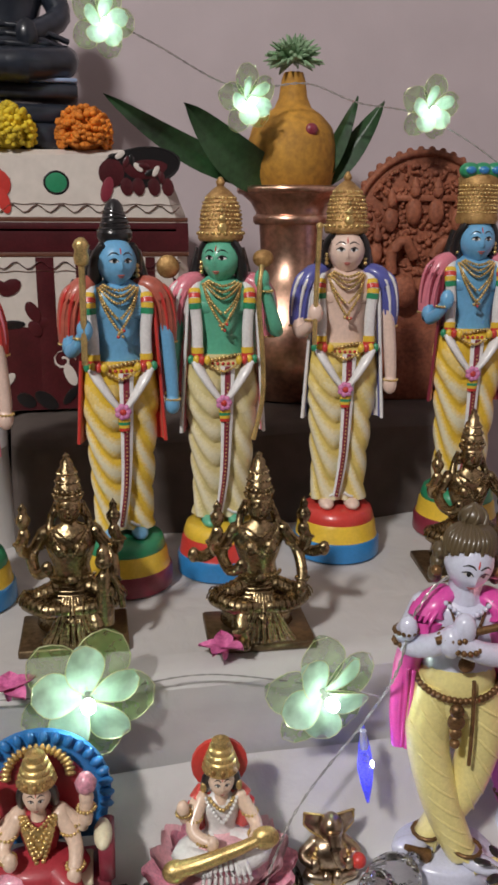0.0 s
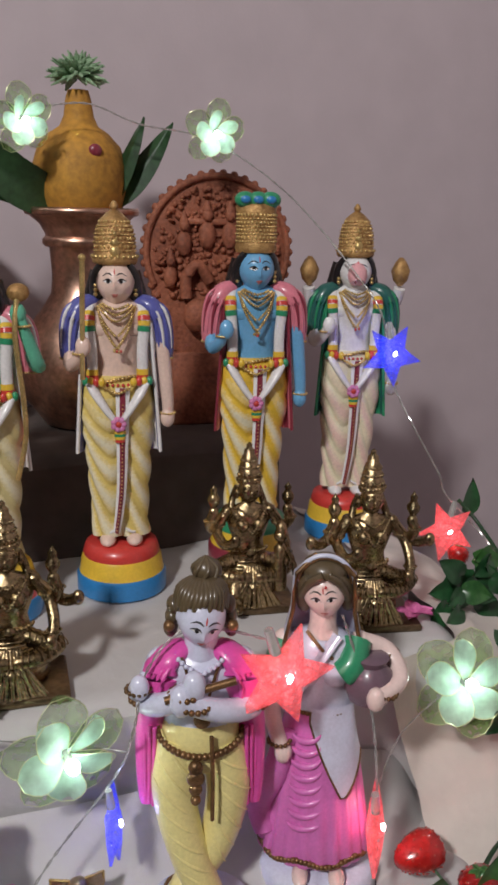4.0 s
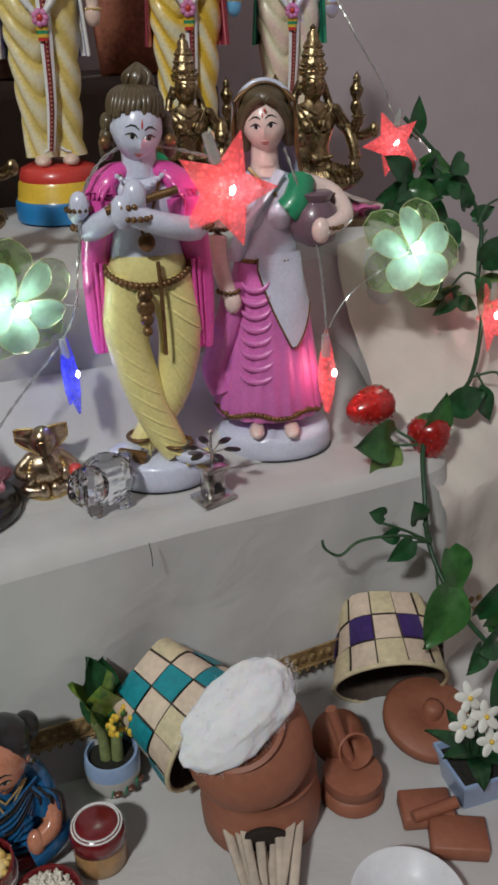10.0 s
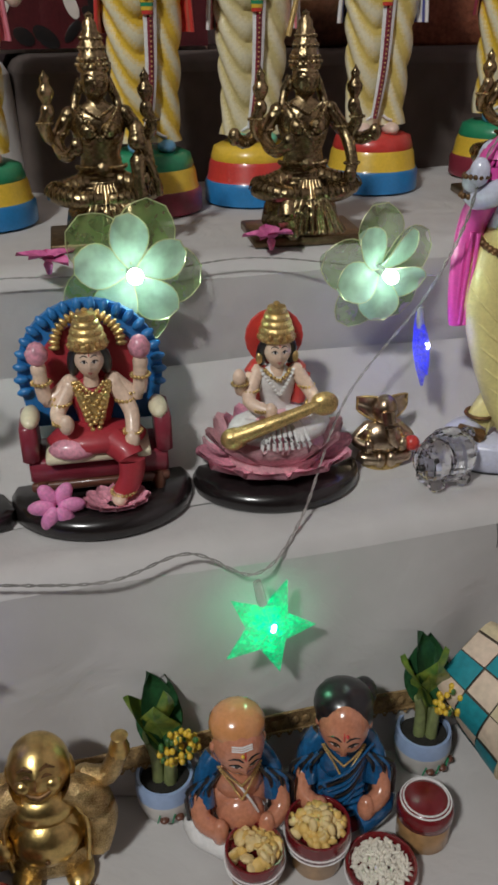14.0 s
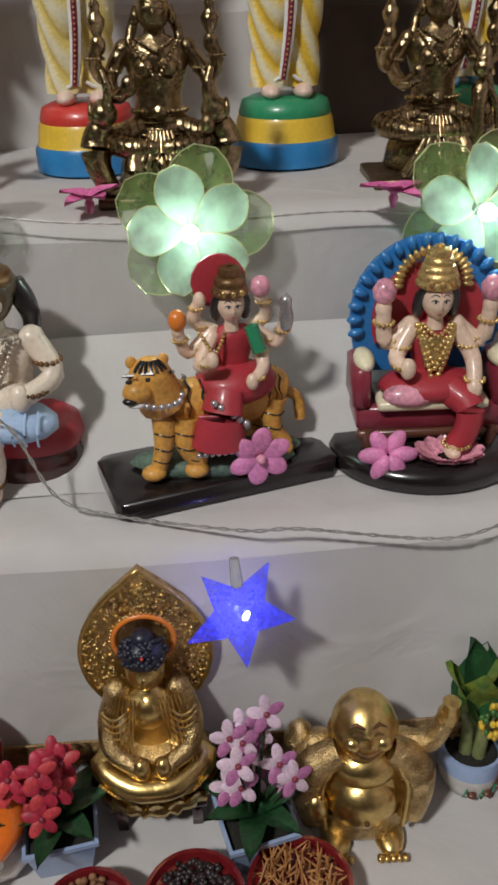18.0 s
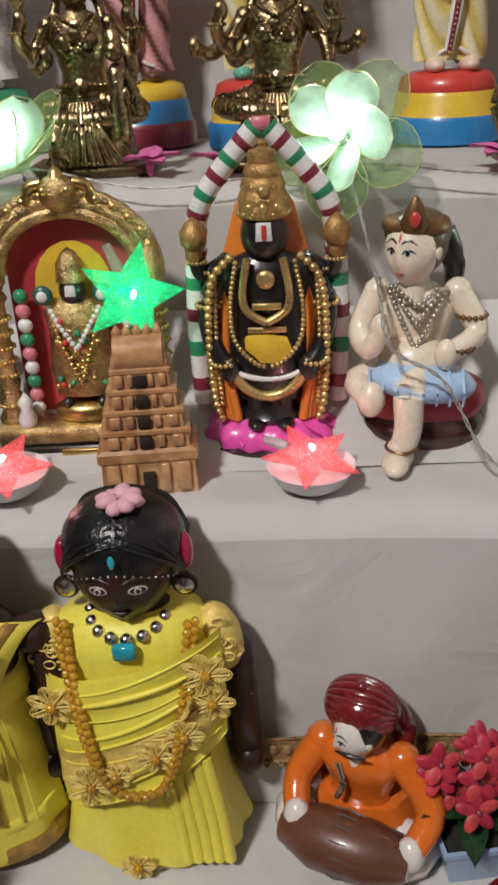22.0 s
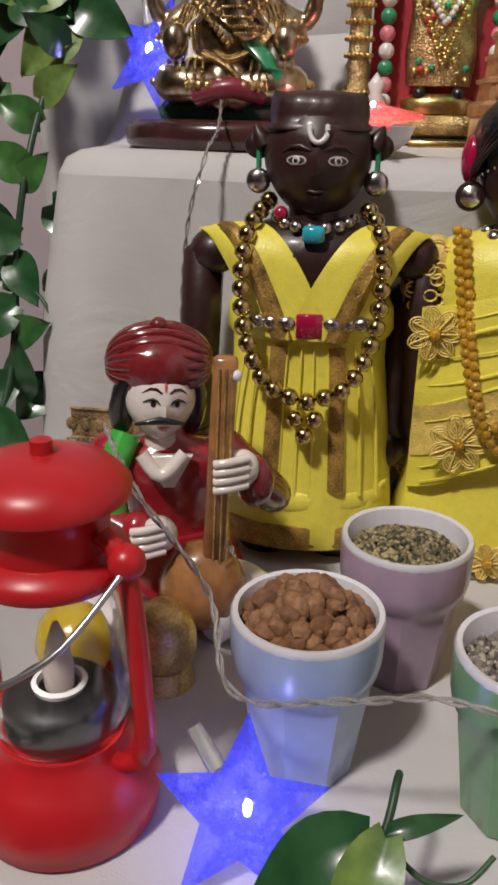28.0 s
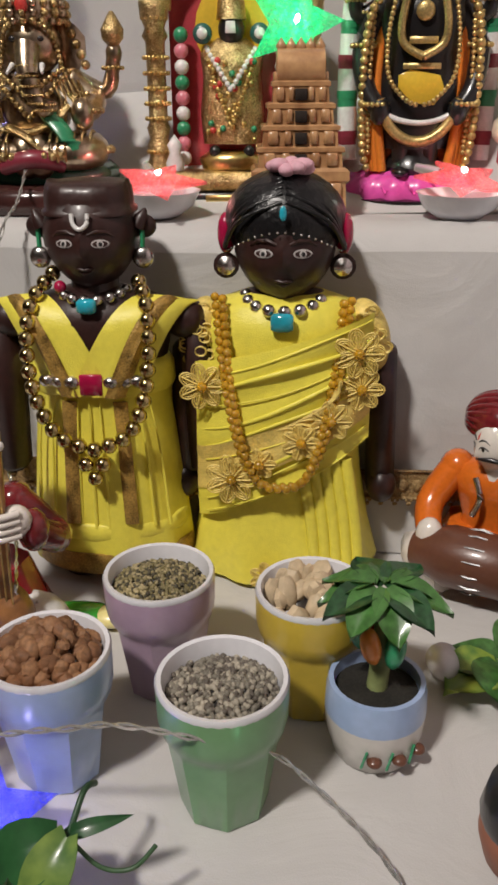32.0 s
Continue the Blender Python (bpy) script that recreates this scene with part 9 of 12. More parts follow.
def pot_round(t, m_band, m_body, r=0.019, h=0.03):
    Shape().lathe([(0.72 * r, 0), (0.82 * r, 0.001), (0.98 * r, 0.35 * h), (1.02 * r, 0.62 * h)], m_body, seg=28).done("pot", t)
    Shape().lathe([(1.02 * r, 0.62 * h), (1.0 * r, 0.9 * h), (0.96 * r, h), (0.86 * r, h), (0.84 * r, 0.8 * h)], m_band, seg=28, hollow=True).done("rim", t)
    Shape().lathe([(0.86 * r, 0.84 * h), (0.5 * r, 0.88 * h), (0, 0.9 * h)], SOIL, seg=20).done("soil", t)
    dk = Shape()
    for i in range(3):
        a = -2.2 + 0.5 * i
        dk.tube([(1.0 * r * math.cos(a), 1.0 * r * math.sin(a), 0.18 * h), (1.015 * r * math.cos(a + 0.1), 1.015 * r * math.sin(a + 0.1), 0.42 * h)], 0.0006, GREEN, 5)
        dk.ball((1.01 * r * math.cos(a + 0.25), 1.01 * r * math.sin(a + 0.25), 0.3 * h), (0.003, 0.003, 0.002), BROWN)
    dk.done("painted_twig", t)


POT_BLUE = mat("pale_blue_glaze", (0.34, 0.45, 0.68), 0.3, vary=0.06, bump=0.05, coat=0.4)
POT_WHITE = mat("ivory_glaze", (0.66, 0.63, 0.60), 0.3, vary=0.06, bump=0.05, coat=0.4)


def bulb_plant(x, y, turn):
    t = put(new("potted_plant"), x, y, Z0, turn, 1.0, "small bulb plant with yellow buds in glazed pot", "plant", "small bulb plants")
    pot_round(t, POT_BLUE, POT_WHITE)
    for i, (dx, dy, lx) in enumerate([(-0.004, 0, -0.10), (0.004, -0.002, 0.06), (0.0, 0.004, 0.02), (0.002, -0.005, 0.14)]):
        Shape().tube(curve([(dx, dy, 0.026), (dx + 0.1 * lx * 0.1, dy, 0.048), (dx + lx * 0.05, dy, 0.062)], 4), [0.0042, 0.0042, 0.004, 0.0038, 0.0036, 0.0034, 0.003, 0.0028, 0.0026], STALK, 8).done("stalk", t)
    for i, (a, tilt, ln, w, m) in enumerate([(20, 72, 0.056, 0.017, LEAF_D), (150, 66, 0.050, 0.015, LEAF_Y), (70, 62, 0.048, 0.015, LEAF_Y), (-40, 64, 0.050, 0.018, LEAF_D), (200, 76, 0.056, 0.014, LEAF_Y)]):
        s = Shape()
        leaf_shape(s, pose(0.002 * math.cos(i), 0.002 * math.sin(i), 0.052, 0, 0, a) @ pose(0, 0, 0, tilt, 0, 0), ln, w, m, -0.12)
        s.done("leaf", t)
    b = Shape()
    q = random.Random(int(x * 1000))
    for i in range(54):
        d = Vector((q.gauss(0, 1), q.gauss(0, 1), q.gauss(0, 1))).normalized()
        b.ball((0.006 + 0.0125 * d.x, -0.016 + 0.008 * d.y, 0.066 + 0.010 * d.z), (0.0020, 0.0020, 0.0024), YELLOW if i % 4 else LEAF_M, None, 7, 5)
    b.done("bud_cluster", t)


bulb_plant(-0.017, 0.362, 10)
bulb_plant(0.160, 0.355, 15)

t = put(new("potted_tree"), -0.382, 0.222, Z0, 20, 1.0, "toy papaya tree with orange fruit in glazed pot", "plant")
pot_round(t, POT_BLUE, POT_WHITE, 0.0195, 0.034)
Shape().tube(curve([(0, 0, 0.028), (0.001, 0, 0.045), (0.001, 0, 0.068)], 4), [0.0042, 0.0042, 0.004, 0.004, 0.0038, 0.0036, 0.0034, 0.0032, 0.003], STALK, 10).done("trunk", t)
for i in range(11):
    s = Shape()
    leaf_shape(s, pose(0.0, 0.0, 0.074 + 0.0015 * (i % 3), 0, 0, i * 33 + 7 * (i % 2)) @ pose(0, 0.003, 0, 8 - 12 * (i % 3), 0, 0), 0.0235, 0.0088, LEAF_M if i % 3 else LEAF_D, 0.22)
    s.done("leaf", t)
for i in range(5):
    a = i * 1.25 - 2.4
    Shape().ball((0.008 * math.cos(a), 0.008 * math.sin(a), 0.054 - 0.002 * (i % 2)), (0.0040, 0.0040, 0.0085), (ORANGE, GREEN, ORANGE, RED, GREEN)[i], Matrix.Rotation(0.3 * math.cos(a), 3, "Y")).done("fruit", t)


def flower_box(x, y, turn, what, petal, core, n, seed, pots=POT_BLUE, high=0.07, leaf=LEAF_D):
    t = put(new("flower_pot"), x, y, Z0, turn, 1.0, what, "plant", "artificial flowers in small square pots")
    s = Shape()
    rows = [[(w * c, w * d, z) for c, d in ((1, 1), (0, 1.02), (-1, 1), (-1.02, 0), (-1, -1), (0, -1.02), (1, -1), (1.02, 0))] for w, z in ((0.014, 0), (0.0145, 0.001), (0.0185, 0.024), (0.0205, 0.026), (0.0205, 0.029), (0.0185, 0.029), (0.0175, 0.024))]
    s.grid(rows, pots, True, (True, False))
    s.done("pot", t, smooth=30)
    Shape().box((0, 0, 0.022), (0.034, 0.034, 0.006), SOIL).done("soil", t)
    q = random.Random(seed)
    for i in range(n):
        a, e = q.uniform(0, 6.28), q.uniform(0.2, 1.0)
        p = Vector((0.022 * math.cos(a) * e, 0.016 * math.sin(a) * e - 0.004, 0.045 + q.random() * (high - 0.03)))
        st = Shape().tube(curve([(0.2 * p.x, 0.2 * p.y, 0.024), (0.5 * p.x, 0.5 * p.y, 0.5 * p.z + 0.01), p], 4), 0.0009, STEM, 6)
        stem = st.done("stem", t)
        f = Shape()
        for k in range(5):
            R = Euler((q.uniform(-0.5, 0.2) + 1.2, q.uniform(-0.5, 0.5), k * 1.257)).to_matrix()
            R = Matrix.Rotation(q.uniform(-0.2, 0.2), 3, "X") @ Matrix.Rotation(-0.5, 3, "X") @ Matrix.Rotation(k * 1.257, 3, "Y")
            f.ball(p + R @ Vector((0, -0.001, 0.0055)), (0.0033, 0.0011, 0.0056), petal[k % len(petal)], R, 9, 7)
        f.ball(p + Vector((0, -0.002, 0.001)), 0.0018, core, None, 7, 5)
        f.done("blossom", t)
    for i in range(7):
        s = Shape()
        leaf_shape(s, pose(0, 0, 0.028, 0, 0, i * 51 + seed) @ pose(0, 0, 0, 35 + 8 * (i % 3), 0, 0), 0.036, 0.009, leaf, 0.3)
        s.done("leaf", t)


ORCHID = [mat("pale_orchid", (0.72, 0.55, 0.66), 0.5, vary=0.15, scale=200, bump=0.2), mat("mauve_orchid", (0.45, 0.16, 0.34), 0.5, vary=0.2, scale=200, bump=0.2)]
ROSE_RED = [mat("crimson_petal", (0.42, 0.02, 0.05), 0.5, vary=0.25, scale=160, bump=0.3), mat("red_petal", (0.55, 0.05, 0.06), 0.5, vary=0.25, scale=160, bump=0.3)]
WHITE_P = [mat("white_petal", (0.80, 0.80, 0.74), 0.5, vary=0.06, bump=0.2)]
flower_box(-0.152, 0.330, 12, "artificial orchids in a pale blue square pot", ORCHID, MAROON, 13, 5, high=0.085)
flower_box(-0.262, 0.338, 8, "artificial red roses in a pale blue square pot", ROSE_RED, MAROON, 12, 9, high=0.08)
flower_box(0.382, 0.246, -6, "artificial white blossoms and berries in a small pot", WHITE_P, YELLOW, 5, 3, high=0.066)
s = Shape()
for i, (dx, dz) in enumerate([(0.012, 0.05), (0.016, 0.06), (0.008, 0.062)]):
    s = Shape().ball((0, 0, 0), (0.0065, 0.0065, 0.006), RED_GLAZE).tube([(0, 0, 0.005), (-0.002, 0.004, 0.014)], 0.0006, STEM, 5)
    put(s.done("berry"), 0.392 + dx, 0.236, Z0 + dz, 0, 1.0, "shiny red artificial berry on a thin stem", "berry", "red berries")

# ---- the clay kitchen set ----
stove = put(new("clay_stove"), 0.243, 0.290, Z0, -20, 1.0, "terracotta stove with firewood sticks in its mouth", "stove")
Shape().lathe([(0.036, 0), (0.039, 0.002), (0.040, 0.02), (0.037, 0.036), (0.035, 0.042), (0.037, 0.045), (0.033, 0.047), (0, 0.046)], TERRA, seg=32).done("stove_body", stove)
# Flat slab on the closed wall, coloured like the mouth's shade.
Shape().slab([(0.0175 * math.cos(t), 0.009 + 0.021 * abs(math.sin(t)) ** 0.8) for t in [0.2 * i for i in range(16)]], 0.004, HOLE_SHADE, pose(0, -0.0372, 0.002, 90, 0, 0)).done("mouth", stove)
STICK = mat("split_firewood", (0.50, 0.42, 0.34), 0.75, vary=0.2, scale=40, bump=0.5, bscale=160)
for i in range(9):
    a = -0.5 + i * 0.125
    Shape().box((0.006 * math.sin(3 * i) + 0.026 * a, -0.066, 0.0125 + 0.003 * (i % 3)), (0.0058, 0.080, 0.004), STICK, Matrix.Rotation(-a * 0.55, 3, "Z") @ Matrix.Rotation(0.22, 3, "X"), 0.2).done("stick", stove)
s = Shape().lathe([(0.008, -0.004), (0.022, -0.001), (0.034, 0.008), (0.0395, 0.022), (0.0395, 0.033), (0.034, 0.045), (0.026, 0.051), (0.029, 0.055), (0.026, 0.056), (0.021, 0.049), (0, 0.046)], TERRA, seg=32)
put(s.done("clay_pot"), 0.243, 0.290, Z0 + 0.046, 0, 1.0, "round terracotta cooking pot standing on a stove", "pot", tip=(12, -20))
COTTON = mat("cotton_wool", (0.80, 0.79, 0.82), 1.0, vary=0.02, scale=60, bump=0.3, bscale=700, sub=0.4, depth=0.0006)
s, rows = Shape(), []
for i in range(61):
    t = math.pi * i / 60
    ring = []
    for j in range(96):
        a = 2 * math.pi * j / 96
        d = Vector((math.sin(t) * math.cos(a), math.sin(t) * math.sin(a), -math.cos(t)))
        w = 1 + 0.16 * noise.noise(d * 1.6) + 0.06 * noise.noise(d * 4.3) + 0.014 * noise.noise(d * 13) + 0.010 * noise.noise(d * 29)
        ring.append((0.042 * w * d.x, 0.023 * w * d.y, (0.017 if d.z > 0 else 0.010) * w * d.z))
    rows.append(ring)
s.grid(rows, COTTON, True)
q = random.Random(4)
for i in range(700):
    t, a = math.acos(q.uniform(-0.5, 1)), q.uniform(0, 6.283)
    d = Vector((math.sin(t) * math.cos(a), math.sin(t) * math.sin(a), math.cos(t)))
    p = Vector((0.042 * d.x, 0.023 * d.y, 0.0165 * d.z))
    u = Vector((q.uniform(-1, 1), q.uniform(-1, 1), q.uniform(-1, 1))).normalized()
    s.tube([p, p + d * 0.0010 + u * 0.002, p + d * 0.0012 + u * 0.004], [0.00012, 0.0001, 0.00004], COTTON, 3, cap=False)
put(s.done("cotton_wool_wad"), 0.226, 0.279, Z0 + 0.106, 8, 1.0, "white fluffy wad of cotton wool on the pot", "cotton", tip=(22, -28))
s = Shape().lathe([(0.007, 0), (0.016, 0.003), (0.0195, 0.014), (0.015, 0.026), (0.0085, 0.033), (0.0085, 0.040), (0.0125, 0.046), (0.0115, 0.047), (0.007, 0.041), (0.006, 0.034), (0, 0.03)], TERRA, seg=26)
put(s.done("clay_jug"), 0.312, 0.318, Z0 + 0.017, 0, 1.0, "small terracotta jug lying tilted", "jug", tip=(62, -12))
m = put(new("clay_mortar"), 0.305, 0.276, Z0, 0, 1.0, "terracotta hand mill with an upright stick", "mill")
Shape().lathe([(0.020, 0), (0.022, 0.003), (0.020, 0.010), (0.018, 0.012)], TERRA, seg=28).done("mill_base", m)
Shape().lathe([(0.018, 0.012), (0.0205, 0.014), (0.020, 0.022), (0.006, 0.024), (0, 0.023)], TERRA, seg=28).done("mill_top", m)
Shape().tube(curve([(0.002, 0.002, 0.02), (-0.004, 0.010, 0.045), (-0.009, 0.016, 0.068)], 4), 0.0038, TERRA, 10).done("stick", m)
m = put(new("clay_griddle"), 0.383, 0.300, Z0 + 0.010, 0, 1.0, "round terracotta grinding disc with a peg hole", "disc", tip=(14, 0))
Shape().lathe([(0.030, 0), (0.034, 0.002), (0.0345, 0.008), (0.032, 0.011), (0.011, 0.0115), (0.009, 0.010), (0, 0.009)], TERRA, seg=34).done("disc", m)
Shape().lathe([(0.0075, 0.009), (0.007, 0.018), (0.0035, 0.02), (0, 0.02)], TERRA, (0.002, 0.002, 0), 14).done("peg", m)
s = Shape().box((0, 0, 0.006), (0.036, 0.026, 0.012), TERRA, Matrix.Rotation(-0.5, 3, "Z"), 0.1)
put(s.done("clay_slab"), 0.347, 0.214, Z0, 0, 1.0, "rectangular terracotta grinding slab", "slab", "terracotta grinding stones")
s = Shape().box((0, 0, 0.006), (0.034, 0.024, 0.012), TERRA, Matrix.Rotation(-0.35, 3, "Z"), 0.1).tube([(-0.016, -0.008, 0.015), (0.016, -0.010, 0.015)], [0.004, 0.004], TERRA, 12)
put(s.done("clay_slab"), 0.341, 0.241, Z0 + 0.0, 0, 1.0, "terracotta grinding slab with its roller", "slab", "terracotta grinding stones")
s = Shape().lathe([(0.016, 0), (0.018, 0.002), (0.028, 0.010), (0.036, 0.022), (0.037, 0.023), (0.034, 0.0225), (0.026, 0.011), (0, 0.006)], GLAZE_INSIDE, seg=40)
put(s.done("white_bowl"), 0.289, 0.184, Z0, 0, 0.92, "shallow plain white porcelain bowl", "bowl")


# ---- woven baskets ----
STRAW = mat("cream_palm_strip", (0.66, 0.56, 0.36), 0.6, vary=0.12, scale=70, bump=0.5, bscale=300)
STRAW_P = mat("pale_palm_strip", (0.68, 0.54, 0.42), 0.6, vary=0.1, scale=70, bump=0.5, bscale=300)
STRIP_TEAL = mat("teal_strip", (0.02, 0.25, 0.30), 0.4, vary=0.15, scale=70, bump=0.4, bscale=300)
STRIP_VIOLET = mat("violet_strip", (0.045, 0.02, 0.14), 0.35, vary=0.15, scale=70, bump=0.4, bscale=300)
# Dark brown stands in for the shade inside the baskets.
INNER_SHADE = mat("basket_inside_shade", (0.085, 0.06, 0.045), 0.8, vary=0.2, bump=0.3)


def basket(m, accent, what):
    """A basket of checked strips: square bottom, round mouth, every square a woven piece."""
    t = put(new("woven_basket"), 0, 0, 0, label=what, category="basket", group="toy woven baskets")
    t.matrix_world = m
    cols, rows_n = 12, 3

    def at(u, v, out=0.0):
        a = 2 * math.pi * u
        sq = 1 / max(abs(math.cos(a)), abs(math.sin(a)))
        k = min(1.0, v * 0.9 + 0.25)
        r = (0.030 * (1 - v) + 0.043 * v) * ((1 - k) * min(sq, 1.25) + k) + out
        return Vector((r * math.cos(a), r * math.sin(a), 0.062 * v))
    for i in range(cols):
        for j in range(rows_n):
            col = accent if (i % 2 == 0 and j % 2 == 1) or (accent is STRIP_TEAL and ((i % 4 == 1 and j == 2) or (i % 4 == 3 and j == 0))) else (STRAW if (i + j) % 2 else STRAW_P)
            g = Shape()
            o = 0.0012 if (i + j) % 2 else 0.0002
            e = 0.03
            patch = [[at((i + e + (1 - 2 * e) * a / 3) / cols, (j + e + (1 - 2 * e) * b / 3) / rows_n, o + (0.0008 if 0 < a < 3 and 0 < b < 3 else 0)) for a in range(4)] for b in range(4)]
            g.grid(patch, col)
            g.done("woven_square", t)
    # Inner wall with the mouth's shade put into its colour.
    inner = Shape().grid([[at(a / 32, b / 6, -0.0016) for a in range(32)] for b in range(7)], INNER_SHADE, True, (True, False))
    inner.done("shaded_inner_wall", t)
    bt = Shape().grid([[at(a / 32, 0, -0.0005 - 0.03 * (1 - k)) * 1 for a in range(32)] for k in (1, 0.5, 0.1)], STRAW, True, (False, True))
    bt.done("bottom", t)
    Shape().tube([at(a / 40, 1, 0) for a in range(41)], 0.0018, STRAW, 7).done("rim", t)
    return t


def basket_pose(bottom, axis, spin, size=1.0):
    return Matrix.Translation(bottom) @ Vector(axis).normalized().to_track_quat("Z", "Y").to_matrix().to_4x4() @ Matrix.Rotation(radians(spin), 4, "Z") @ Matrix.Scale(size, 4)


basket(basket_pose((0.196, 0.372, Z0 + 0.066), (0.42, -0.88, -0.20), 35, 1.0), STRIP_TEAL, "toy basket of cream and teal woven strips lying open")
basket(basket_pose((0.384, 0.376, Z0 + 0.062), (-0.30, -0.82, -0.46), -10, 0.98), STRIP_VIOLET, "toy basket of cream and violet woven strips lying open")


# ---- lanterns ----
RED_PLASTIC = mat("red_plastic", (0.52, 0.015, 0.02), 0.35, vary=0.06, scale=40, bump=0.06)
GLASS = mat("clear_plastic_glass", (0.97, 0.97, 0.97), 0.04, vary=0, bump=0, trans=1.0)
STEEL_WIRE = mat("steel_wire", (0.55, 0.55, 0.55), 0.3, 0.9, vary=0.1, bump=0)
BURNER = mat("black_plastic", (0.008, 0.008, 0.009), 0.5, vary=0.1, bump=0.05)
FROST = mat("frosted_flame", (0.55, 0.48, 0.44), 0.4, vary=0.1, bump=0.1)


def lantern(x, y, turn):
    t = put(new("lantern"), x, y, Z0, turn, 1.0, "small red plastic hurricane lantern with clear chimney", "lantern", "red toy lanterns")
    Shape().lathe([(0.024, 0), (0.0275, 0.002), (0.0285, 0.012), (0.024, 0.022), (0.019, 0.026), (0.0185, 0.03), (0, 0.03)], RED_PLASTIC, seg=36).done("base", t)
    b = Shape().lathe([(0.0125, 0.030), (0.0165, 0.032), (0.0165, 0.040), (0.013, 0.043), (0.008, 0.043)], BURNER, seg=28).done("burner", t)
    Shape().lathe([(0.0075, 0.043), (0.008, 0.0445), (0.0065, 0.045), (0.006, 0.043)], WHITE, seg=20).done("collar", b)
    Shape().lathe([(0.0042, 0.043), (0.0045, 0.05), (0.003, 0.058), (0.0008, 0.064), (0, 0.0645)], FROST, seg=14).done("flame", b)
    g = Shape().lathe([(0.0175, 0.030), (0.0215, 0.040), (0.0225, 0.050), (0.0200, 0.066), (0.0165, 0.078), (0.0160, 0.084), (0.0150, 0.084), (0.0155, 0.078), (0.019, 0.066), (0.0213, 0.050), (0.0203, 0.040), (0.0165, 0.031)], GLASS, seg=36, hollow=True).done("chimney", t)
    g.visible_shadow = False
    Shape().lathe([(0.0215, 0.082), (0.0225, 0.084), (0.0215, 0.087), (0.0165, 0.089), (0.0165, 0.101), (0.018, 0.102), (0.0225, 0.1035), (0.0228, 0.106), (0.018, 0.111), (0.009, 0.114), (0.003, 0.1145), (0.0028, 0.118), (0, 0.119)], RED_PLASTIC, seg=36).done("cap", t)
    for k in (-1, 1):
        Shape().tube(curve([(k * 0.020, 0, 0.024), (k * 0.029, 0, 0.032), (k * 0.0285, 0, 0.058), (k * 0.025, 0, 0.088), (k * 0.018, 0, 0.096)], 5), 0.0030, RED_PLASTIC, 10).ball((k * 0.0255, 0, 0.090), 0.005, RED_PLASTIC).done("side_arm", t)
    Shape().tube(curve([(-0.027, -0.002, 0.09), (-0.020, -0.024, 0.074), (0, -0.034, 0.064), (0.020, -0.024, 0.074), (0.027, -0.002, 0.09)], 7), 0.0009, STEEL_WIRE, 7).done("handle", t)


lantern(-0.572, 0.170, -20)
lantern(0.417, 0.205, 25)
s = Shape().ball((0, 0, 0.016), (0.015, 0.014, 0.014), paint("yellow_wrapped_fruit", (0.72, 0.52, 0.03), 0.7, 0.2))
s.lathe([(0.010, 0), (0.015, 0.001), (0.012, 0.006)], RED_GLAZE, seg=20)
put(s.done("yellow_ball"), -0.588, 0.226, Z0, 0, 1.1, "shiny yellow ball in a small red dish", "ball")
s = Shape().ball((0, 0, 0.018), (0.013, 0.012, 0.016), GOLD).lathe([(0.008, 0.002), (0.012, 0.0), (0.010, 0.008)], GOLD, seg=16)
put(s.done("golden_pot"), -0.558, 0.232, Z0, 0, 1.0, "small shiny golden pot", "pot")
s = Shape()
for i in range(6):
    leaf_shape(s, pose(0, 0, 0.004 + 0.003 * i, 0, 0, i * 60) @ pose(0, 0, 0, 10, 0, 0), 0.03, 0.018, LEAF_M if i % 2 else LEAF_Y, 0.25)
put(s.done("lettuce_toy"), -0.326, 0.262, Z0, 0, 0.95, "crinkled green toy lettuce", "toy")
s = Shape().lathe([(0.005, 0.002), (0.011, 0), (0.0105, 0.012), (0.0075, 0.022), (0.004, 0.026), (0, 0.027)], GLAZE_INSIDE, seg=18)
put(s.done("toy_radish"), -0.349, 0.272, Z0 + 0.006, 0, 0.7, "small pale toy vegetable", "toy", tip=(70, 0))
s = Shape().lathe([(0.012, 0), (0.017, 0.003), (0.020, 0.014), (0.0195, 0.022), (0.013, 0.026)], TERRA, seg=24)
s.lathe([(0.0195, 0.020), (0.0205, 0.024), (0.018, 0.036), (0.010, 0.040), (0.006, 0.046), (0.011, 0.052), (0.009, 0.058), (0, 0.06)], BLACK, seg=24)
put(s.done("clay_vase"), -0.331, 0.172, Z0, 0, 0.9, "small terracotta vase with a black top", "vase")
s = Shape().ball((0, 0, 0.006), (0.022, 0.010, 0.005), GREEN_SCARF).ball((0.020, -0.002, 0.006), (0.012, 0.008, 0.005), LEMON)
put(s.done("green_cloth_scrap"), -0.525, 0.290, Z0, 8, 1.0, "crumpled shiny green and yellow cloth", "cloth")


# ---- the top step ----
COPPER = mat("copper", (0.72, 0.44, 0.32), 0.33, 1.0, vary=0.2, scale=60, bump=0.15)
TURMERIC = mat("turmeric_coconut", (0.46, 0.23, 0.03), 0.75, vary=0.25, scale=50, bump=0.5, bscale=140, other=(0.26, 0.12, 0.02))
k = put(new("ritual_pot"), 0.250, 0.925, Z3, 0, 1.0, "copper ritual pot with coconut and mango leaves", "pot")
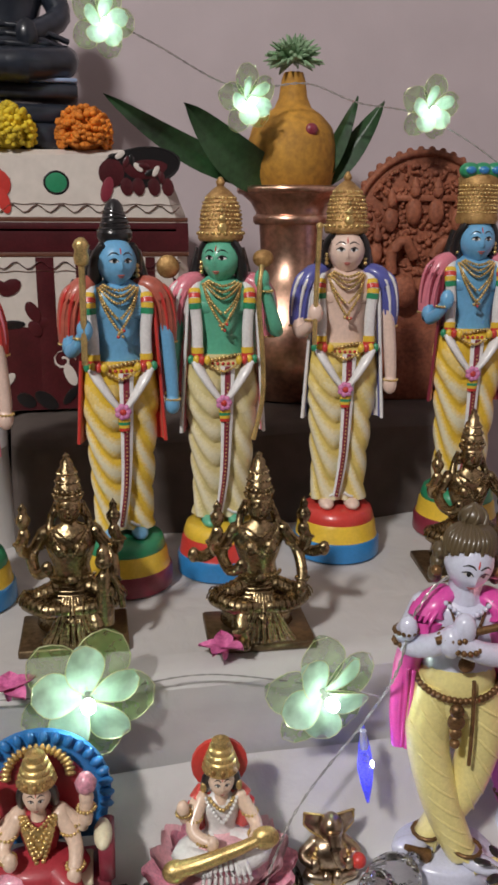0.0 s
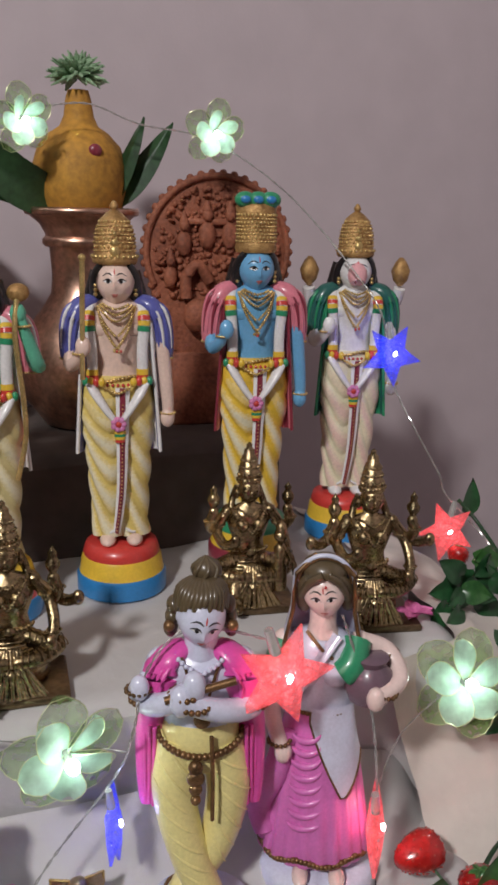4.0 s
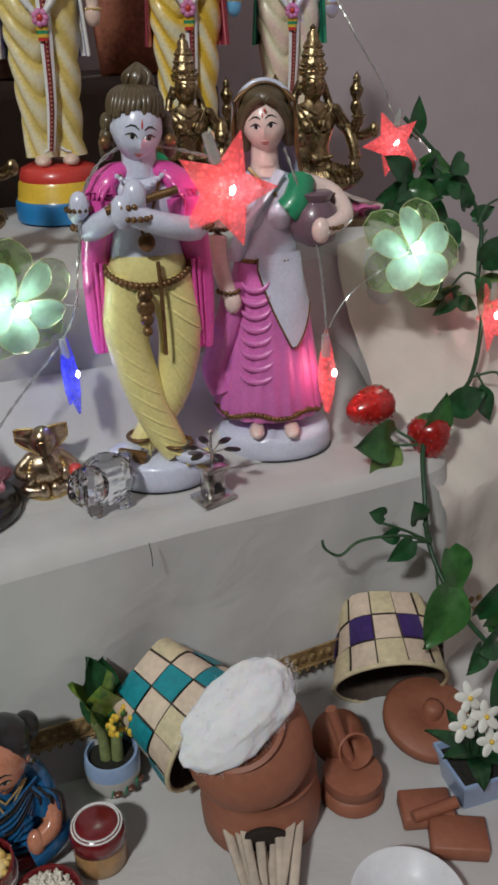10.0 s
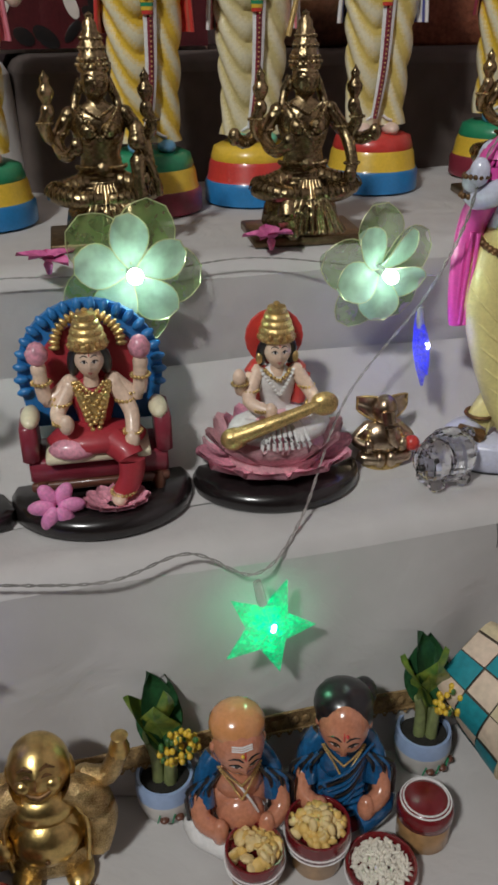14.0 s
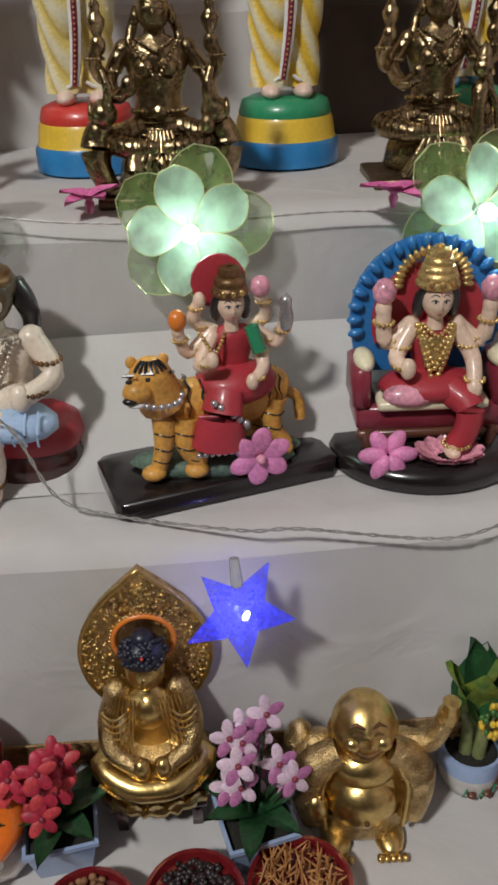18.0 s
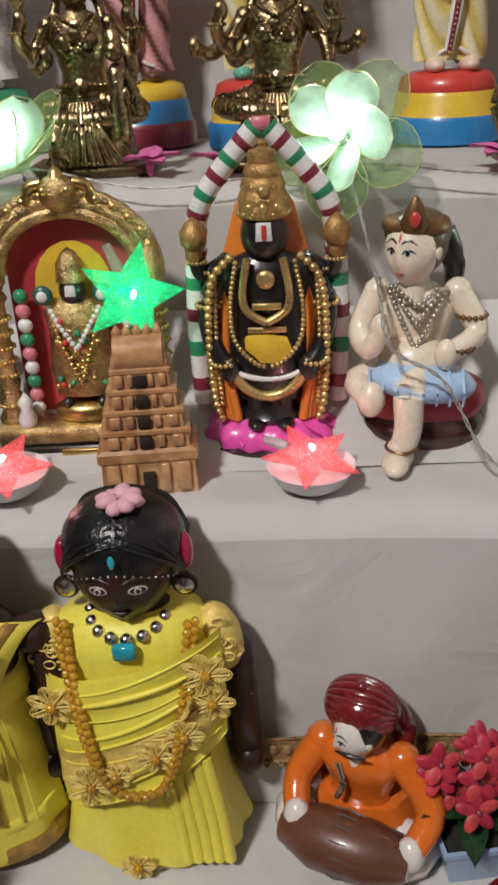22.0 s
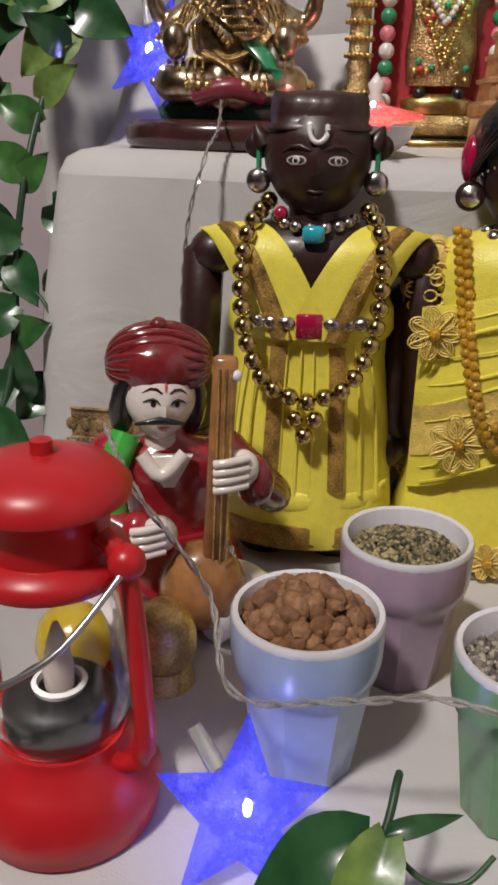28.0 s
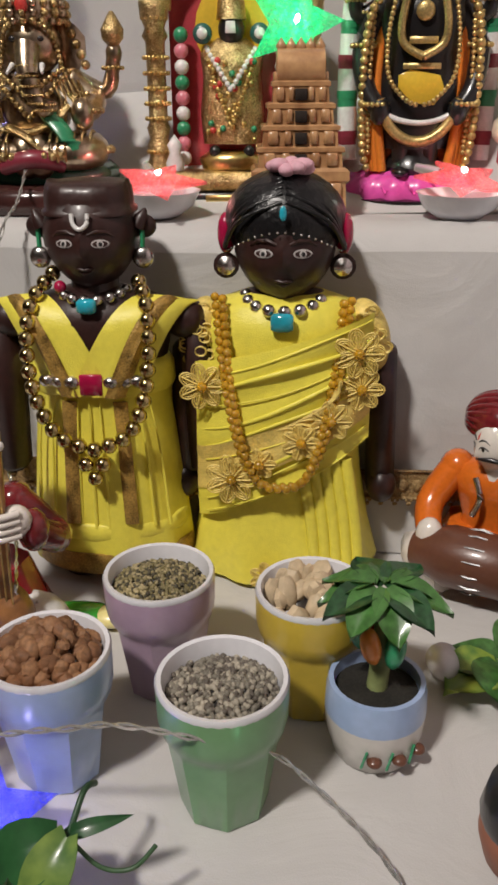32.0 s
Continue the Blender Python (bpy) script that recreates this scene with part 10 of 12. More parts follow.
Shape().lathe([(1.2 * r, 1.11 * z) for r, z in ((0.030, 0), (0.04, 0.003), (0.058, 0.03), (0.062, 0.06), (0.055, 0.095), (0.038, 0.118), (0.030, 0.132), (0.0285, 0.150), (0.030, 0.176), (0.0335, 0.186), (0.033, 0.188), (0.038, 0.198), (0.047, 0.206), (0.0482, 0.209), (0.046, 0.2105), (0.03, 0.206))], COPPER, seg=40).done("pot_body", k)
Shape().tube([(0.0570 * math.cos(a), 0.0570 * math.sin(a), 0.2325) for a in [0.1745 * i for i in range(37)]], 0.0042, COPPER, 10).done("rim", k)
Shape().lathe([(0.0400, 0.196), (0.0430, 0.199), (0.0430, 0.204), (0.0400, 0.207)], COPPER, seg=40, hollow=True).done("neck_ring", k)
co = Shape().lathe([(0.036, 0.220), (0.0445, 0.235), (0.0495, 0.255), (0.0495, 0.275), (0.043, 0.294), (0.031, 0.307), (0.020, 0.314), (0.0155, 0.324), (0.013, 0.341), (0.0105, 0.349), (0, 0.350)], TURMERIC, (0, 0, 0.004), 36, fold=lambda a, z: 1 + 0.03 * math.sin(3 * a) + 0.012 * math.sin(11 * a + 40 * z))
co.ball((0.008, -0.0455, 0.292), (0.007, 0.004, 0.0065), MAROON)
co.done("coconut", k)
sp, q = Shape(), random.Random(3)
SPRIG = mat("pale_green_sprig", (0.30, 0.42, 0.27), 0.6, vary=0.3, scale=200, bump=0.3, other=(0.08, 0.18, 0.07))
for i in range(150):
    a, e = q.uniform(0, 6.28), q.uniform(-0.35, 1.4)
    p = Vector((0, 0, 0.366))
    d = Vector((math.cos(a) * math.cos(e), math.sin(a) * math.cos(e), 0.8 * math.sin(e)))
    sp.tube([p + d * 0.006, p + d * q.uniform(0.016, 0.024), p + d * q.uniform(0.026, 0.036) + Vector((0, 0, -0.003))], [0.0022, 0.0026, 0.0006], SPRIG, 5)
sp.done("sprig", k)
MANGO = mat("mango_leaf", (0.030, 0.085, 0.030), 0.38, vary=0.25, scale=50, bump=0.2, bscale=200, coat=0.2)
ROOT = Vector((0, 0, 0.240))
for tip, w in (((-0.205, -0.045, 0.320), 0.017), ((-0.128, -0.060, 0.312), 0.027), ((0.060, -0.035, 0.328), 0.015), ((0.092, -0.030, 0.325), 0.018), ((-0.02, 0.10, 0.29), 0.022), ((0.06, 0.09, 0.29), 0.02), ((-0.085, -0.02, 0.300), 0.020)):
    s, rows = Shape(), []
    d = Vector(tip) - ROOT
    flat = Vector((d.x, d.y, 0)).normalized()
    side = Vector((-flat.y, flat.x, 0)) * 0.30 + Vector((0, 0, 0.9)) - flat * 0.35
    side = (side - d.normalized() * side.dot(d.normalized())).normalized()
    for i in range(15):
        f = i / 14
        c = ROOT + flat * 0.020 + (d - flat * 0.020) * f + Vector((0, 0, -0.012 * math.sin(math.pi * f)))
        ww = 0.85 * w * max(0.03, math.sin(math.pi * (0.16 + 0.84 * f)) ** 0.7)
        nrm = d.normalized().cross(side)
        rows.append([c + side * ww * u - nrm * 0.18 * w * abs(u) for u in (-1, -0.6, -0.2, 0, 0.2, 0.6, 1)])
    s.grid(rows, MANGO)
    s.grid([[p + Vector((0.0004, 0.0006, -0.0004)) for p in r] for r in rows], MANGO)
    s.done("mango_leaf", k)

PLAQUE = mat("carved_terracotta", (0.30, 0.10, 0.05), 0.7, vary=0.25, scale=90, bump=0.9, bscale=160, depth=0.002, other=(0.14, 0.04, 0.02))
s = Shape().slab([(0.077 * math.cos(t), 0.185 + 0.078 * math.sin(t) - (0.04 if math.sin(t) < -0.5 else 0)) for t in [0.2094 * i for i in range(30)]], 0.014, PLAQUE, pose(0, 0.010, 0, 90, 0, 0), 0.001)
s.slab([(-0.05, 0), (0.05, 0), (0.055, 0.08), (-0.055, 0.08)], 0.02, PLAQUE, pose(0, 0.014, 0, 90, 0, 0))
s.tube([(0.0745 * math.cos(t), -0.005, 0.185 + 0.0755 * math.sin(t)) for t in [-0.6 + 0.15 * i for i in range(29)]], 0.0035, PLAQUE, 8)
for i in range(30):
    t = -0.6 + 0.15 * i
    s.ball((0.077 * math.cos(t), -0.003, 0.185 + 0.078 * math.sin(t)), 0.0042, PLAQUE, None, 8, 6)
q = random.Random(8)
for i in range(380):
    t, d = q.uniform(0, 6.283), 0.066 * math.sqrt(q.random())
    x, z = d * math.cos(t), 0.185 + d * math.sin(t)
    s.ball((x, -0.005, z), (q.uniform(0.0018, 0.0042), q.uniform(0.002, 0.006), q.uniform(0.0018, 0.0048)), PLAQUE, Matrix.Rotation(q.uniform(0, 3), 3, "Y"), 7, 5)
for x, z, h in ((-0.036, 0.205, 1.0), (-0.012, 0.215, 1.1), (0.012, 0.215, 1.1), (0.036, 0.205, 1.0), (-0.05, 0.17, 0.9), (0.05, 0.17, 0.9)):
    s.ball((x, -0.009, z - 0.012 * h), (0.008 * h, 0.006, 0.013 * h), PLAQUE)
    s.ball((x, -0.012, z + 0.006 * h), (0.0052 * h, 0.0045, 0.006 * h), PLAQUE)
    s.lathe([(0.005 * h, 0), (0.0035 * h, 0.004), (0.0012 * h, 0.010)], PLAQUE, (x, -0.011, z + 0.010 * h), 8)
for k2 in (-1, 1):
    s.tube(curve([(k2 * 0.010, -0.012, 0.155), (k2 * 0.022, -0.016, 0.172), (k2 * 0.034, -0.014, 0.160), (k2 * 0.034, -0.014, 0.138)], 5), 0.006, PLAQUE, 10)
    s.ball((k2 * 0.022, -0.016, 0.12), (0.016, 0.012, 0.018), PLAQUE)
s.box((0, -0.008, 0.215), (0.07, 0.006, 0.006), PLAQUE)
put(s.done("terracotta_plaque"), 0.389, 0.885, Z3, -8, 1.045, "round terracotta relief plaque with carved figures", "plaque")

# painted stool shaped like a caparisoned back, with blossoms and a dark statue on it
CREAMPAINT = mat("painted_white_wood", (0.70, 0.64, 0.58), 0.45, vary=0.06, scale=30, bump=0.1)
stool = put(new("painted_chest"), -0.03, 0.95, Z3, 0, 1.0, "white chest painted with maroon bands, elephants and leaves", "chest")
prof = [(-0.205, 0.0), (-0.20, 0.18), (-0.17, 0.250), (-0.14, 0.266), (0.118, 0.270), (0.136, 0.258), (0.158, 0.205), (0.164, 0.0)]
Shape().slab(prof, 0.12, CREAMPAINT, pose(0, 0.06, 0, 90, 0, 0)).done("chest_body", stool, smooth=20)
FY0 = -0.0605
WINE = paint("wine_red_paint", (0.075, 0.010, 0.014), 0.4, 0.35, 0.15)


def paint_line(name, pts, r, m):
    Shape().tube([(p[0], FY0, p[1]) for p in pts], r, m, 6, flat=0.35).done(name, stool)


def motif(outline, m, lift=0.0):
    """A flat painted patch on the chest's front."""
    cx, cz = sum(p[0] for p in outline) / len(outline), sum(p[1] for p in outline) / len(outline)
    Shape().slab([(p[0] - cx, p[1] - cz) for p in outline], 0.0012, m, pose(cx, FY0 + 0.0012 - lift, cz, 90, 0, 0)).done("painted_motif", stool)


def oval(cx, cz, rx, rz, lean=0.0, n=16, wob=0.0):
    return [(cx + rx * math.cos(t) * math.cos(lean) * (1 + wob * math.sin(3 * t)) - rz * math.sin(t) * math.sin(lean), cz + rx * math.cos(t) * math.sin(lean) + rz * math.sin(t) * math.cos(lean)) for t in [6.2832 * i / n for i in range(n)]]


for z, h in ((0.2005, 0.0022), (0.193, 0.0045), (0.180, 0.0120), (0.1655, 0.0022)):
    motif([(-0.199, z - h), (0.1585 + 0.02 * (0.2 - z), z - h), (0.1585 + 0.02 * (0.2 - z), z + h), (-0.199, z + h)], BROWN if h < 0.003 else WINE)
for z, r in ((0.211, 0.0017), (0.155, 0.0018), (0.2155, 0.0009), (0.149, 0.0009)):
    paint_line("painted_wave", [(-0.197 + 0.0045 * i, z + (0.0038 if r > 0.001 else 0.0006) * math.sin(i * 1.15)) for i in range(78)], r, WINE if r > 0.0017 else BROWN)
motif([(-0.2, 0.004), (0.162, 0.004), (0.161, 0.092), (-0.199, 0.092)], WINE, -0.0002)
# posts and the dark figures between them
for x, w in ((-0.150, 0.010), (-0.075, 0.007), (0.010, 0.009), (0.052, 0.011), (0.118, 0.005)):
    motif([(x - w, 0.004), (x + w, 0.004), (x + w, 0.1628), (x - w, 0.1628)], WINE, 0.00015)
q = random.Random(12)
for i in range(46):
    x, z = q.uniform(-0.19, 0.155), q.uniform(0.012, 0.138)
    motif(oval(x, z, q.uniform(0.008, 0.017), q.uniform(0.004, 0.008), q.uniform(0, 3.1), 12), (BLACK, CREAMPAINT if z < 0.09 else WINE, WINE, MAROON if z > 0.09 else CREAMPAINT, BLACK)[i % 5], 0.0004 + 0.00003 * i)
for i in range(14):
    x, z = q.uniform(-0.18, 0.15), q.uniform(0.03, 0.13)
    paint_line("painted_scroll", [(x + (0.013 - 0.0009 * j) * math.cos(0.7 * j), z + (0.013 - 0.0009 * j) * math.sin(0.7 * j)) for j in range(13)], 0.0013, (CREAMPAINT, MAROON)[i % 2])
for x in (0.082, 0.104, 0.140):
    paint_line("painted_wave", [(x + 0.004 * math.sin(i * 1.1), 0.145 - 0.006 * i) for i in range(22)], 0.0015, WINE)
# elephants under the rim
for cx, cz, f in ((-0.062, 0.240, 1), (0.112, 0.252, -1)):
    motif(oval(cx, cz, 0.040, 0.020, -0.12 * f, 20, 0.06), (MAROON if f > 0 else BLACK), 0.0003)
    motif(oval(cx - 0.004 * f, cz - 0.002, 0.022, 0.0095, -0.1 * f, 16, 0.1), (GREEN if f > 0 else WINE), 0.0007)
    motif(oval(cx + 0.031 * f, cz - 0.006, 0.013, 0.014, 0, 14), RED if f > 0 else WINE, 0.0009)
    motif(oval(cx + 0.036 * f, cz - 0.022, 0.006, 0.013, 0.3 * f, 12), RED if f > 0 else MAROON, 0.0011)
    for dx in (-0.026, -0.012, 0.004, 0.016):
        motif(oval(cx + dx * f, cz - 0.019, 0.0065, 0.009, 0.15, 10), ORANGE if f > 0 else WINE, 0.0011 + 0.0001 * dx)
    paint_line("painted_outline", [(cx + 0.038 * math.cos(t), cz + 0.0185 * math.sin(t) - 0.12 * f * 0.038 * math.cos(t)) for t in [0.25 * i for i in range(27)]], 0.0014, BLACK)
for i in range(9):
    motif(oval(0.084 + 0.006 * i, 0.262 - 0.0025 * i + 0.004 * (i % 2), 0.006, 0.003, 0.6 * i, 10), (BLACK, CREAMPAINT, WINE)[i % 3], 0.0014 + 0.00005 * i)
motif(oval(0.026, 0.236, 0.011, 0.010, 0, 18), GREEN, 0.0003)
paint_line("painted_outline", [(0.026 + 0.0115 * math.cos(t), 0.236 + 0.0105 * math.sin(t)) for t in [0.3 * i for i in range(22)]], 0.0013, BLACK)
MARI = mat("orange_marigold", (0.78, 0.24, 0.02), 0.7, vary=0.25, scale=200, bump=0.5)
MARI_Y = mat("yellow_marigold", (0.78, 0.58, 0.03), 0.7, vary=0.25, scale=200, bump=0.5)
for x, m, w in ((0.026, MARI, "orange"), (-0.050, MARI_Y, "yellow")):
    s, q = Shape(), random.Random(int(x * 1000))
    s.ball((0, 0, 0), (0.019, 0.019, 0.016), m)
    for i in range(420):
        a, b = q.uniform(0, 6.28), math.asin(q.uniform(-0.5, 1))
        d = Vector((math.cos(a) * math.cos(b), math.sin(a) * math.cos(b), math.sin(b)))
        s.ball(d * Vector((0.024, 0.024, 0.019)).length * 0.62 * q.uniform(0.85, 1.05), (0.0034, 0.0026, 0.0032), m, d.to_track_quat("Z", "Y").to_matrix(), 7, 5)
    put(s.done("marigold"), x, 0.912, Z3 + 0.270 + 0.014, 0, 1.1, w + " marigold blossom resting on the painted chest", "flower", "marigolds")
SLATE = mat("blue_black_stone", (0.022, 0.028, 0.042), 0.35, vary=0.3, scale=30, bump=0.2, coat=0.3)
s = Shape().box((0, 0, 0.012), (0.13, 0.08, 0.024), SLATE, bev=0.1).box((0, 0, 0.034), (0.118, 0.07, 0.018), SLATE, bev=0.12).box((0, 0, 0.055), (0.134, 0.082, 0.014), SLATE, bev=0.15)
s.box((0, 0, 0.065), (0.134, 0.084, 0.004), POT_BLUE, bev=0.2)
s.ball((0, -0.006, 0.092), (0.062, 0.042, 0.026), SLATE)
for k2 in (-1, 1):
    c = curve([(k2 * 0.01, -0.01, 0.09), (k2 * 0.055, -0.02, 0.085), (k2 * 0.02, -0.045, 0.078), (-k2 * 0.02, -0.045, 0.076)], 6)
    s.tube(c, 0.016, SLATE, 14)
    for i in range(4):
        s.tube(curve([(k2 * 0.06, -0.02, 0.08 + 0.008 * i), (k2 * 0.02, -0.050 + 0.004 * i, 0.086 + 0.009 * i), (-k2 * 0.04, -0.04 + 0.004 * i, 0.09 + 0.009 * i)], 6), 0.003, SLATE, 7)
    arm(s, [(k2 * 0.036, 0, 0.165), (k2 * 0.052, -0.006, 0.13), (k2 * 0.02, -0.04, 0.105)], 0.014, SLATE)
body(s, 0.095, 0.09, 0.042, SLATE)
s.ball((0, 0, 0.208), (0.024, 0.024, 0.028), SLATE)
put(s.done("dark_seated_statue"), -0.045, 0.957, Z3 + 0.2705, 0, 1.0, "blue-black stone seated statue on a stepped base", "statue")

# ---- fairy lights ----
def glow(name, color, power, alpha):
    """Clear tinted plastic lit from inside by its lamp: brightest round the lamp, with glinting grains."""
    m = mat(name, color, 0.15, vary=0.15, scale=6, bump=0.5, bscale=16, depth=0.02)
    n, l = m.node_tree.nodes, m.node_tree.links
    b = n["Principled BSDF"]
    b.inputs["Alpha"].default_value = alpha
    co, ln, grain = n.new("ShaderNodeTexCoord"), n.new("ShaderNodeVectorMath"), n.new("ShaderNodeTexVoronoi")
    ln.operation = "LENGTH"
    grain.inputs["Scale"].default_value = 9
    l.new(co.outputs["Object"], ln.inputs[0])
    l.new(co.outputs["Object"], grain.inputs["Vector"])
    ramp = n.new("ShaderNodeValToRGB")
    e = ramp.color_ramp.elements
    e[0].position, e[0].color = 0.0, (1, 1, 1, 1)
    e[1].position, e[1].color = 1.0, (0.30, 0.30, 0.30, 1)
    mid = e.new(0.4)
    mid.color = (0.55, 0.55, 0.55, 1)
    l.new(ln.outputs["Value"], ramp.inputs[0])
    spark = n.new("ShaderNodeMapRange")
    spark.inputs["From Min"].default_value, spark.inputs["From Max"].default_value = 0.12, 0.5
    spark.inputs["To Min"].default_value, spark.inputs["To Max"].default_value = 1.9 * power, 0.6 * power
    l.new(grain.outputs["Distance"], spark.inputs["Value"])
    mul = n.new("ShaderNodeMath")
    mul.operation = "MULTIPLY"
    l.new(ramp.outputs[0], mul.inputs[0])
    l.new(spark.outputs[0], mul.inputs[1])
    l.new(mul.outputs[0], b.inputs["Emission Strength"])
    b.inputs["Emission Color"].default_value = (*color, 1)
    return m


def organza(name, color, clear):
    """Thin wired gauze: lets light through and shows a little of what is behind it."""
    m = bpy.data.materials.new(name)
    m.use_nodes = True
    n, l = m.node_tree.nodes, m.node_tree.links
    b = n["Principled BSDF"]
    b.inputs["Roughness"].default_value = 0.45
    co, tex, ramp = n.new("ShaderNodeTexCoord"), n.new("ShaderNodeTexNoise"), n.new("ShaderNodeValToRGB")
    tex.inputs["Scale"].default_value = 90
    l.new(co.outputs["Object"], tex.inputs["Vector"])
    ramp.color_ramp.elements[0].color, ramp.color_ramp.elements[1].color = (*[0.7 * c for c in color], 1), (*color, 1)
    ramp.color_ramp.elements[0].position, ramp.color_ramp.elements[1].position = 0.35, 0.65
    l.new(tex.outputs["Fac"], ramp.inputs[0])
    l.new(ramp.outputs[0], b.inputs["Base Color"])
    tl, tp, m1, m2 = n.new("ShaderNodeBsdfTranslucent"), n.new("ShaderNodeBsdfTransparent"), n.new("ShaderNodeMixShader"), n.new("ShaderNodeMixShader")
    l.new(ramp.outputs[0], tl.inputs[0])
    m1.inputs[0].default_value, m2.inputs[0].default_value = 0.5, clear
    l.new(b.outputs[0], m1.inputs[1])
    l.new(tl.outputs[0], m1.inputs[2])
    l.new(m1.outputs[0], m2.inputs[1])
    l.new(tp.outputs[0], m2.inputs[2])
    l.new(m2.outputs[0], n["Material Output"].inputs[0])
    return m


GAUZE = organza("mint_gauze", (0.66, 0.92, 0.74), 0.16)
GAUZE_OUT = organza("green_gauze", (0.36, 0.58, 0.20), 0.50)
RIM = mat("pale_wire_rim", (0.62, 0.66, 0.36), 0.3, 0.5, vary=0.1, bump=0.05)
LED = mat("white_led", (1, 1, 1), 0.3, vary=0.0, bump=0, emit=(0.80, 1.0, 0.90), power=75.0)
WIRE = mat("clear_twisted_wire", (0.62, 0.61, 0.58), 0.14, 0.6, vary=0.2, scale=500, bump=0.1)
SHEATH = mat("clear_bulb_sheath", (0.80, 0.82, 0.78), 0.1, vary=0.05, bump=0.05, trans=0.7)


def frame_at(p, axis, spin=0.0):
    q = Vector(axis).normalized().to_track_quat("Z", "Y").to_matrix().to_4x4()
    return Matrix.Translation(p) @ q @ Matrix.Rotation(radians(spin), 4, "Z")


def petal(at, ln, w, m, name, parent, cup):
    rows, edge_l, edge_r = [], [], []
    bend = 0.55 if cup < 0.6 else 0.12
    for i in range(9):
        f = i / 8
        ww = w * (math.sin(math.pi * (0.08 + 0.86 * f)) ** 0.8) * (0.55 + 0.6 * f)
        r = 0.003 + ln * f * math.cos(cup * (1 - bend * f))
        z = ln * f * math.sin(cup * (1 - bend * f)) - 0.12 * ln * f * f
        row = [at @ Vector((ww * u, r, z + 0.25 * w * u * u)) for u in (-1, -0.5, 0, 0.5, 1)]
        rows.append(row)
        edge_l.append(row[0])
        edge_r.append(row[-1])
    ob = Shape().grid(rows, m).done(name, parent)
    Shape().tube(edge_l + edge_r[::-1], 0.00038, RIM, 4).done("wire_rim", ob)
    return ob


def flower_light(p, axis, size=1.0, spin=0, cup=32, outer=5):
    t = put(new("flower_light"), 0, 0, 0, label="lit fairy light with mint green gauze petals", category="fairy light", group="flower fairy lights")
    t.matrix_world = frame_at(p, axis, spin) @ Matrix.Scale(size, 4)
    for i in range(outer):
        petal(Matrix.Rotation(radians(36 + 360 * i / outer), 4, "Z") @ Matrix.Translation((0, 0, -0.004)), 0.043, 0.021, GAUZE_OUT, "outer_petal", t, radians(cup - 22 if cup < 60 else cup - 30))
    for i in range(5):
        petal(Matrix.Rotation(radians(72 * i), 4, "Z") @ Matrix.Rotation(radians(24), 4, "Y"), 0.034, 0.0165, GAUZE, "inner_petal", t, radians(cup + 4))
    Shape().lathe([(0.0030, -0.012), (0.0034, -0.010), (0.0034, 0.004), (0.0030, 0.012)], SHEATH, seg=12).done("bulb_holder", t)
    Shape().ball((0, 0, 0.0165), (0.0050, 0.0050, 0.0062), LED, None, 12, 8).done("bulb", t)
    return t


for p, axis, size, spin, cup in (((0.0, 0.503, 0.872), (0.05, -1, 0.12), 1.0, 10, 24), ((0.158, 0.482, 0.868), (0.2, -1, -0.1), 0.92, 40, 30), ((-0.166, 0.500, 0.868), (-0.1, -1, 0.15), 1.0, 25, 26), ((-0.316, 0.518, 0.893), (-0.35, -0.85, 0.35), 0.98, 0, 40), ((-0.498, 0.526, 0.886), (-0.35, -0.45, 0.85), 1.0, 15, 66), ((-0.616, 0.474, 0.890), (-0.4, -0.4, 0.8), 1.0, 50, 66), ((0.461, 0.476, 0.866), (-0.12, -0.92, 0.40), 0.92, 12, 30), ((0.043, 0.815, 1.350), (0.25, -0.9, -0.15), 0.66, 20, 40), ((0.185, 0.862, 1.297), (0.35, -0.9, -0.25), 0.72, 50, 40), ((0.371, 0.842, 1.292), (0.05, -0.95, -0.3), 0.70, 30, 36)):
    flower_light(p, axis, size, spin, cup)

SPARKLE = mat("clear_plastic_grain", (0.92, 0.94, 1.0), 0.05, vary=0, bump=0, trans=0.8)
STARS = {"red": (1.0, 0.13, 0.14), "green": (0.01, 0.85, 0.32), "blue": (0.05, 0.06, 1.0)}


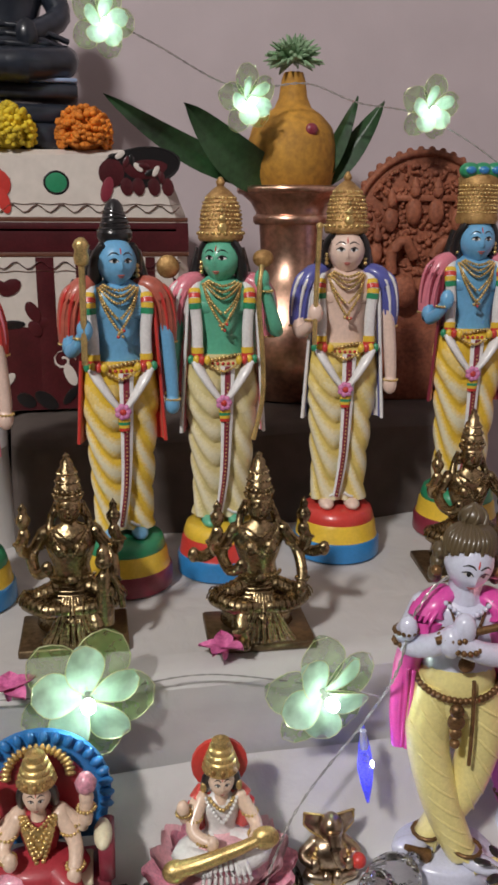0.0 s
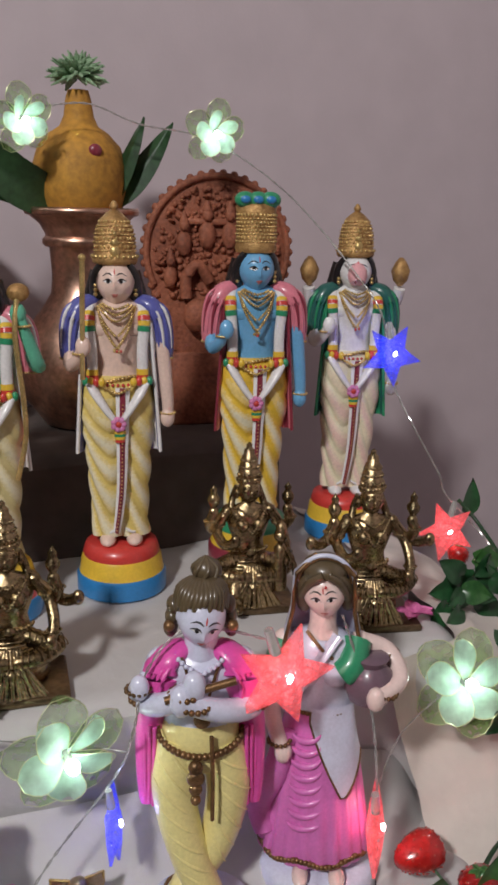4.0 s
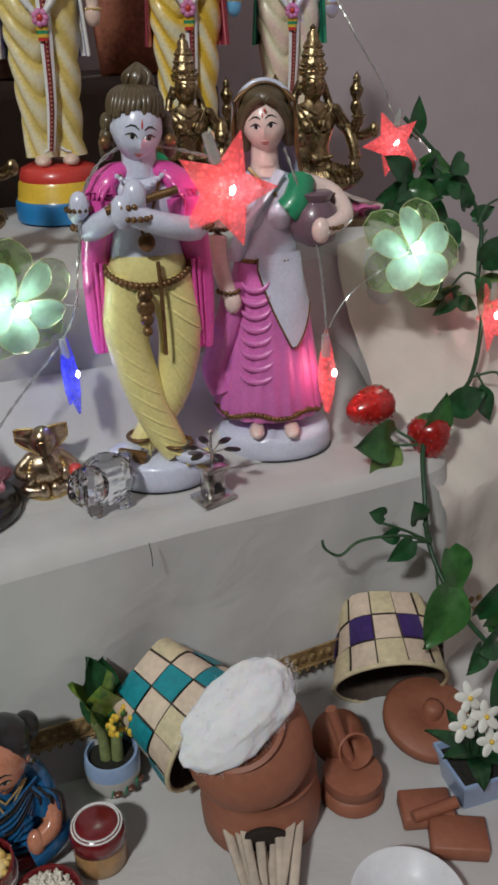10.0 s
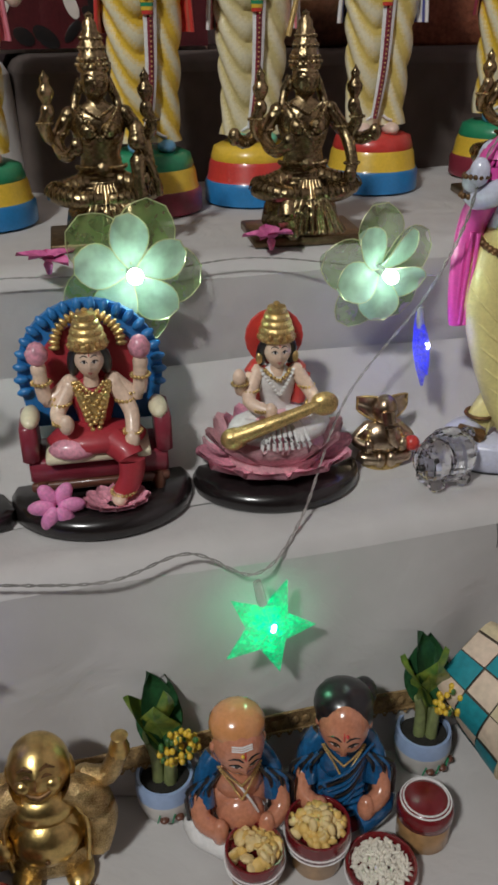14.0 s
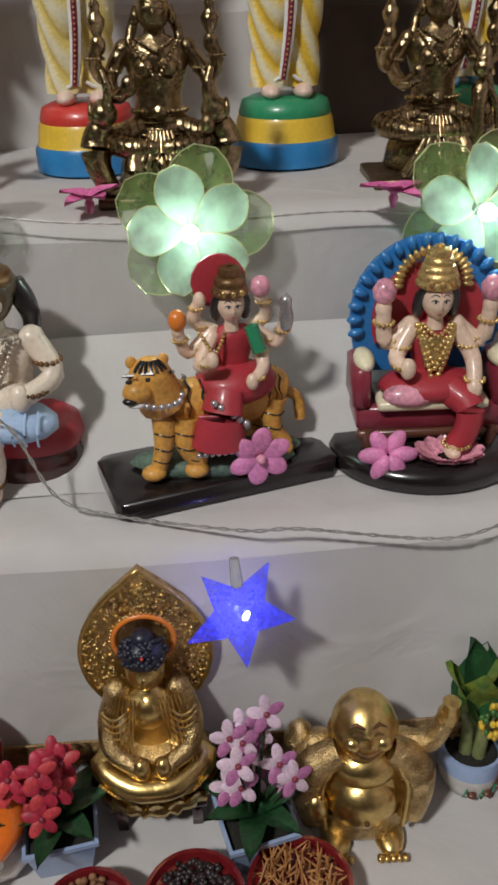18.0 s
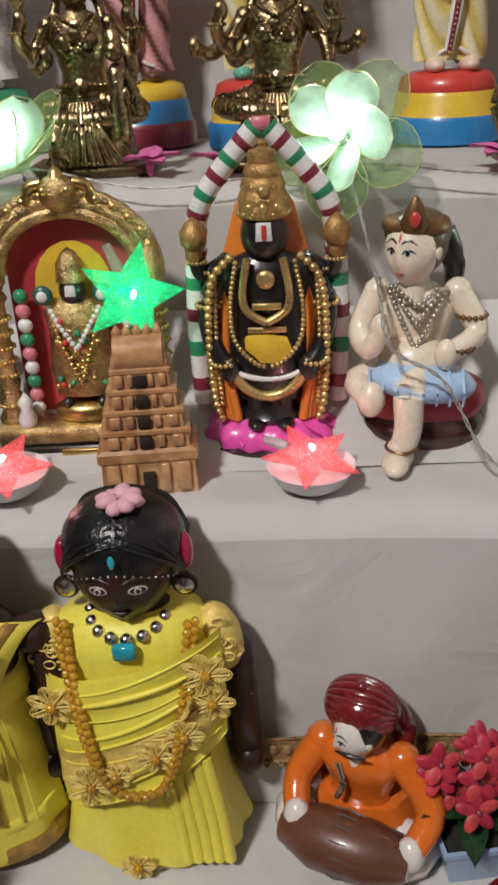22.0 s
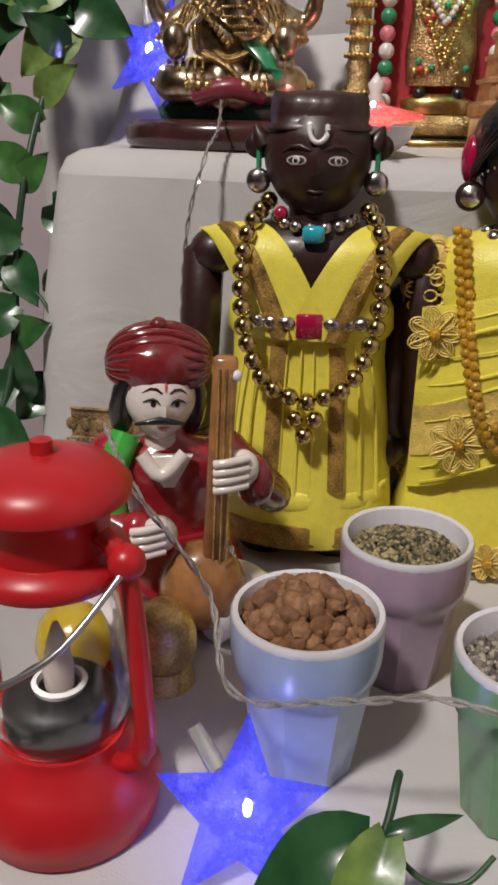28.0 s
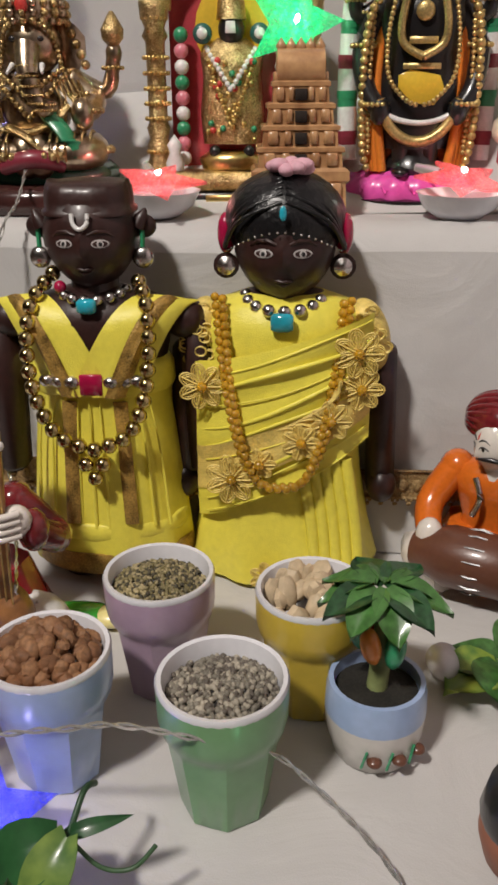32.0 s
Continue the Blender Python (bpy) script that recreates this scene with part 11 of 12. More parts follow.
def star_light(p, axis, color, r=0.031, spin=0):
    rgb = STARS[color]
    t = put(new("star_light"), 0, 0, 0, label="lit " + color + " plastic star fairy light", category="fairy light", group="star fairy lights")
    t.matrix_world = frame_at(p, axis, spin - 36) @ Matrix.Scale(r, 4)
    m = glow(color + "_star_plastic", rgb, 1.7, 0.52)
    ring = []
    for i in range(10):
        a, q = math.pi * i / 5 + math.pi / 2, 1.0 if i % 2 == 0 else 0.46
        ring.append((q * math.cos(a), q * math.sin(a)))
    s = Shape()
    s.grid([[(0.02 * x, 0.02 * y, -0.20) for x, y in ring], [(x * 0.5, y * 0.5, -0.14) for x, y in ring], [(x, y, -0.03) for x, y in ring], [(x, y, 0.03) for x, y in ring], [(x * 0.5, y * 0.5, 0.14) for x, y in ring], [(0.02 * x, 0.02 * y, 0.20) for x, y in ring]], m, True)
    body_ob = s.done("star", t, smooth=25)
    q = random.Random(int(1000 * p[0]))
    sp = Shape()
    for i in range(70):
        a, d = q.uniform(0, 6.28), q.uniform(0.08, 0.5)
        sp.ball((d * math.cos(a), d * math.sin(a), 0.19 - 0.26 * d), q.uniform(0.012, 0.026), SPARKLE, None, 6, 4)
    sp.done("grains", body_ob)
    Shape().ball((0.03, 0.05, 0.165), (0.042, 0.085, 0.045), mat(color + "_led", rgb, 0.3, vary=0, bump=0, emit=tuple(0.35 + 0.65 * c for c in rgb), power=420.0), None, 10, 7).done("bulb", t)
    Shape().lathe([(0.10, 0), (0.11, 0.1), (0.085, 0.5)], SHEATH, (-0.30, 0.41, 0), 10, rot=Matrix.Rotation(radians(36), 3, "Z") @ Matrix.Rotation(radians(-90), 3, "X")).done("bulb_holder", t)
    return t


for p, axis, c, r, spin in (((0.285, 0.418, 0.937), (0.05, -1, 0.0), "red", 0.036, 18), ((0.515, 0.712, 1.082), (-0.1, -1, 0.1), "blue", 0.032, 5), ((0.540, 0.630, 0.924), (-0.2, -1, 0.15), "red", 0.030, -15), ((0.361, 0.424, 0.800), (0.85, -0.5, 0.05), "red", 0.033, 10), ((0.540, 0.466, 0.803), (0.95, -0.25, 0.0), "red", 0.030, 0),
                            ((0.052, 0.362, 0.690), (0.1, -0.95, 0.25), "green", 0.031, 8), ((-0.155, 0.350, 0.713), (0.2, -0.95, 0.3), "blue", 0.030, 0), ((-0.429, 0.452, 0.829), (0.2, -1, 0.1), "green", 0.028, 20), ((-0.499, 0.414, 0.752), (0.05, -0.22, 0.97), "red", 0.027, 10), ((-0.339, 0.414, 0.754), (0.1, -0.22, 0.97), "red", 0.026, 40), ((-0.616, 0.456, 0.780), (-0.4, -0.85, 0.3), "blue", 0.030, 20),
                            ((-0.517, 0.158, 0.572), (0.25, -0.7, 0.65), "blue", 0.026, 25), ((-0.386, 0.092, 0.536), (0.2, -0.9, 0.3), "green", 0.027, 0), ((0.186, 0.466, 0.816), (0.95, -0.3, 0.1), "blue", 0.028, 0)):
    star_light(p, axis, c, r, spin)


def twisted(pts, n=10, r=0.0005, gap=0.0007, pitch=0.02):
    """Two thin clear wires wound round each other."""
    line = curve(pts, n)
    t = put(new("fairy_light_wire"), 0, 0, 0, label="thin clear twisted fairy light wire", category="wire", group="fairy light wires")
    for k in (0, math.pi):
        out, run = [], 0.0
        for i, p in enumerate(line):
            d = (line[min(i + 1, len(line) - 1)] - line[max(i - 1, 0)]).normalized()
            u = d.cross(Vector((0.3, 0.8, 0.5))).normalized()
            w = d.cross(u)
            run += (p - line[i - 1]).length if i else 0
            a = 6.283 * run / pitch + k
            out.append(p + gap * (math.cos(a) * u + math.sin(a) * w))
        Shape().tube(out, r, WIRE, 5).done("strand", t)
    return t


twisted([(-0.316, 0.517, 0.885), (-0.303, 0.46, 0.83), (-0.299, 0.43, 0.805), (-0.272, 0.43, 0.786), (-0.25, 0.415, 0.75), (-0.22, 0.41, 0.738), (-0.152, 0.383, 0.741), (-0.12, 0.379, 0.742), (-0.042, 0.375, 0.732), (0.008, 0.379, 0.740), (0.048, 0.375, 0.721), (0.083, 0.40, 0.738), (0.13, 0.455, 0.79), (0.19, 0.478, 0.845), (0.196, 0.445, 0.90), (0.205, 0.44, 0.945), (0.235, 0.445, 0.965), (0.285, 0.43, 0.955)], 14)
twisted([(-0.60, 0.50, 0.876), (-0.55, 0.511, 0.870), (-0.498, 0.522, 0.884), (-0.42, 0.512, 0.872), (-0.316, 0.515, 0.880), (-0.24, 0.511, 0.873), (-0.166, 0.509, 0.870), (-0.08, 0.511, 0.872), (0.0, 0.511, 0.868), (0.08, 0.512, 0.873), (0.158, 0.495, 0.865), (0.20, 0.48, 0.86)], 14, 0.00035, 0.0004)
twisted([(-0.585, 0.50, 0.80), (-0.569, 0.40, 0.748), (-0.570, 0.374, 0.735), (-0.577, 0.362, 0.700), (-0.578, 0.355, 0.640), (-0.565, 0.33, 0.60), (-0.535, 0.25, 0.60)], 14)
twisted([(-0.575, 0.23, 0.655), (-0.557, 0.20, 0.647), (-0.535, 0.20, 0.615), (-0.521, 0.165, 0.606), (-0.490, 0.158, 0.613), (-0.467, 0.16, 0.615), (-0.435, 0.17, 0.600), (-0.413, 0.18, 0.583), (-0.374, 0.152, 0.560), (-0.375, 0.11, 0.557), (-0.384, 0.094, 0.545)], 14)
twisted([(0.02, 0.83, 1.40), (0.043, 0.823, 1.36), (0.10, 0.84, 1.335), (0.16, 0.865, 1.312), (0.20, 0.87, 1.309), (0.25, 0.868, 1.314), (0.30, 0.86, 1.297), (0.371, 0.85, 1.284), (0.44, 0.80, 1.23), (0.50, 0.735, 1.14), (0.513, 0.72, 1.10)], 14)
twisted([(0.517, 0.718, 1.06), (0.528, 0.69, 1.02), (0.55, 0.665, 0.97), (0.556, 0.66, 0.95), (0.582, 0.63, 0.915), (0.59, 0.57, 0.88), (0.575, 0.52, 0.84), (0.546, 0.472, 0.815)], 14)
twisted([(0.34, 0.45, 0.955), (0.352, 0.428, 0.90), (0.357, 0.423, 0.86), (0.360, 0.423, 0.825)], 10)
twisted([(0.362, 0.425, 0.835), (0.40, 0.46, 0.846), (0.455, 0.48, 0.862)], 12, r=0.0003, gap=0.0004)

# white saucers under two of the stars
for x, y in ((-0.499, 0.418), (-0.339, 0.418)):
    s = Shape().lathe([(0.012, 0), (0.014, 0.001), (0.024, 0.008), (0.0285, 0.017), (0.0295, 0.018), (0.027, 0.0175), (0.021, 0.009), (0, 0.004)], GLAZE_INSIDE, seg=36)
    put(s.done("white_saucer"), x, y, Z1, 0, 0.78, "small white porcelain saucer holding a star light", "saucer", "white saucers")


# ---- vines with fruit ----
def leaf_mat(name, dark, light):
    """Plastic leaf with a paler midrib side and blotches."""
    return mat(name, light, 0.32, vary=0.2, scale=45, bump=0.25, bscale=160, other=dark, coat=0.25)


VINE_DARK = leaf_mat("dark_vine_leaf", (0.008, 0.036, 0.013), (0.024, 0.10, 0.032))
VINE_GREEN = leaf_mat("bright_vine_leaf", (0.012, 0.060, 0.016), (0.055, 0.16, 0.038))
VINE_PALE = leaf_mat("yellow_green_vine_leaf", (0.02, 0.09, 0.025), (0.18, 0.26, 0.06))
STEM = mat("vine_stem", (0.02, 0.065, 0.025), 0.45, vary=0.2, scale=100, bump=0.2)
TENDRIL = mat("vine_tendril", (0.05, 0.11, 0.05), 0.45, vary=0.2, scale=100, bump=0.2)
STRAW_RED = mat("toy_strawberry", (0.42, 0.014, 0.012), 0.25, vary=0.25, scale=60, bump=0.15, coat=0.6)
SEED = mat("strawberry_seed", (0.42, 0.045, 0.02), 0.4, vary=0.2, bump=0.05)


def along(p, d, n):
    """A frame whose y runs along d and whose z leans towards n."""
    y = Vector(d).normalized()
    x = y.cross(Vector(n)).normalized()
    z = x.cross(y)
    m = Matrix((x, y, z)).transposed().to_4x4()
    m.translation = Vector(p)
    return m


def leaf(t, p, d, n, ln, w, m, heart=0.5, curl=0.2):
    s = Shape()
    leaf_shape(s, along(p, d, n), 0.86 * ln, 0.68 * w, m, curl, heart, 10)
    return s.done("leaf", t)


def twig(t, pts, r=0.0011, name="twig"):
    return Shape().tube(curve(pts, 6), r, TENDRIL, 6).done(name, t)


def strawberry(t, p, d, ln, w, bare=False):
    """A seeded toy fruit hanging along d, with a small green cap."""
    f = along(p, d, (0.2, -1, 0.3))
    rot = f.to_3x3() @ Matrix.Rotation(radians(-90), 3, "X")
    prof = [(0.0, 0), (0.55 * w, 0.02 * ln), (0.92 * w, 0.16 * ln), (1.0 * w, 0.34 * ln), (0.88 * w, 0.58 * ln), (0.6 * w, 0.82 * ln), (0.28 * w, 0.96 * ln), (0, ln)]
    ob = Shape().lathe(prof, STRAW_RED, p, 20, rot=rot, fold=lambda a, z: 1 + 0.03 * math.sin(3 * a)).done("strawberry", t)
    sd, q = Shape(), random.Random(int(p[0] * 9999))
    for i in range(9):
        for j in range(12):
            h = 0.10 + 0.095 * i
            k = max(q2 for q2 in range(7) if prof[q2][1] <= h * ln)
            g = (h * ln - prof[k][1]) / (prof[k + 1][1] - prof[k][1])
            rr = (prof[k][0] + g * (prof[k + 1][0] - prof[k][0])) * 0.985
            a = 0.5236 * j + 0.2618 * (i % 2) + q.uniform(-0.06, 0.06)
            sd.ball(rot @ Vector((rr * math.cos(a), rr * math.sin(a), h * ln)) + Vector(p), 0.0010 if not bare else 0.0008, SEED if (i + j) % 4 == 0 else STRAW_RED, None, 6, 4)
    sd.done("seed_speckle", ob)
    cap = Shape()
    for i in range(5):
        a = 1.257 * i
        e = rot @ Vector((math.cos(a), math.sin(a), 0.15))
        leaf_shape(cap, along(p, e, -(rot @ Vector((0, 0, 1)))), 0.9 * w, 0.3 * w, VINE_GREEN, 0.3, 0, 5)
    cap.done("cap", ob)
    return ob


def vine(pts, what, r=0.0019):
    t = put(new("vine"), 0, 0, 0, label=what, category="vine", group="artificial vines")
    Shape().tube(curve(pts, 8), r, STEM, 8).done("stem", t)
    return t


v = vine([(0.571, 0.66, 0.943), (0.586, 0.64, 0.92), (0.580, 0.57, 0.89), (0.563, 0.52, 0.867), (0.546, 0.495, 0.822), (0.538, 0.475, 0.798), (0.507, 0.445, 0.760), (0.459, 0.42, 0.754), (0.429, 0.395, 0.744), (0.412, 0.365, 0.716), (0.406, 0.345, 0.684), (0.410, 0.31, 0.652), (0.431, 0.28, 0.621), (0.457, 0.26, 0.594), (0.484, 0.24, 0.566), (0.505, 0.21, 0.556), (0.52, 0.18, 0.545)], "artificial green vine with strawberries trailing down the cloth")
B = (0, -1, 0.25)
for p, d, ln, w, m in (((0.590, 0.67, 0.925), (0.1, -0.2, 0.9), 0.040, 0.013, VINE_DARK), ((0.545, 0.60, 0.895), (-0.5, -0.3, -0.6), 0.040, 0.016, VINE_DARK), ((0.530, 0.59, 0.885), (-0.9, -0.2, 0.0), 0.036, 0.015, VINE_DARK), ((0.560, 0.60, 0.90), (0.3, -0.4, -0.8), 0.036, 0.016, VINE_DARK), ((0.545, 0.58, 0.875), (0.6, -0.4, -0.4), 0.034, 0.015, VINE_DARK), ((0.505, 0.57, 0.880), (-0.6, -0.4, -0.5), 0.034, 0.013, VINE_DARK), ((0.520, 0.575, 0.905), (-0.6, -0.2, 0.5), 0.034, 0.014, VINE_DARK), ((0.565, 0.545, 0.878), (-0.3, -0.3, 0.7), 0.026, 0.011, VINE_DARK), ((0.57, 0.54, 0.87), (0.7, -0.3, 0.3), 0.024, 0.010, VINE_DARK), ((0.533, 0.53, 0.87), (0.2, -0.6, -0.6), 0.030, 0.012, VINE_DARK),
                       ((0.545, 0.49, 0.845), (0.6, -0.3, 0.55), 0.036, 0.018, VINE_DARK), ((0.520, 0.49, 0.822), (-0.95, -0.15, -0.15), 0.045, 0.010, VINE_PALE), ((0.515, 0.485, 0.82), (-0.8, -0.2, -0.5), 0.028, 0.009, VINE_DARK), ((0.475, 0.425, 0.752), (0.85, -0.3, 0.3), 0.036, 0.017, VINE_DARK), ((0.505, 0.43, 0.757), (0.3, -0.4, -0.8), 0.032, 0.012, VINE_DARK), ((0.438, 0.398, 0.750), (0.25, -0.3, 0.9), 0.036, 0.015, VINE_GREEN), ((0.405, 0.405, 0.748), (-0.75, -0.5, 0.2), 0.048, 0.021, VINE_GREEN), ((0.405, 0.405, 0.742), (-0.55, -0.5, -0.5), 0.042, 0.018, VINE_PALE),
                       ((0.398, 0.352, 0.708), (-0.3, -0.4, 0.85), 0.024, 0.0115, VINE_DARK), ((0.375, 0.362, 0.712), (-0.75, -0.3, 0.45), 0.017, 0.0085, VINE_DARK), ((0.383, 0.355, 0.698), (-0.85, -0.3, 0.2), 0.018, 0.0085, VINE_DARK), ((0.392, 0.350, 0.692), (-0.85, -0.3, -0.35), 0.026, 0.0115, VINE_DARK), ((0.412, 0.330, 0.690), (0.15, -0.4, -0.9), 0.040, 0.017, VINE_GREEN), ((0.402, 0.315, 0.668), (-0.55, -0.45, -0.65), 0.050, 0.026, VINE_GREEN), ((0.418, 0.30, 0.655), (0.5, -0.3, 0.8), 0.038, 0.013, VINE_DARK), ((0.424, 0.295, 0.645), (0.55, -0.35, 0.6), 0.028, 0.012, VINE_GREEN), ((0.415, 0.29, 0.632), (-0.6, -0.5, -0.3), 0.026, 0.012, VINE_DARK),
                       ((0.440, 0.268, 0.612), (0.9, -0.2, 0.3), 0.042, 0.019, VINE_DARK), ((0.452, 0.262, 0.602), (0.8, -0.3, -0.2), 0.034, 0.014, VINE_DARK), ((0.424, 0.275, 0.618), (-0.25, -0.5, -0.8), 0.044, 0.019, VINE_DARK), ((0.440, 0.262, 0.598), (0.5, -0.5, -0.6), 0.036, 0.015, VINE_GREEN), ((0.470, 0.245, 0.585), (0.8, -0.2, 0.3), 0.032, 0.014, VINE_DARK), ((0.490, 0.235, 0.565), (0.75, -0.3, -0.2), 0.036, 0.017, VINE_DARK), ((0.478, 0.235, 0.57), (0.1, -0.6, -0.6), 0.030, 0.013, VINE_DARK), ((0.505, 0.205, 0.558), (0.8, -0.3, 0.3), 0.034, 0.015, VINE_DARK), ((0.515, 0.19, 0.548), (0.4, -0.6, -0.5), 0.034, 0.014, VINE_DARK)):
    leaf(v, p, d, B, ln, w, m)
q = random.Random(23)
for i in range(16):
    p = (q.uniform(0.505, 0.575), q.uniform(0.555, 0.60), q.uniform(0.878, 0.915))
    leaf(v, p, (q.uniform(-0.9, 0.9), -0.35, q.uniform(-0.8, 0.5)), B, q.uniform(0.022, 0.034), q.uniform(0.010, 0.015), VINE_DARK if i % 5 else VINE_GREEN)
for i in range(8):
    p = (q.uniform(0.50, 0.56), q.uniform(0.478, 0.50), q.uniform(0.80, 0.85))
    leaf(v, p, (q.uniform(-0.9, 0.9), -0.35, q.uniform(-0.8, 0.5)), B, q.uniform(0.018, 0.030), q.uniform(0.007, 0.012), (VINE_DARK, VINE_GREEN, VINE_PALE)[i % 3])
for i in range(9):
    z = q.uniform(0.57, 0.65)
    p = (0.475 - 0.75 * (z - 0.575) + q.uniform(-0.012, 0.030), 0.25 + 0.7 * (z - 0.58) - 0.012, z)
    leaf(v, p, (q.uniform(-0.8, 0.9), -0.4, q.uniform(-0.7, 0.6)), B, q.uniform(0.022, 0.036), q.uniform(0.010, 0.016), VINE_DARK if i % 4 else VINE_GREEN)
for pts in ([(0.429, 0.395, 0.742), (0.415, 0.40, 0.742), (0.400, 0.405, 0.744)], [(0.429, 0.395, 0.742), (0.415, 0.405, 0.75), (0.405, 0.42, 0.762)], [(0.406, 0.345, 0.690), (0.385, 0.352, 0.698), (0.352, 0.354, 0.702), (0.335, 0.352, 0.696), (0.322, 0.35, 0.706), (0.319, 0.35, 0.714)], [(0.406, 0.345, 0.69), (0.390, 0.352, 0.70), (0.372, 0.36, 0.708)], [(0.406, 0.345, 0.692), (0.400, 0.348, 0.706)], [(0.406, 0.345, 0.69), (0.398, 0.35, 0.69), (0.384, 0.352, 0.688)], [(0.407, 0.34, 0.68), (0.404, 0.33, 0.66)], [(0.546, 0.495, 0.83), (0.53, 0.495, 0.835), (0.51, 0.49, 0.822)], [(0.546, 0.495, 0.822), (0.555, 0.51, 0.85), (0.57, 0.52, 0.862)], [(0.56, 0.52, 0.867), (0.575, 0.53, 0.880), (0.60, 0.54, 0.885), (0.607, 0.54, 0.895)], [(0.51, 0.447, 0.762), (0.53, 0.44, 0.765), (0.532, 0.435, 0.75)], [(0.515, 0.447, 0.765), (0.525, 0.44, 0.745), (0.53, 0.44, 0.74)]):
    twig(v, pts)
strawberry(v, (0.420, 0.430, 0.766), (-0.95, -0.1, -0.05), 0.040, 0.0155)
strawberry(v, (0.437, 0.404, 0.760), (0.12, -0.15, -0.95), 0.036, 0.0165)
strawberry(v, (0.549, 0.62, 0.912), (-0.2, -0.2, -0.9), 0.022, 0.010, True)

v = vine([(-0.685, 0.48, 0.90), (-0.67, 0.46, 0.839), (-0.658, 0.462, 0.80), (-0.668, 0.43, 0.756), (-0.672, 0.41, 0.721), (-0.676, 0.40, 0.683), (-0.676, 0.39, 0.644), (-0.678, 0.375, 0.609), (-0.69, 0.35, 0.57)], "artificial green vine with variegated leaves hanging by the steps")
for p, d, ln, w, m in (((-0.660, 0.452, 0.815), (-0.85, -0.2, -0.2), 0.044, 0.021, VINE_PALE), ((-0.658, 0.450, 0.792), (-0.6, -0.3, -0.5), 0.042, 0.020, VINE_PALE), ((-0.655, 0.452, 0.802), (0.85, -0.2, -0.35), 0.038, 0.017, VINE_DARK), ((-0.665, 0.455, 0.825), (-0.6, -0.2, 0.6), 0.036, 0.016, VINE_DARK), ((-0.682, 0.49, 0.885), (-0.6, -0.2, 0.3), 0.044, 0.021, VINE_DARK), ((-0.682, 0.48, 0.89), (0.5, -0.4, 0.6), 0.034, 0.015, VINE_DARK), ((-0.672, 0.47, 0.855), (0.7, -0.3, 0.2), 0.034, 0.015, VINE_DARK), ((-0.668, 0.43, 0.757), (0.6, -0.3, 0.5), 0.030, 0.012, VINE_PALE), ((-0.670, 0.425, 0.745), (-0.7, -0.3, 0.4), 0.028, 0.012, VINE_GREEN), ((-0.672, 0.41, 0.722), (-0.7, -0.3, 0.4), 0.030, 0.013, VINE_GREEN), ((-0.672, 0.41, 0.715), (0.5, -0.4, 0.6), 0.026, 0.010, VINE_GREEN), ((-0.676, 0.40, 0.69), (-0.8, -0.3, 0.1), 0.034, 0.014, VINE_DARK), ((-0.676, 0.40, 0.678), (0.4, -0.5, -0.6), 0.032, 0.013, VINE_DARK), ((-0.676, 0.39, 0.655), (-0.7, -0.3, -0.4), 0.036, 0.015, VINE_DARK), ((-0.676, 0.39, 0.64), (0.6, -0.4, 0.3), 0.030, 0.012, VINE_GREEN), ((-0.678, 0.38, 0.615), (-0.7, -0.4, -0.2), 0.036, 0.016, VINE_DARK), ((-0.68, 0.37, 0.60), (0.6, -0.5, -0.3), 0.032, 0.013, VINE_DARK), ((-0.685, 0.36, 0.58), (-0.5, -0.5, 0.5), 0.034, 0.014, VINE_DARK), ((-0.69, 0.35, 0.575), (0.3, -0.7, -0.3), 0.034, 0.014, VINE_DARK)):
    leaf(v, p, d, B, ln, w, m)
q = random.Random(22)
for i in range(26):
    z = q.uniform(0.60, 0.90)
    p = (-0.668 + q.uniform(-0.05, 0.012) - 0.05 * max(0, 0.66 - z), 0.475 - 0.30 * max(0, 0.80 - z) + q.uniform(-0.03, 0.0), z)
    leaf(v, p, (q.uniform(-0.9, 0.6), -0.3, q.uniform(-0.7, 0.7)), (0.1, -0.95, 0.3), q.uniform(0.024, 0.038), q.uniform(0.011, 0.017), VINE_DARK if i % 5 else VINE_GREEN)
for pts in ([(-0.672, 0.42, 0.73), (-0.69, 0.41, 0.735), (-0.715, 0.40, 0.728)], [(-0.676, 0.40, 0.67), (-0.66, 0.39, 0.66), (-0.65, 0.385, 0.645)], [(-0.676, 0.39, 0.65), (-0.69, 0.385, 0.64), (-0.71, 0.38, 0.63), (-0.72, 0.38, 0.61)]):
    twig(v, pts)
for x, y, z in ((-0.690, 0.345, 0.575), (-0.678, 0.340, 0.570), (-0.684, 0.350, 0.588)):
    strawberry(v, (x, y, z + 0.01), (0.2, -0.5, -0.8), 0.018, 0.0085, True)

v = vine([(-0.62, 0.16, 0.560), (-0.58, 0.125, 0.562), (-0.555, 0.118, 0.563), (-0.512, 0.117, 0.565), (-0.487, 0.135, 0.578), (-0.480, 0.140, 0.589), (-0.477, 0.150, 0.597), (-0.476, 0.158, 0.592)], "artificial vine with strawberries at the front edge", 0.0011)
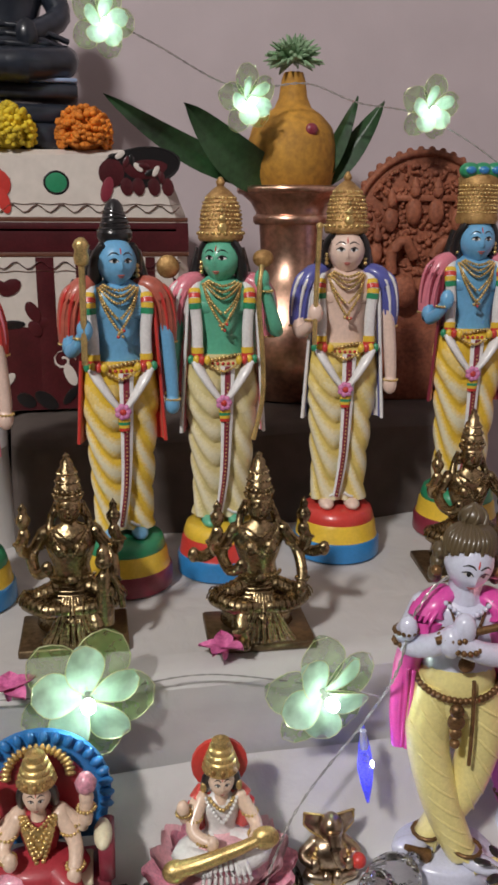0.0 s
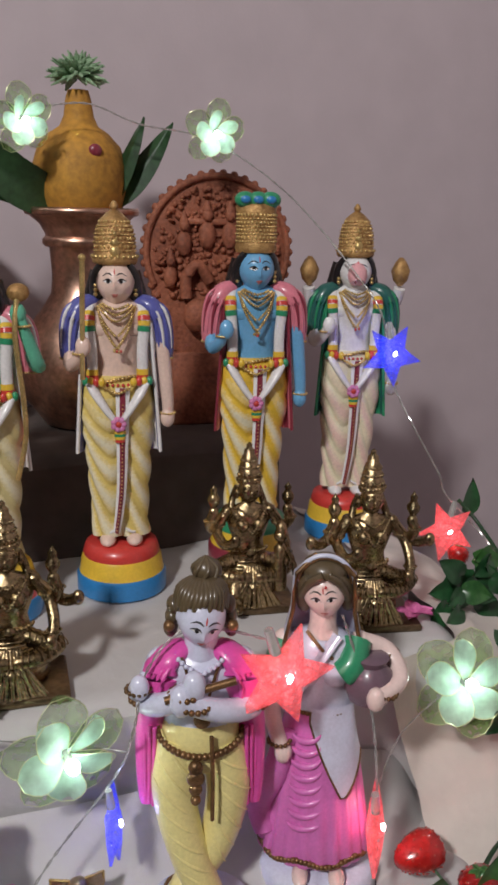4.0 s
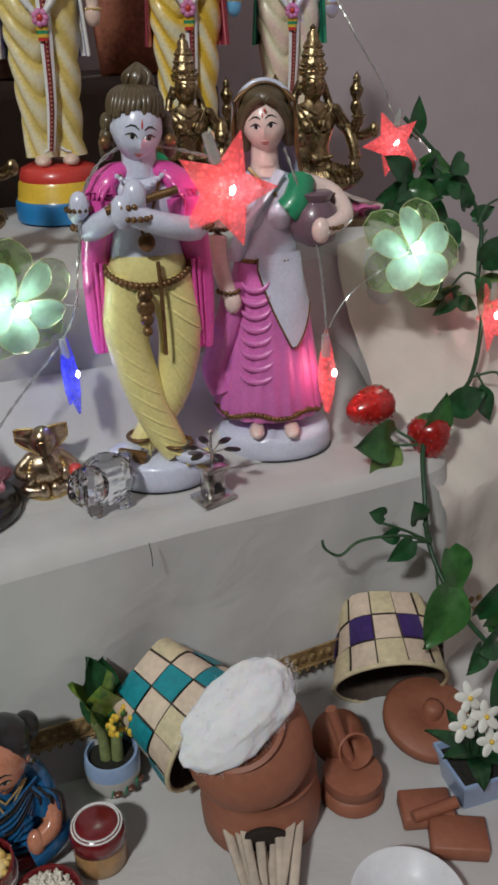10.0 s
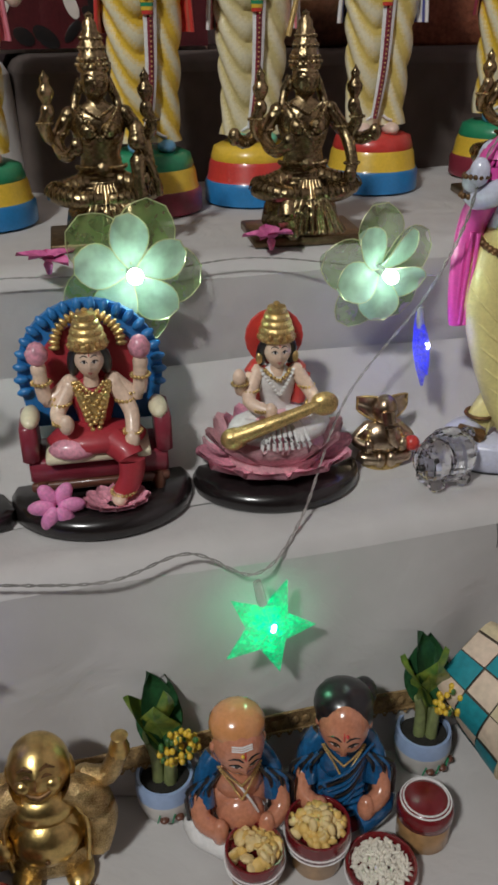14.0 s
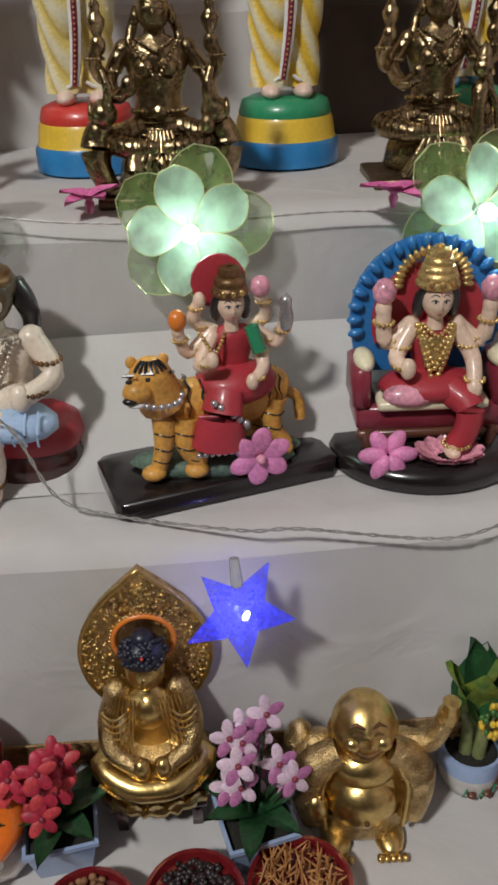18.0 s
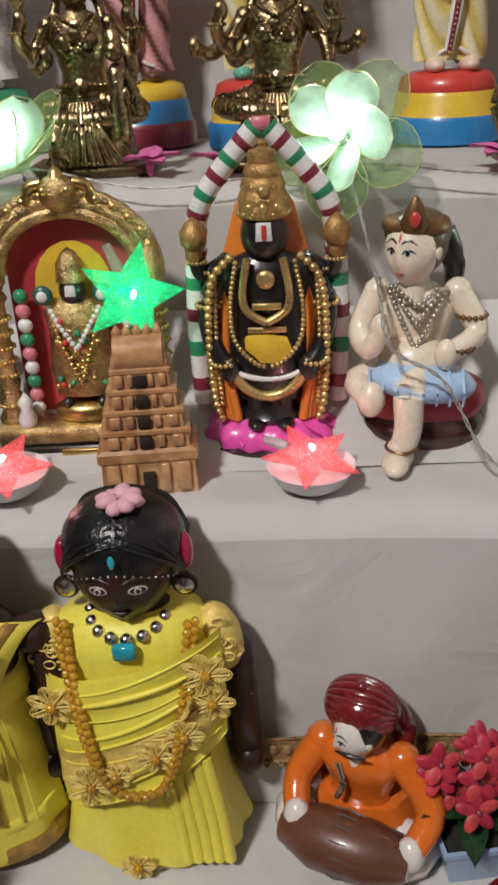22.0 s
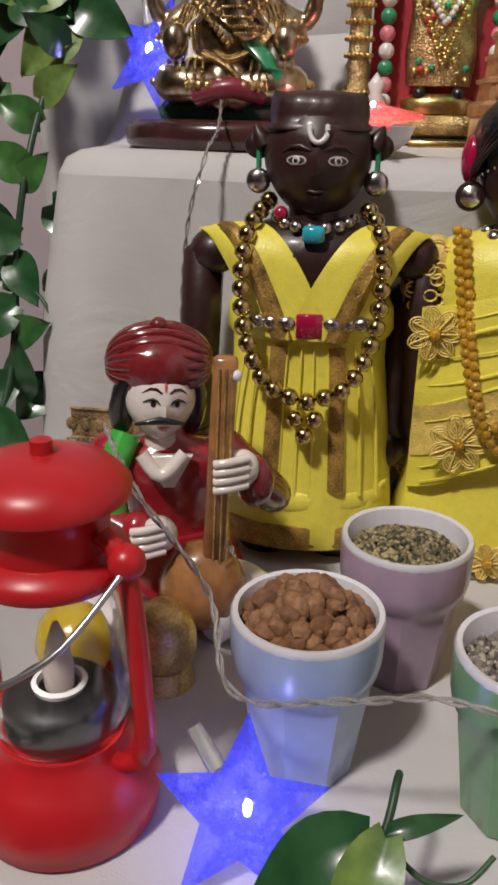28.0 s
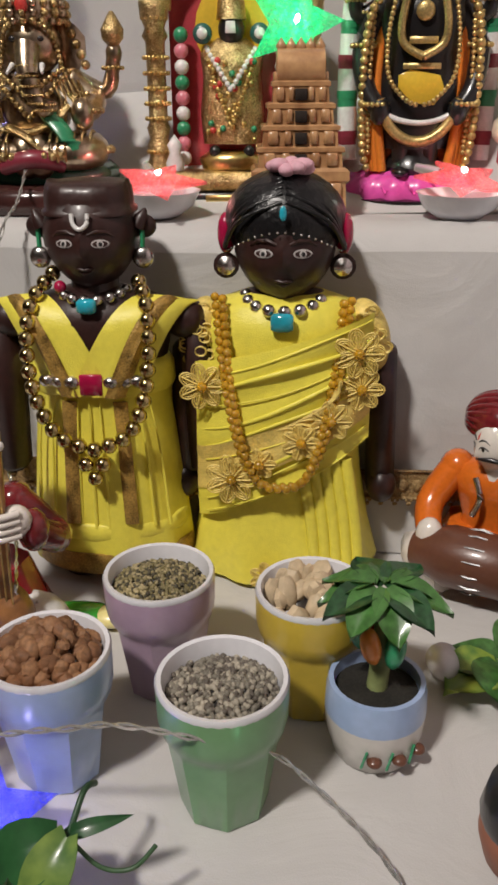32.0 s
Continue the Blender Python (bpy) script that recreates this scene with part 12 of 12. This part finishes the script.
for p, d, ln, w, m in (((-0.500, 0.118, 0.568), (0.85, -0.25, 0.35), 0.048, 0.022, VINE_DARK), ((-0.520, 0.115, 0.566), (0.3, -0.5, 0.7), 0.036, 0.017, VINE_DARK), ((-0.505, 0.112, 0.562), (0.6, -0.5, -0.2), 0.036, 0.016, VINE_DARK), ((-0.530, 0.110, 0.562), (-0.3, -0.75, 0.2), 0.040, 0.018, VINE_DARK), ((-0.555, 0.115, 0.563), (-0.3, -0.6, 0.5), 0.034, 0.015, VINE_DARK), ((-0.580, 0.122, 0.562), (-0.5, -0.5, 0.3), 0.036, 0.016, VINE_DARK), ((-0.480, 0.136, 0.590), (-0.3, -0.6, -0.5), 0.045, 0.0125, VINE_PALE), ((-0.485, 0.138, 0.588), (-0.7, -0.3, -0.35), 0.050, 0.017, VINE_DARK), ((-0.480, 0.140, 0.589), (0.9, 0.15, 0.35), 0.030, 0.0042, VINE_DARK), ((-0.60, 0.14, 0.562), (-0.8, 0.1, 0.3), 0.036, 0.016, VINE_DARK), ((-0.490, 0.12, 0.568), (0.2, -0.7, 0.5), 0.030, 0.014, VINE_DARK)):
    leaf(v, p, d, (0, -0.6, 0.8), 0.78 * ln, 0.8 * w, m)
q = random.Random(21)
for i in range(15):
    p = (q.uniform(-0.60, -0.535), q.uniform(0.072, 0.10), q.uniform(0.50, 0.572))
    leaf(v, p, (q.uniform(-0.8, 0.7), -0.35, q.uniform(-0.9, 0.2)), (0.1, -0.95, 0.3), q.uniform(0.026, 0.038), q.uniform(0.011, 0.016), VINE_DARK if i % 4 else VINE_GREEN)
for i in range(9):
    p = (q.uniform(-0.535, -0.482), q.uniform(0.10, 0.128), q.uniform(0.558, 0.578))
    leaf(v, p, (q.uniform(-0.6, 0.9), q.uniform(-0.8, 0.2), q.uniform(-0.2, 0.7)), (0.1, -0.6, 0.8), q.uniform(0.020, 0.032), q.uniform(0.009, 0.014), VINE_DARK if i % 4 else VINE_GREEN)
twig(v, [(-0.480, 0.14, 0.588), (-0.470, 0.137, 0.580), (-0.460, 0.138, 0.579), (-0.453, 0.142, 0.585)], 0.0008, "tendril")
twig(v, [(-0.50, 0.12, 0.568), (-0.490, 0.102, 0.573), (-0.480, 0.098, 0.565), (-0.476, 0.100, 0.570), (-0.479, 0.102, 0.575)], 0.0007, "tendril")
for i in range(5):
    x = -0.59 + 0.013 * i
    twig(v, [(x, 0.115, 0.562), (x + 0.003, 0.088, 0.556), (x + 0.006, 0.080, 0.525), (x + 0.004 * (i % 3), 0.076, 0.495)], 0.0009)
for p, d in (((-0.511, 0.092, 0.578), (0.1, -0.4, -0.85)), ((-0.517, 0.082, 0.558), (-0.1, -0.2, -0.95)), ((-0.497, 0.084, 0.560), (0.2, -0.2, -0.95))):
    strawberry(v, p, d, 0.025, 0.0112)
    twig(v, [(-0.505, 0.115, 0.566), (p[0], p[1] + 0.008, p[2] + 0.008), p])

# ---- small offerings ----
PETAL = mat("pink_oleander", (0.72, 0.20, 0.42), 0.55, vary=0.2, scale=120, bump=0.3, other=(0.45, 0.06, 0.22))
for i, (x, y) in enumerate(((-0.05, 0.503), (0.100, 0.533), (-0.226, 0.536), (-0.43, 0.56), (-0.615, 0.60), (-0.387, 0.545), (0.470, 0.565))):
    t = put(new("pink_flower"), x, y, 0.0, 70 * i, 1.0, "small wilted pink flower lying by an idol", "flower", "pink flowers")
    t.matrix_world = pose(x, y, Z2 + 0.0045 if y > 0.51 else 0.879, 0, 0, 70 * i)
    for k in range(5):
        s = Shape()
        leaf_shape(s, pose(0, 0, 0.0035, 0, 0, 72 * k) @ pose(0, 0, 0, 18 + 8 * (k % 3), 0, 0), 0.0195, 0.0085, PETAL, 0.2, 0, 6)
        s.done("petal", t)
    Shape().lathe([(0.0015, -0.004), (0.003, 0.002), (0.0015, 0.005)], PETAL, seg=8).done("throat", t)

BRAID = mat("dull_gold_braid", (0.34, 0.23, 0.10), 0.6, 0.15, vary=0.4, scale=350, bump=1.0, bscale=600, depth=0.0012, other=(0.10, 0.05, 0.02))
border = put(new("gold_lace_border"), 0, 0, 0, label="glittering gold lace border along the cloth", category="lace border")
s = Shape()
for i in range(150):
    x = -0.64 + 0.0075 * i
    y = 0.3655 + 0.003 * math.sin(17 * x)
    for j in range(5):
        a = math.pi * j / 4
        s.ball((x + 0.0034 * math.cos(a), y, 0.590 + 0.003 * math.sin(a)), (0.0011, 0.0009, 0.0011), BRAID, None, 6, 4)
    s.ball((x, y, 0.601), (0.0030, 0.0012, 0.0036), BRAID, None, 7, 5)
s.done("lace_edge", border)
s = Shape()
for off in (0.0, 0.0008):
    s.grid([[(-0.64 + 0.0109 * i, 0.3668 - off + 0.003 * math.sin(17 * (-0.64 + 0.0109 * i)), z) for i in range(100)] for z in (0.594, 0.599, 0.604, 0.609)], BRAID)
s.done("woven_band", border)
for z in (0.6095, 0.5935):
    Shape().tube([(-0.64 + 0.0109 * i, 0.3655 + 0.003 * math.sin(17 * (-0.64 + 0.0109 * i)), z) for i in range(100)], 0.0009, BRAID, 5).done("braid", border)

# ---- floor tiles ----
tile_w = 0.596
tile_mesh = Shape().box((0, 0, 0.003), (tile_w, tile_w, 0.006), floor_tile, bev=0.15)
first = None
for i in range(-9, 2):
    for j in range(-10, 2):
        cx, cy = 0.88 + 0.3 + 0.6 * i - 0.6, 0.717 + 0.3 + 0.6 * j - 0.6
        if first is None:
            first = tile_mesh.done("tile", floor_ob, smooth=20)
            ob = first
        else:
            ob = new("tile", first.data)
            ob.parent = floor_ob
        ob.matrix_world = pose(cx + 0.6, cy + 0.6, -0.0055, 0, 0, 0)

# a loose thread on the cloth and a cord end on the wall
put(Shape().tube(curve([(0.206, 0.377, 0.729), (0.2065, 0.3745, 0.720), (0.206, 0.373, 0.713)], 4), 0.0003, BLACK, 5).done("loose_thread"), 0, 0, 0, 0, 1.0, "short black thread caught on the white cloth", "thread")
cord = put(new("wall_cord"), 0, 0, 0, label="thin grey cord ending in a white knob on the wall", category="cord")
Shape().tube(curve([(1.116, 1.066, 0.445), (1.114, 1.07, 0.41), (1.108, 1.076, 0.35)], 5), 0.004, STEEL_WIRE, 6).done("cord", cord)
Shape().ball((1.103, 1.078, 0.337), (0.016, 0.016, 0.018), GLAZE_INSIDE).done("knob", cord)
